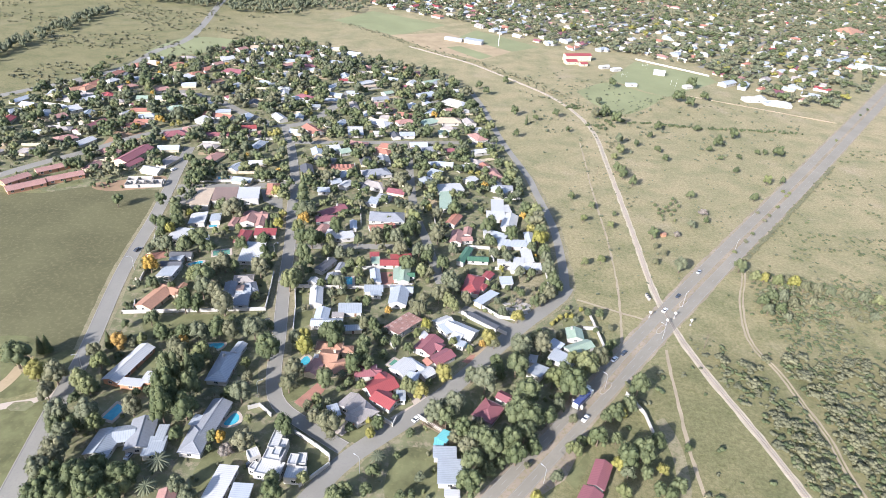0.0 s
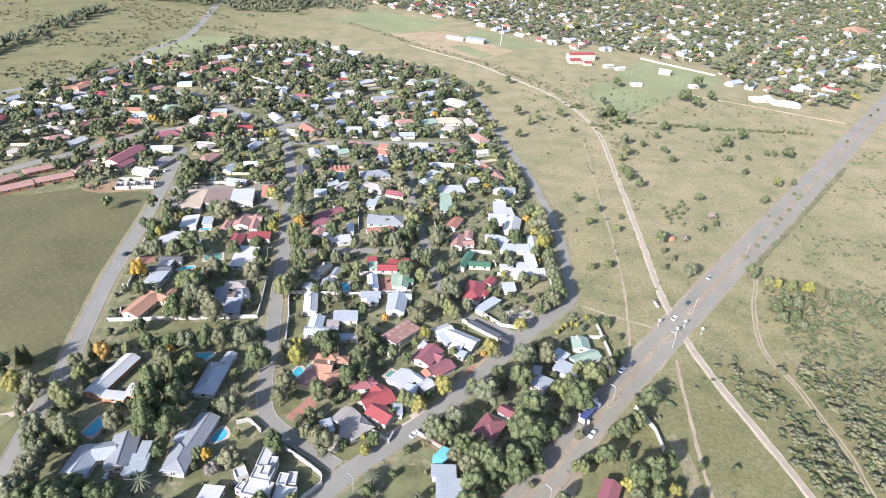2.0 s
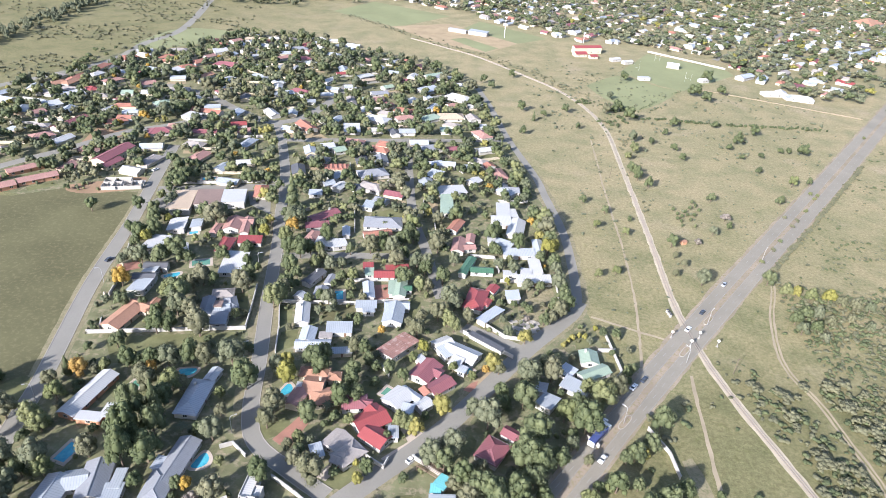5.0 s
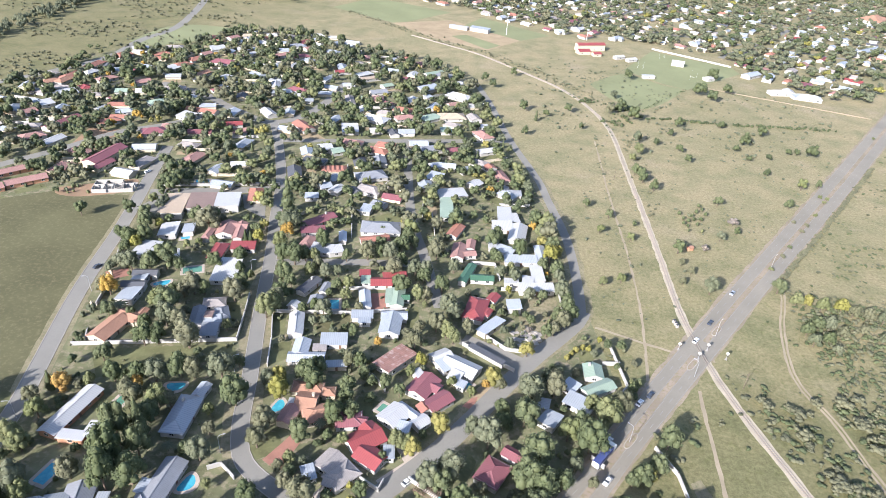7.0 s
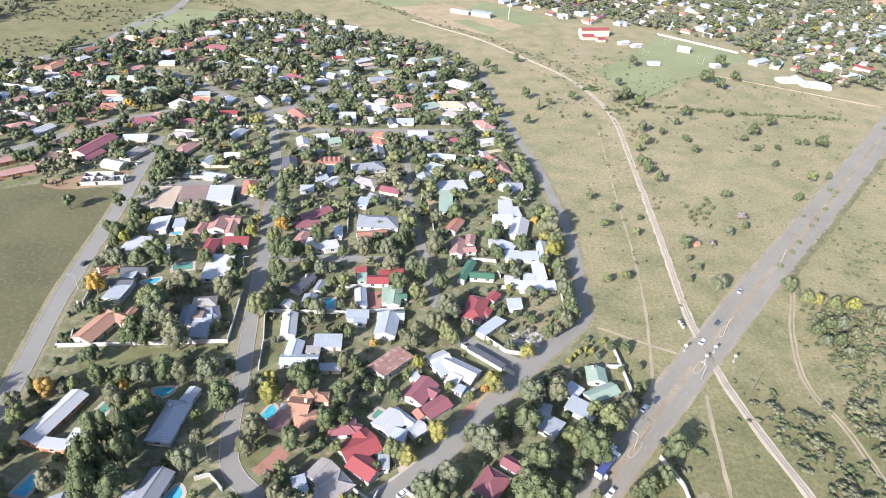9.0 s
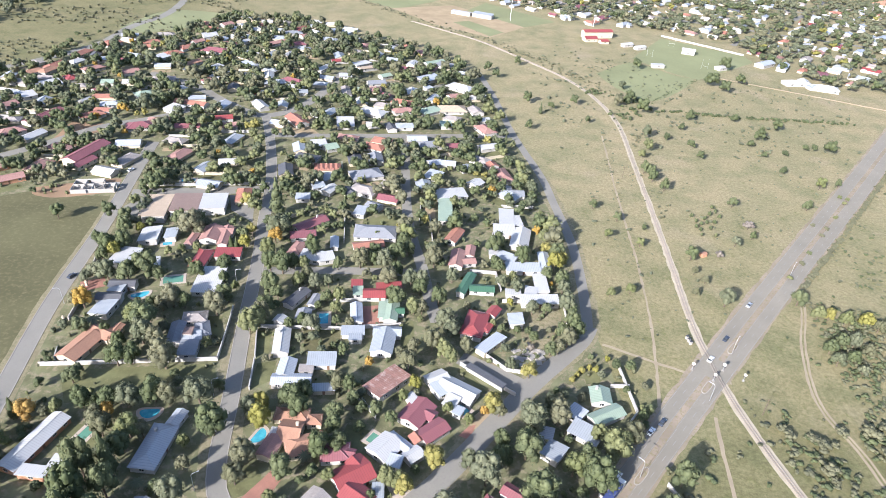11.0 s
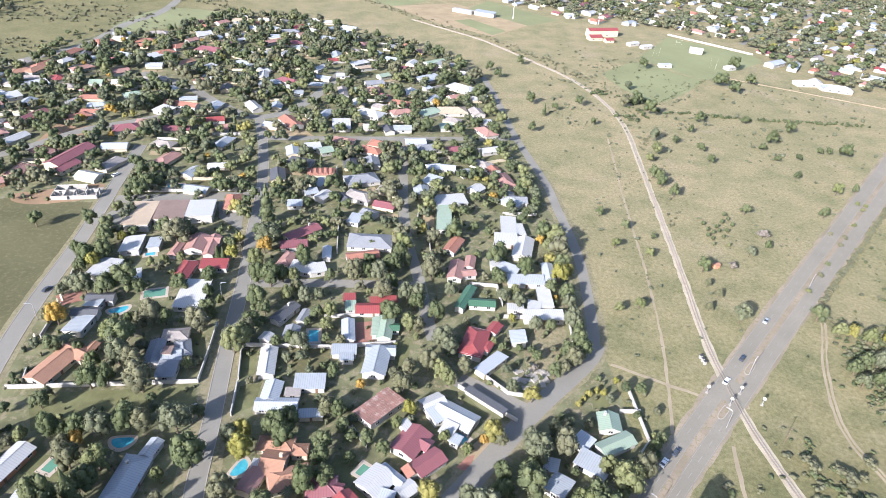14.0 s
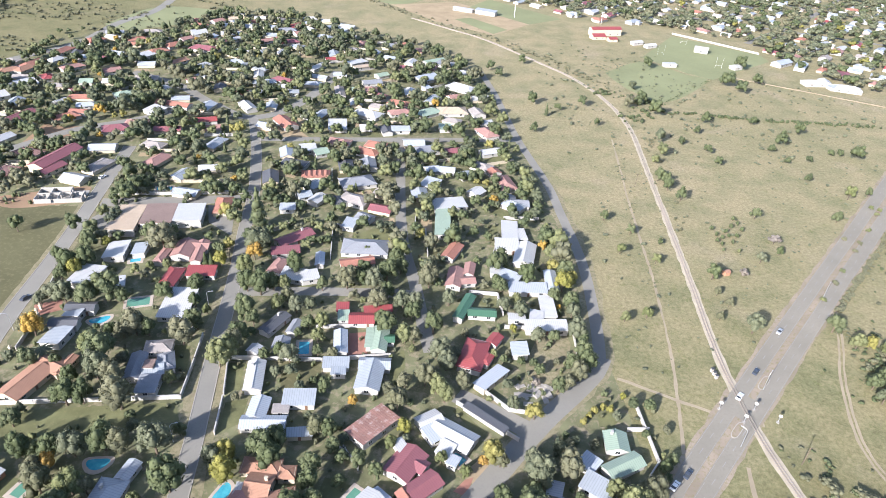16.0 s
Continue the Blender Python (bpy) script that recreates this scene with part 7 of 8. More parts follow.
# infill houses of the far suburb, too small to tell apart, joined into one
def joined_houses(name, places, turns, label):
    styles = (("white", "g"), ("silver", "h"), ("blue", "g"), ("silver", "g"), ("pink", "h"), ("red", "g"), ("brick", "h"), ("taupe", "h"), ("maroon", "g"), ("dark", "g"))
    all_bm, me = bmesh.new(), bpy.data.meshes.new(name)
    me.materials.append(CREAM)
    for c, k in styles:
        me.materials.append(ROOF[c])
    for x, y in places:
        i = RNG.choices(range(len(styles)), (3, 3, 2, 4, 1.5, 0.8, 2, 3, 1.2, 1.5))[0]
        k = styles[i][1]
        m = pose(x, y, 0, 0, 0, RNG.choice(turns) + RNG.uniform(-6, 6))
        L, W = RNG.uniform(10, 17), RNG.uniform(7, 9)
        for bm, slot in ((wall_bm(k, L, W, 2.3, PITCH[k]), 0), (roof_bm(k, L, W, 2.3, PITCH[k]), i + 1)):
            bmesh.ops.transform(bm, matrix=m, verts=bm.verts)
            for f in bm.faces:
                f.material_index = slot
            piece = bpy.data.meshes.new("piece")
            bm.to_mesh(piece)
            bm.free()
            all_bm.from_mesh(piece)
            bpy.data.meshes.remove(piece)
    all_bm.to_mesh(me)
    all_bm.free()
    return tagged(new(name, me), label, "houses", kind="stuff")


infill, tries = [], 0
while len(infill) < 105 and tries < 9000:
    tries += 1
    x, y = RNG.uniform(-370, 50), RNG.uniform(365, 790)
    if inside(x, y, SUBURB) and free(x, y, 7.0, 0.0, 0.9) and all((x - a) ** 2 + (y - b) ** 2 > 15 ** 2 for a, b in infill):
        infill.append((x, y))
joined_houses("suburb_houses", infill, [14, 104, -12, 78], "small far houses of the suburb with mixed roofs")
for x, y in infill:
    PLOTS.append((x, y, 7.0, 5.0, 0.2))

# lawns and pale walls between the far houses
far_plots = [q for q in PLOTS if q[1] > 330 and q[0] < 60 and q[2] > 5]
for px_, py_, hx, hy, a in far_plots:
    side = RNG.choice([-1, 1])
    u, v = Vector((math.cos(a), math.sin(a), 0)), Vector((-math.sin(a), math.cos(a), 0)) * side
    c = Vector((px_, py_, 0)) + v * (hy + 4.5)
    if free(c.x, c.y, 3.0, 0.0, 0.4) and inside(c.x, c.y, SUBURB):
        w, d = RNG.uniform(5, 8), RNG.uniform(2.5, 4)
        sheet("lawn", [tuple((c + u * sx * w + v * sy * d)[:2]) for sx, sy in ((-1, -1), (1, -1), (1, 1), (-1, 1))], RNG.choice([LAWN, LAWN, PASTURE, EARTH]), 0.03 + 0.0004 * RNG.randint(0, 60), "small back lawn or yard of a suburban plot", "lawn")
    p, q = c + v * 5 - u * 9, c + v * 5 + u * 9
    if RNG.random() < 0.75 and all(free(s.x, s.y, 0.6, 0.0, 0.2) for s in (p, c + v * 5, q)) and inside(p.x, p.y, SUBURB) and inside(q.x, q.y, SUBURB):
        garden_wall((p.x, p.y), (q.x, q.y), material=RNG.choice([PLASTER, CREAM, CREAM]), label="pale plastered boundary wall between plots")


# ---- scrub, woods and the far town ----
def scatter(name, kind, shape, level, spots, label, category):
    """One mesh of many plants that nobody could count: copies of a few crowns, set at x, y with a height and a radius."""
    shapes = [c for _, c in tree_shape(kind, shape, level)]
    data = []
    for me in shapes:
        co = np.empty(len(me.vertices) * 3)
        me.vertices.foreach_get("co", co)
        data.append((co.reshape(-1, 3), np.array([p.vertices[:] for p in me.polygons])))
    V, F, n = [], [], 0
    for x, y, h, r in spots:
        co, fa = RNG.choice(data)
        a = RNG.uniform(0, 6.28)
        c, s = math.cos(a), math.sin(a)
        rot = np.array([[c * r, s * r, 0], [-s * r, c * r, 0], [0, 0, h]])
        V.append(co @ rot + np.array([x, y, -0.12 * h if shape == "low" else 0]))
        F.append(fa + n)
        n += len(co)
    V, F = np.concatenate(V), np.concatenate(F)
    me = bpy.data.meshes.new(name)
    me.vertices.add(len(V))
    me.vertices.foreach_set("co", V.ravel())
    me.loops.add(F.size)
    me.loops.foreach_set("vertex_index", F.ravel().astype(np.int32))
    me.polygons.add(len(F))
    me.polygons.foreach_set("loop_start", np.arange(0, F.size, 3, dtype=np.int32))
    me.update(calc_edges=True)
    me.materials.append(LEAF[kind])
    return tagged(new(name, me), label, category, kind="stuff")


fill(1000, 372, 780, (2.2, 4.9), ["broad", "broad", "broad", "grey", "grey", "olive", "light"], "mid", trees=0.42, keep=0.06)
fill(420, 372, 780, (0.8, 1.7), ["broad", "grey", "olive", "light"], "mid", "low", 0.45, 0.1)
fill(60, 395, 690, (1.1, 1.8), ["broad"], "mid", "tall")
fill(34, 395, 690, (2.2, 3.2), ["autumn", "lime", "lime"], "mid")
fill(90, 300, 400, (2.0, 3.8), ["broad", "broad", "grey", "olive", "light"], "mid", trees=0.5, keep=0.4)
fill(80, 130, 280, (1.5, 2.8), ["broad", "broad", "grey", "olive"], "near")
fill(520, 130, 400, (0.7, 1.6), ["broad", "light", "olive", "grey"], "mid", "low", 0.45, 0.2)
garden_tree(343.2, 549.6, 3.0, 1.7, "light", "round")
garden_tree(410.7, 636.0, 2.9, 1.8, "broad", "round")
garden_tree(430.7, 659.0, 2.9, 1.8, "broad", "round")
for (kind, shape, level), spots in GARDEN_TREES.items():
    scatter(f"garden_{NAMES[shape]}s_{kind}_{level}", kind, shape, level, spots, f"{TREE_WORDS[kind]}s filling the gardens between houses", "shrubs" if shape == "low" else "trees")


def beside(x, y):
    """How far east of the main road's middle a place lies."""
    return (x - A[0]) * 0.7836 - (y - A[1]) * 0.6217


def bush_spots(count, rule):
    out, tries = [], 0
    while len(out) < count and tries < count * 60:
        tries += 1
        got = rule()
        if got:
            out.append(got)
    return out


def east_bush():
    y = 120 + 420 * RNG.random() ** 1.25
    x = RNG.uniform(60, 200 + (y - 150) * 0.75)
    s = beside(x, y)
    if s < 11:
        return None
    patch = noise.noise(Vector((x * 0.03, y * 0.03, 1.0))) + 0.5 * noise.noise(Vector((x * 0.09, y * 0.09, 4.0)))
    track = 157 - 7 * math.exp(-((y - 245) / 25) ** 2) + max(0, y - 270) * 0.33
    rail_x = 130.6 - (y - 173) * 0.23
    if abs(x - track) < 2.5:
        return None
    if x > track:
        thick = y < 235 or (y < 308 and x > 164)
        want = 1.0 if thick else 0.5
        level = -0.6 if y < 225 else -0.35 if thick else 0.08
    elif x > rail_x + 4:
        want, level = 0.75, -0.05
    else:
        want, level = 0.06, 0.2
    if patch < level and RNG.random() > 0.06 or RNG.random() > want or (y > 330 and patch < 0.02):
        return None
    r = RNG.uniform(1.0, 3.0) if y < 230 else RNG.uniform(0.8, 2.2)
    return x, y, r * RNG.uniform(0.5, 0.9), r


def thicket_bush():
    x, y = RNG.uniform(168, 262), RNG.uniform(255, 300)
    if RNG.random() > 0.25 + 0.75 * (y - 255) / 45 or noise.noise(Vector((x * 0.06, y * 0.06, 9.0))) < -0.22:
        return None
    r = RNG.uniform(1.2, 2.5)
    return x, y, r * RNG.uniform(0.9, 1.3), r


scatter("bushveld", "broad", "low", "far", bush_spots(1900, east_bush), "dense dark green thorn bushes of the veld", "bushes")
scatter("bushveld_olive", "olive", "low", "far", bush_spots(1500, east_bush), "brownish olive thorn bushes of the veld", "bushes")
scatter("thicket", "broad", "low", "far", bush_spots(190, thicket_bush), "dark green thicket of bushes beside the sand track", "bushes")
scatter("thicket_olive", "olive", "low", "far", bush_spots(190, thicket_bush), "brownish olive thicket of bushes beside the sand track", "bushes")


def big_bush():
    got = east_bush()
    if not got or got[0] < 128 or got[1] > 235:
        return None
    r = RNG.uniform(1.8, 3.2)
    return got[0], got[1], r * 1.3, r


scatter("thorn_trees", "olive", "round", "mid", bush_spots(230, big_bush), "spreading olive-green thorn trees in the bush", "trees")


def veld_bush():
    y = RNG.uniform(245, 740)
    x = RNG.uniform(66, 330)
    if beside(x, y) > -12 or (x < 75 and y < 420) or (x > 185 and 650 < y < 760):
        return None
    patch = noise.noise(Vector((x * 0.02, y * 0.02, 7.0)))
    if patch < 0.1 and RNG.random() > 0.25:
        return None
    r = RNG.uniform(0.35, 1.1) * (1.5 if y > 480 else 1.0) * (1.9 if RNG.random() < 0.22 else 1.0)
    return x, y, r * 1.1, r


scatter("veld_shrubs", "grey", "low", "far", bush_spots(680, veld_bush), "scattered low shrubs in dry grass", "bushes")


def along(points, count, spread, radii, lift=1.2):
    line, out = smooth_line(points, 6.0), []
    for _ in range(count):
        n = RNG.randrange(len(line) - 1)
        q = line[n].lerp(line[n + 1], RNG.random())
        r = RNG.uniform(*radii)
        out.append((q.x + RNG.gauss(0, spread), q.y + RNG.gauss(0, spread), r * lift, r))
    return out


scatter("rail_shrubs", "olive", "low", "far", along([(-150, 905), (-60, 815), (20, 745), (70, 690), (100, 645), (125, 600)], 230, 5, (0.8, 2.2)) + along([(128, 560), (132, 500), (128, 430), (123, 380)], 60, 3, (0.8, 1.8))
        + along([(100, 420), (104, 460), (98, 380), (96, 330)], 40, 2, (0.5, 1.0)), "line of low bushes along the railway", "bushes")
scatter("field_hedge", "broad", "low", "far", along([(160.2, 561.4), (188.8, 563.1), (213.6, 560.1), (251.5, 561.8), (287.0, 563.1), (318.4, 565.3)], 130, 1.6, (0.9, 2.6)) + along([(164.1, 587.7), (190.1, 620.8), (220.0, 656.3)], 60, 0.8, (0.5, 0.9)) + along([(111.8, 599.9), (125.5, 591.8), (138.1, 580.3), (151.0, 572.8), (138.1, 556.5), (125.3, 538.0)], 80, 6, (1.0, 3.0), 1.4), "broken hedge of dark bushes across the veld", "bushes")
scatter("road_hedge", "olive", "low", "far", along([tuple(hw_point(k, hw_at(k)[0] + hw_at(k)[1] + 2.3)[:2]) for k in (350, 390, 430, 470, 510, 560)], 480, 0.7, (0.9, 1.7)), "low scrub along the road edge", "bushes")


def west_bush():
    x, y = RNG.uniform(-620, -260), RNG.uniform(480, 1000)
    if inside(x, y, SUBURB) or x > -300 and y < 640:
        return None
    patch = noise.noise(Vector((x * 0.012, y * 0.012, 3.0))) + 0.4 * noise.noise(Vector((x * 0.05, y * 0.05, 9.0)))
    if patch < 0.02:
        return None
    r = RNG.uniform(0.7, 2.7)
    return x, y, r * 1.2, r


scatter("west_shrubs", "olive", "low", "far", bush_spots(1500, west_bush), "patches of low bush in the western grassland", "bushes")
scatter("west_trees", "broad", "round", "far", along([(-350, 640), (-345, 560), (-390, 470), (-420, 430)], 26, 9, (2.0, 3.6), 1.7), "scattered trees at the suburb edge", "trees")
woods = along([(-462, 560), (-463, 638), (-467, 734), (-472, 869)], 190, 6, (2.4, 3.6), 3.2)
woods += [(RNG.uniform(-540, -352), RNG.uniform(950, 1120), 11, 3.2) for _ in range(330)] + [(RNG.uniform(-340, -225), RNG.uniform(930 + 0, 1090), 11, 3.2) for _ in range(230)] + [(RNG.uniform(-225, -150), RNG.uniform(985, 1130), 10, 3.4) for _ in range(80)]
scatter("gum_plantation", "grey", "round", "far", woods, "dense plantation of tall grey-green gum trees", "trees")

TOWN = [(-175, 1150), (-120, 1040), (-11, 985), (71, 905), (125, 850), (211, 850), (301, 790), (318, 690), (378, 635), (470, 735), (1100, 1530), (1000, 1640), (600, 1500), (90, 1300)]
town_streets = [[(120, 880), (330, 1180), (420, 1420)], [(300, 800), (520, 1080), (700, 1420)], [(0, 1010), (300, 900), (500, 830)], [(60, 1180), (400, 1050), (640, 960)]]
for pts in town_streets:
    road("street_town", pts, 7.0, ASPHALT, 0.05, "street of the far town")
plots = []
u, v = Vector((0.62, 0.785, 0)), Vector((0.785, -0.62, 0))
for i in range(-2, 46):
    for j in range(-34, 12):
        q = Vector((130, 830, 0)) + u * (i * 30 + RNG.uniform(-7, 7)) + v * (j * 26 + RNG.uniform(-6, 6))
        if inside(q.x, q.y, TOWN) and free(q.x, q.y, 5, 0.2, 0.3):
            plots.append((q.x, q.y))
RNG.shuffle(plots)
plots.sort(key=lambda q: (q[1] + q[0] * 0.3) > 1250)
patterns = []
for c in ("white", "silver", "blue", "silver", "white", "pink", "red", "brick", "silver", "maroon", "taupe", "taupe", "blue"):
    x, y = plots[len(patterns)]
    k = RNG.choice("ghg")
    L, W, turn = RNG.uniform(13, 19), RNG.uniform(8, 10.5), 51 + RNG.choice([0, 90])
    patterns.append(house(c, (x, y, L, W, turn, 3.0, k), (x + 3, y + 5, 8, 6, turn + 90, 2.8, k), fine=False))
for x, y in plots[len(patterns):110]:
    copy_thing(RNG.choice(patterns), pose(x, y, 0, 0, 0, RNG.choice([0, 90, 180, 270]) + RNG.uniform(-6, 6)))
joined_houses("town_houses", plots[110:430], [51, 141], "far single-storey houses with white, grey and red roofs")
# weighted to the paler grey leaves, so far crowns carry haze in their colour
spots = {"broad": [], "grey": [], "olive": [], "lime": []}
for _ in range(6800):
    x, y = RNG.uniform(-180, 1000), RNG.uniform(640, 1560)
    if inside(x, y, TOWN):
        if min((x - a) ** 2 + (y - b) ** 2 for a, b in plots[:430]) < 40 and RNG.random() < 0.7:
            continue
        r = RNG.uniform(3.2, 6.4)
        spots[RNG.choices(list(spots), (3, 6, 3, 0.25))[0]].append((x, y, r * RNG.uniform(1.5, 1.9), r))
for k, s in spots.items():
    scatter("town_trees_" + k, k, "round", "far", s, f"{TREE_WORDS[k]}s between the far houses", "trees")

# larger buildings of the far town
house("red", (146, 790, 34, 9, 18, 7.0, "g"), (136, 772, 14, 10, 18, 3.5, "g"), (150, 766, 9, 7, 18, 3.0, "g"), walls="cream", label="two-storey school with red roofs and cream walls", category="school", fine=False)
house("white", (174, 760, 12, 6, 30, 3.0, "g"), (186, 752, 12, 6, 30, 3.0, "g"), label="low white school sheds", fine=False)
house("white", (236, 748, 13, 7, -20, 4.5, "g"), label="white clubhouse on the school field", category="clubhouse", fine=False)
house("silver", (20, 843, 24, 8, -22, 4.5, "m"), label="grey-roofed grandstand beside the sports field", category="grandstand", fine=False)
house("white", (-6, 851, 24, 6, -22, 3.5, "f"), label="low white pavilion beside the sports field", category="pavilion", fine=False)
house("white", (254, 697, 10, 7, 30, 3.0, "h"), fine=False)
house("white", (190, 688, 12, 5, 10, 3.0, "f"), fine=False)
house("white", (312, 664, 20, 10, 10, 3.0, "h"), (336, 653, 22, 11, -15, 3.2, "h"), (323, 668, 12, 9, 80, 3.0, "g"), (326, 655, 10, 8, 10, 2.9, "h", "silver"), label="large white-roofed building with several wings", fine=False)
house("blue", (306, 722, 22, 10, 40, 3.5, "g"), (322, 716, 24, 9, 60, 3.5, "g"), fine=False)
house("silver", (512, 880, 50, 12, 42, 5.0, "g"), (540, 850, 40, 12, -30, 5.0, "g"), (555, 838, 26, 14, 50, 5.0, "g"), label="large grey-roofed hall with wings", category="hall", fine=False)
house("orange", (640, 1110, 46, 36, 40, 6.0, "h"), label="large hall with a terracotta roof", category="hall", fine=False)
garden_wall((224, 816), (262, 786), (297, 757), label="long white wall along the school field")
garden_wall((239, 668), (300, 640), (372, 606), height=0.5, material=VERGE, label="low sandy boundary wall along the veld")

# ---- railway, road furniture, vehicles ----
line = smooth_line(rail_pts, 4.0)
rails = tagged(new("railway_track"), "single rusty railway track on ballast", "railway")
for s in (-0.55, 0.55):
    part("rail", ribbon_bm(line, s - 0.07, s + 0.07, 0.34), STEEL, rails)
bm = bmesh.new()
verts, faces = [], []
for i in range(len(line) - 1):
    d = line[i + 1] - line[i]
    n = max(1, round(d.length / 1.0))
    d2 = d.normalized()
    s = Vector((d2.y, -d2.x, 0))
    for k in range(n):
        q = line[i] + d * (k / n)
        if q.y > 420 or abs((q - Vector((*A, 0))).dot(HW_SIDE) + 2.6) < 8.5:
            continue
        j = len(verts)
        for h in (0.04, 0.2):
            verts += [q + s * a + d2 * b + Vector((0, 0, h)) for a, b in ((-1.1, -0.14), (1.1, -0.14), (1.1, 0.14), (-1.1, 0.14))]
        faces += [(j + 4, j + 5, j + 6, j + 7), (j, j + 1, j + 5, j + 4), (j + 1, j + 2, j + 6, j + 5), (j + 2, j + 3, j + 7, j + 6), (j + 3, j, j + 4, j + 7)]
me = bpy.data.meshes.new("sleeper_bed")
me.from_pydata(verts, [], faces)
me.materials.append(TIMBER)
tagged(part("sleeper_bed", me, None, rails), kind="stuff")

bm = bmesh.new()


def paint(k, off, length, half):
    v = [hw_point(k + b, off + a) + Vector((0, 0, 0.086)) for a, b in ((-half, 0), (half, 0), (half, length), (-half, length))]
    bm.faces.new([bm.verts.new(p) for p in v])


for k in range(60, 650, 9):
    c, h = hw_at(k)
    for off in (c - h / 2 - 0.6, c + h / 2 + 0.6):
        paint(k, off, 3, 0.1)
    for off in (c - h + 0.35, c - 1.5, c + 1.5, c + h - 0.35):
        paint(k, off, 8.2, 0.06)
tagged(new("road_marking", mesh_from("road_marking", bm, LINE)), "worn white lane lines on the main road", "road marking", kind="structure")


def street_lamp(x, y, turn):
    ob = tagged(new("street_lamp"), "tall galvanised street lamp with a curved arm", "street lamp", "street lamps")
    ob.matrix_basis = pose(x, y, 0, 0, 0, turn)
    bm = bmesh.new()
    tube(bm, (0, 0, 0), (0, 0, 7.4), 0.11, 0.08, 8)
    part("pole", bm, GALV, ob)
    bm = bmesh.new()
    for p, q in (((0, 0, 7.35), (0.35, 0, 8.0)), ((0.35, 0, 8.0), (1.0, 0, 8.25)), ((1.0, 0, 8.25), (1.9, 0, 8.3))):
        tube(bm, p, q, 0.07, 0.06, 6)
    part("arm", bm, GALV, ob)
    bm = bmesh.new()
    box(bm, 1.7, -0.16, 8.2, 2.5, 0.16, 8.38)
    part("lamp_head", bm, GALV, ob)


def crossing_sign(x, y):
    ob = tagged(new("crossing_sign"), "white level-crossing warning board on a post", "road sign", "level-crossing signs")
    ob.matrix_basis = pose(x, y, 0, 0, 0, -30)
    bm = bmesh.new()
    tube(bm, (0, 0, 0), (0, 0, 3.6), 0.09, 0.09, 8)
    part("post", bm, GALV, ob)
    bm = bmesh.new()
    n = 20
    for z in (0,):
        c = [[bm.verts.new((0.62 * math.cos(k * 2 * math.pi / n), yy, 3.3 + 0.62 * math.sin(k * 2 * math.pi / n))) for k in range(n)] for yy in (-0.12, -0.06)]
        bm.faces.new(c[0])
        bm.faces.new(c[1][::-1])
        for k in range(n):
            bm.faces.new((c[0][k], c[1][k], c[1][(k + 1) % n], c[0][(k + 1) % n]))
    part("board", bm, SIGNWHITE, ob)
    bm = bmesh.new()
    for sx in (-0.45, 0.45):
        tube(bm, (sx, -0.14, 2.2), (sx, -0.3, 2.2), 0.16, 0.18, 10)
    part("signal_lights", bm, DARKPAINT, ob)
    bm = bmesh.new()
    box(bm, -0.5, -0.5, 0, 0.5, 0.5, 0.35)
    part("footing", bm, KERB, ob)


def relay_box(x, y):
    ob = tagged(new("relay_cabinet"), "small white trackside cabinet with a dark roof", "cabinet", "trackside cabinets")
    ob.matrix_basis = pose(x, y, 0, 0, 0, 20)
    bm = bmesh.new()
    box(bm, -0.5, -0.45, 0, 0.5, 0.45, 1.6)
    part("body", bm, GREYWALL, ob)
    bm = bmesh.new()
    box(bm, -0.58, -0.53, 1.6, 0.58, 0.53, 1.74)
    part("lid", bm, DARKPAINT, ob)


CAR_PAINT = {"white": plain("white_car_paint", (0.75, 0.75, 0.75), 0.25, var=0.04, bump=0), "silver": plain("silver_car_paint", (0.45, 0.47, 0.5), 0.3, 0.5, var=0.05, bump=0),
             "dark": plain("dark_car_paint", (0.05, 0.06, 0.08), 0.25, var=0.05, bump=0), "red": plain("red_car_paint", (0.45, 0.03, 0.03), 0.25, var=0.05, bump=0)}
TYRE = plain("tyre_rubber", (0.03, 0.03, 0.03), 0.9, var=0.1)


def profile_bm(prof, half, inset=0.0):
    """A body from a side outline, with its upper edge drawn in a little."""
    bm = bmesh.new()
    top = max(z for _, z in prof)
    rows = [[bm.verts.new((x, s * (half - (inset if z > top - 0.15 else 0)), z)) for x, z in prof] for s in (-1, 1)]
    n = len(prof)
    bm.faces.new(rows[0])
    bm.faces.new(rows[1][::-1])
    for k in range(n):
        bm.faces.new((rows[0][k], rows[1][k], rows[1][(k + 1) % n], rows[0][(k + 1) % n]))
    bmesh.ops.recalc_face_normals(bm, faces=bm.faces)
    return bm


def wheel(parent, x, y, r=0.32, w=0.2):
    bm = bmesh.new()
    tube(bm, (x, y - w / 2, r), (x, y + w / 2, r), r, r, 12)
    t = part("wheel", bm, TYRE, parent)
    bm = bmesh.new()
    tube(bm, (x, y - w / 2 - 0.01, r), (x, y + w / 2 + 0.01, r), r * 0.55, r * 0.55, 10)
    part("rim", bm, GALV, t)


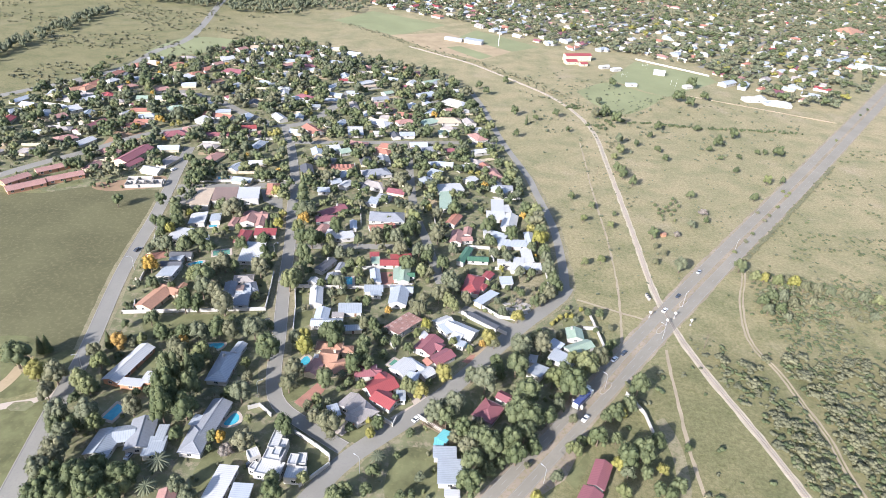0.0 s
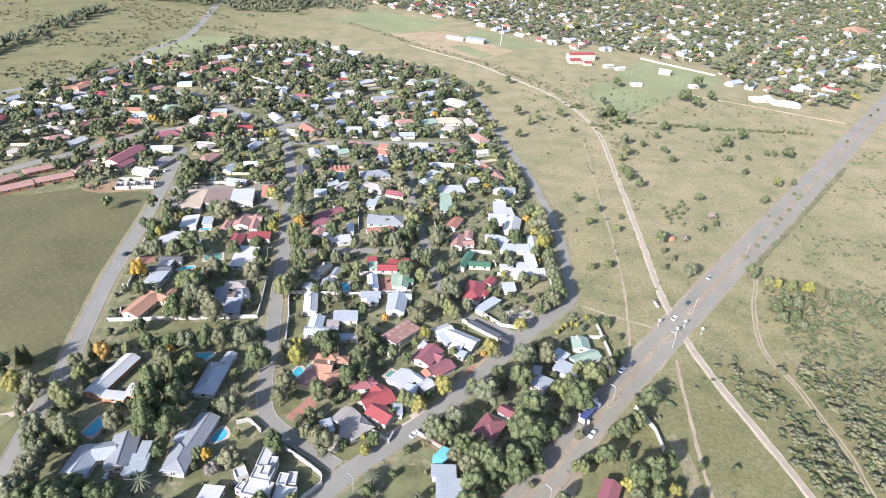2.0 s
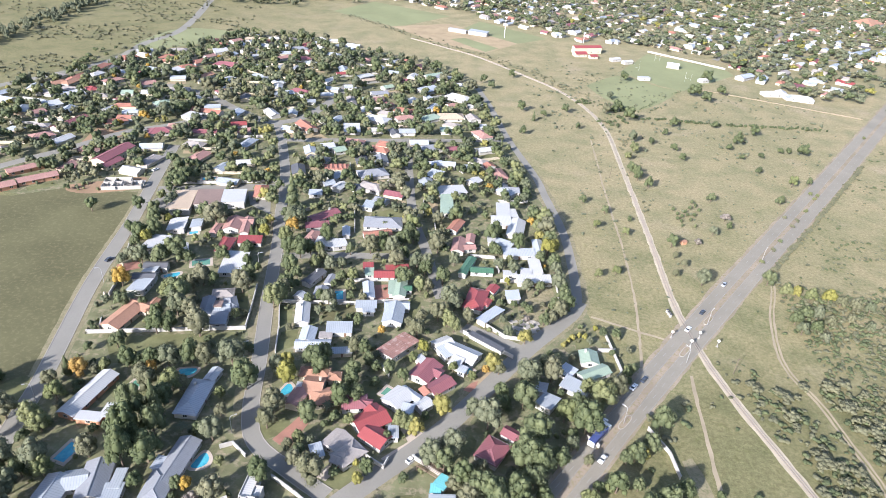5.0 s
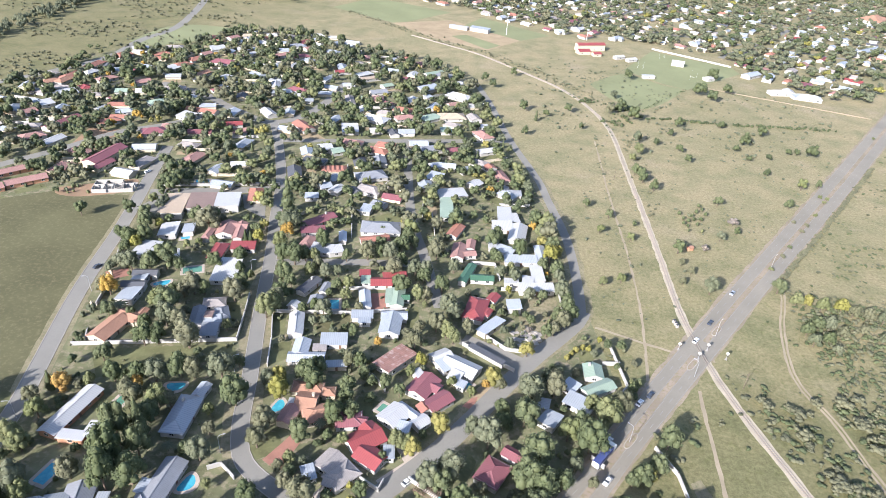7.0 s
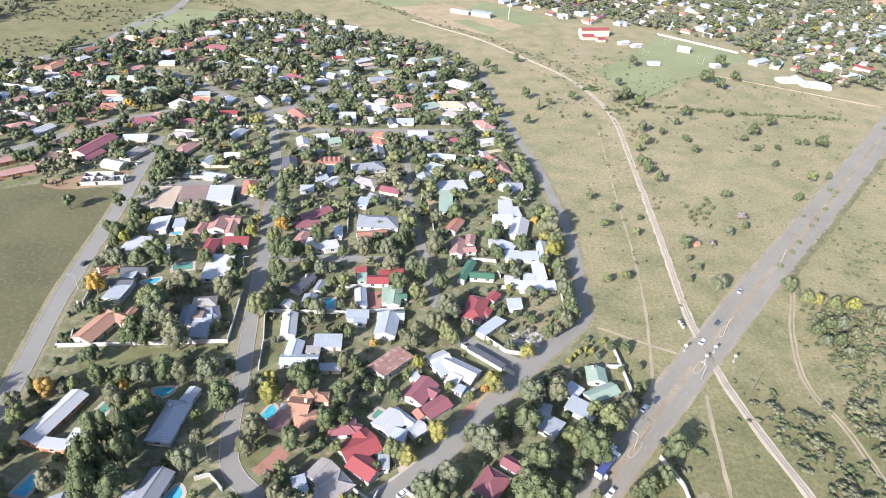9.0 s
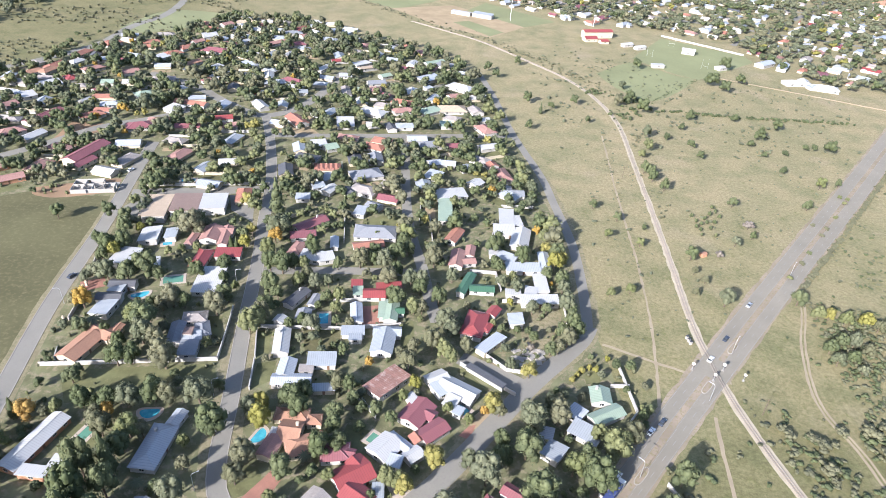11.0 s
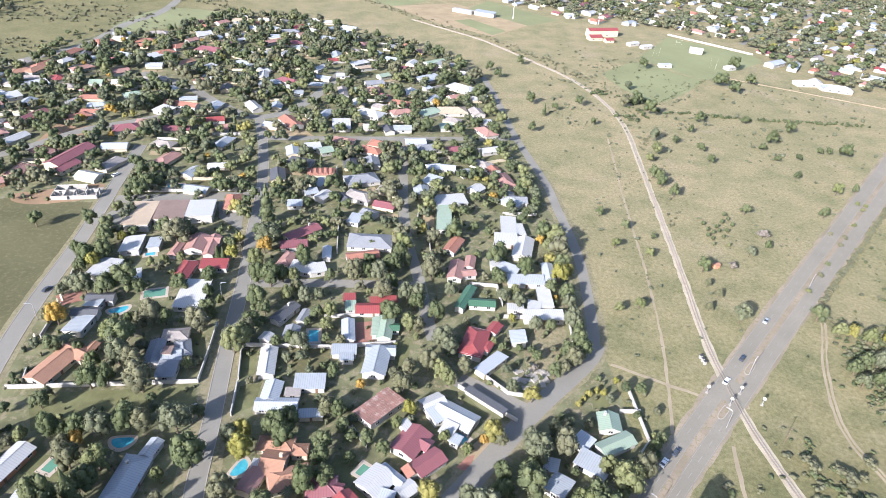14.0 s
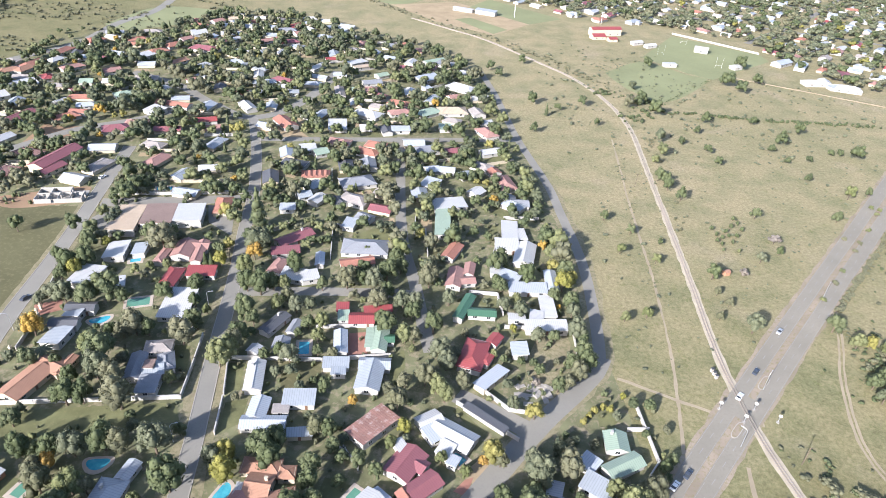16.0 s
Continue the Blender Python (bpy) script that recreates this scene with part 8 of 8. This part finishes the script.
def car(x, y, turn, colour):
    ob = tagged(new("car"), f"{colour} {'hatchback' if colour != 'white' else 'saloon'} car on the asphalt", "car", "cars")
    ob.matrix_basis = pose(x, y, 0.08, 0, 0, turn)
    part("body", profile_bm([(-2.1, 0.3), (2.1, 0.3), (2.15, 0.6), (2.0, 0.78), (1.0, 0.92), (-1.7, 0.95), (-2.1, 0.85)], 0.86, 0.04), CAR_PAINT[colour], ob)
    part("glasshouse", profile_bm([(1.05, 0.9), (0.35, 1.38), (-1.1, 1.4), (-1.75, 0.93)], 0.76, 0.1), GLASS, ob)
    part("roof_panel", profile_bm([(0.32, 1.385), (0.25, 1.44), (-1.0, 1.45), (-1.12, 1.4)], 0.68), CAR_PAINT[colour], ob)
    for wx in (-1.3, 1.3):
        for wy in (-0.78, 0.78):
            wheel(ob, wx, wy)
    for sy in (-0.6, 0.6):
        bm = bmesh.new()
        box(bm, 2.05, sy - 0.18, 0.58, 2.17, sy + 0.18, 0.72)
        part("headlight", bm, SIGNWHITE, ob)


def truck(x, y, turn):
    ob = tagged(new("truck"), "articulated truck with white cab and long blue tarpaulin trailer", "truck")
    ob.matrix_basis = pose(x, y, 0.08, 0, 0, turn)
    blue = plain("blue_tarpaulin", (0.05, 0.07, 0.20), 0.6, var=0.2, big=0.3, small=1.5)
    bm = bmesh.new()
    box(bm, -6.5, -1.25, 1.1, 4.0, 1.25, 3.3)
    trailer = part("trailer", bm, SIGNWHITE, ob)
    bm = bmesh.new()
    box(bm, -6.4, -1.28, 1.5, 3.9, 1.28, 3.42)
    part("tarpaulin", bm, blue, trailer)
    part("cab", profile_bm([(4.4, 0.5), (6.6, 0.5), (6.65, 1.5), (6.4, 2.6), (6.0, 3.1), (4.4, 3.2)], 1.2, 0.06), SIGNWHITE, ob)
    bm = bmesh.new()
    box(bm, 6.38, -1.0, 1.7, 6.62, 1.0, 2.45)
    part("windscreen", bm, GLASS, ob)
    bm = bmesh.new()
    box(bm, -6.3, -0.5, 0.6, 6.2, 0.5, 1.1)
    part("chassis", bm, DARKPAINT, ob)
    for wx in (-5.6, -4.4, -3.2, 3.2, 5.6):
        for wy in (-1.05, 1.05):
            wheel(ob, wx, wy, 0.5, 0.35)


def hut(x, y):
    ob = tagged(new("hut"), "small brick hut with a rusty orange roof in the veld", "hut")
    ob.matrix_basis = pose(x, y, 0, 0, 0, 25)
    part("wall", wall_bm("g", 3.0, 2.4, 2.0, 18), FACEBRICK, ob)
    part("roof", roof_bm("g", 3.0, 2.4, 2.0, 18, 0.25, 0.08), ROOF["orange"], ob)


def mast(x, y, height):
    ob = tagged(new("floodlight_mast"), "slim white floodlight mast beside the sports field", "mast")
    ob.matrix_basis = pose(x, y, 0)
    bm = bmesh.new()
    tube(bm, (0, 0, 0), (0, 0, height), 0.3, 0.18, 8)
    part("pole", bm, SIGNWHITE, ob)
    bm = bmesh.new()
    box(bm, -1.6, -0.3, height - 0.5, 1.6, 0.3, height + 1.2)
    part("lamp_frame", bm, GALV, ob)


mast(52, 838, 24)
mast(150, 300 + 540, 12)


def power_pole(x, y, height=8.5):
    ob = tagged(new("utility_pole"), "wooden utility pole with a crossarm", "utility pole", "utility poles")
    ob.matrix_basis = pose(x, y, 0, 0, 0, 15)
    bm = bmesh.new()
    tube(bm, (0, 0, 0), (0, 0, height), 0.14, 0.1, 8)
    part("pole", bm, BARK, ob)
    bm = bmesh.new()
    box(bm, -0.9, -0.06, height - 0.6, 0.9, 0.06, height - 0.45)
    part("crossarm", bm, BARK, ob)


power_pole(108, 430)
power_pole(-3, 345)
power_pole(-92, 320)
power_pole(124, 235)
# rubble slabs on the bare plot
rubble = random.Random(4)
for k in range(26):
    bm = bmesh.new()
    a, b, c = rubble.uniform(0.6, 1.8), rubble.uniform(0.5, 1.3), rubble.uniform(0.15, 0.5)
    box(bm, -a, -b, 0, a, b, c)
    for w in bm.verts:
        w.co += Vector((rubble.uniform(-0.2, 0.2), rubble.uniform(-0.2, 0.2), 0))
    ob = tagged(new("rubble_slab", mesh_from("rubble_slab", bm, KERB)), "broken pale concrete slab lying on bare earth", "rubble", "building rubble")
    ob.matrix_basis = pose(38.5 + rubble.uniform(-6, 6), 257 + rubble.uniform(-6, 7), 0.03, 0, 0, rubble.uniform(0, 180))


def pergola(x, y, length, width, turn):
    ob = tagged(new("pergola"), "brown slatted timber pergola beside a house", "pergola")
    ob.matrix_basis = pose(x, y, 0, 0, 0, turn)
    for sx in (-1, 1):
        for sy in (-1, 1):
            bm = bmesh.new()
            box(bm, sx * length / 2 - 0.08, sy * width / 2 - 0.08, 0, sx * length / 2 + 0.08, sy * width / 2 + 0.08, 2.3)
            part("post", bm, RUSTWOOD, ob)
    for sy in (-1, 1):
        bm = bmesh.new()
        box(bm, -length / 2 - 0.2, sy * width / 2 - 0.06, 2.3, length / 2 + 0.2, sy * width / 2 + 0.06, 2.46)
        part("beam", bm, RUSTWOOD, ob)
    n = int(length / 0.7)
    for k in range(n + 1):
        bm = bmesh.new()
        u = -length / 2 + k * length / n
        box(bm, u - 0.12, -width / 2 - 0.3, 2.46, u + 0.12, width / 2 + 0.3, 2.56)
        part("slat", bm, RUSTWOOD, ob)


RUSTWOOD = plain("weathered_brown_timber", (0.24, 0.16, 0.115), 0.9, var=0.25, big=0.5, small=3.0)


def gate_pillar(x, y):
    ob = tagged(new("gate_pillar"), "pale stone gate pillar with a ball on its cap", "pillar", "gate pillars")
    ob.matrix_basis = pose(x, y, 0)
    bm = bmesh.new()
    box(bm, -0.4, -0.4, 0, 0.4, 0.4, 2.2)
    part("shaft", bm, CREAM, ob)
    bm = bmesh.new()
    box(bm, -0.52, -0.52, 2.2, 0.52, 0.52, 2.38)
    part("cap", bm, CREAM, ob)
    bm = bmesh.new()
    bmesh.ops.create_icosphere(bm, subdivisions=2, radius=0.34)
    bmesh.ops.translate(bm, vec=(0, 0, 2.7), verts=bm.verts)
    part("ball", bm, CREAM, ob)


def rugby_posts(x, y, turn):
    ob = tagged(new("rugby_posts"), "white H-shaped rugby goal posts on the field", "goal posts", "rugby posts")
    ob.matrix_basis = pose(x, y, 0, 0, 0, turn)
    for sx in (-2.8, 2.8):
        bm = bmesh.new()
        tube(bm, (sx, 0, 0), (sx, 0, 10), 0.04, 0.035, 8)
        part("upright", bm, SIGNWHITE, ob)
    bm = bmesh.new()
    tube(bm, (-2.8, 0, 3), (2.8, 0, 3), 0.035, 0.035, 8)
    part("crossbar", bm, SIGNWHITE, ob)


def median_island(x, y, turn):
    """A kerbed nose of the median, with a striped marker board."""
    ob = tagged(new("traffic_island"), "pale kerbed traffic island with sandy middle", "traffic island")
    ob.matrix_basis = pose(x, y, 0.06, 0, 0, turn)
    bm = bmesh.new()
    n = 24
    rings = []
    for a, b, z in ((4.6, 1.3, 0.0), (4.6, 1.3, 0.2), (4.35, 1.05, 0.2), (4.35, 1.05, 0.14)):
        rings.append([bm.verts.new((a * math.copysign(abs(math.cos(k * 2 * math.pi / n)) ** 0.6, math.cos(k * 2 * math.pi / n)), b * math.sin(k * 2 * math.pi / n), z)) for k in range(n)])
    for p, q in zip(rings, rings[1:]):
        for k in range(n):
            bm.faces.new((p[k], p[(k + 1) % n], q[(k + 1) % n], q[k]))
    bmesh.ops.recalc_face_normals(bm, faces=bm.faces)
    part("kerb", bm, KERB, ob)
    bm = bmesh.new()
    bm.faces.new([bm.verts.new((4.35 * math.copysign(abs(math.cos(k * 2 * math.pi / n)) ** 0.6, math.cos(k * 2 * math.pi / n)), 1.05 * math.sin(k * 2 * math.pi / n), 0.16)) for k in range(n)])
    part("filling", bm, VERGE, ob)


tree(245.2, 422.2, 3.0, 1.7, "light", level="mid")
tree(240.7, 416.8, 3.0, 1.7, "light", level="mid")
tree(226.4, 396.9, 3.0, 1.7, "light", level="mid")
tree(214.4, 382.5, 2.9, 1.8, "olive", level="mid")
tree(208.0, 374.1, 2.9, 1.8, "olive", level="mid")
tree(192.2, 353.8, 2.9, 1.8, "broad", level="mid")
tree(183.9, 343.0, 2.9, 1.8, "olive", level="mid")
tree(171.7, 328.4, 3.0, 1.7, "light", level="mid")
tree(81.7, 204.9, 2.9, 1.8, "olive", level="mid")
tree(35.5, 157.9, 2.9, 1.8, "olive", level="mid")
tree(207.7, 385.2, 2.9, 1.8, "olive", level="mid")
tree(241.8, 424.9, 3.0, 1.7, "light", level="mid")
street_lamp(-68.3, 183.3, 30)
street_lamp(-23.4, 150.2, 150)
street_lamp(-141.9, 191.3, 200)
street_lamp(41.0, 151.4, 140)
street_lamp(-76.4, 222.2, 20)
street_lamp(-155.1, 265.9, 200)
street_lamp(-89.9, 288.5, 10)
street_lamp(123.8, 268.6, 50)
street_lamp(71.8, 202.2, 140)
street_lamp(106.1, 240.3, 140)
street_lamp(172.8, 330.5, 50)
crossing_sign(104.0, 256.9)
crossing_sign(110.9, 251.5)
crossing_sign(116.6, 257.8)
crossing_sign(123.1, 252.8)
relay_box(107.1, 276.1)
relay_box(107.4, 274.3)
relay_box(107.7, 272.6)
car(85.0, 226.9, 51, "dark")
car(113.4, 263.5, 51, "white")
car(64.2, 201.6, 51, "white")
car(-29.0, 173.4, 60, "red")
car(-5.3, 177.5, 50, "white")
car(-29.6, 285.1, 8, "silver")
car(124.2, 277.6, 51, "dark")
car(143.2, 303.6, 231, "silver")
car(60.8, 184.0, 231, "white")
car(-103.8, 150.3, 80, "silver")
car(79.8, 222.1, 51, "white")
car(-61.2, 150.7, 40, "dark")
car(-90.4, 275.4, 80, "white")
car(-162.0, 284.4, 75, "dark")
car(-185.0, 388.6, 70, "white")
truck(61.2, 194.0, 51.3)
hut(133.9, 344.4)
pergola(1.4, 173.0, 8.0, 4.0, -32)
pergola(-97.3, 251.8, 5.5, 3.5, 10)
gate_pillar(-155.1, 282.1)
gate_pillar(-152.4, 278.9)
gate_pillar(-152.3, 276.1)
gate_pillar(-149.0, 255.1)
gate_pillar(-148.6, 252.2)
rugby_posts(190.3, 725.4, -15)
rugby_posts(225.5, 775.7, -15)
rugby_posts(236.9, 694.2, -15)
median_island(72.5, 202.9, 51.6)
median_island(125.5, 272.3, 51.6)
median_island(107.5, 247.6, 51.6)
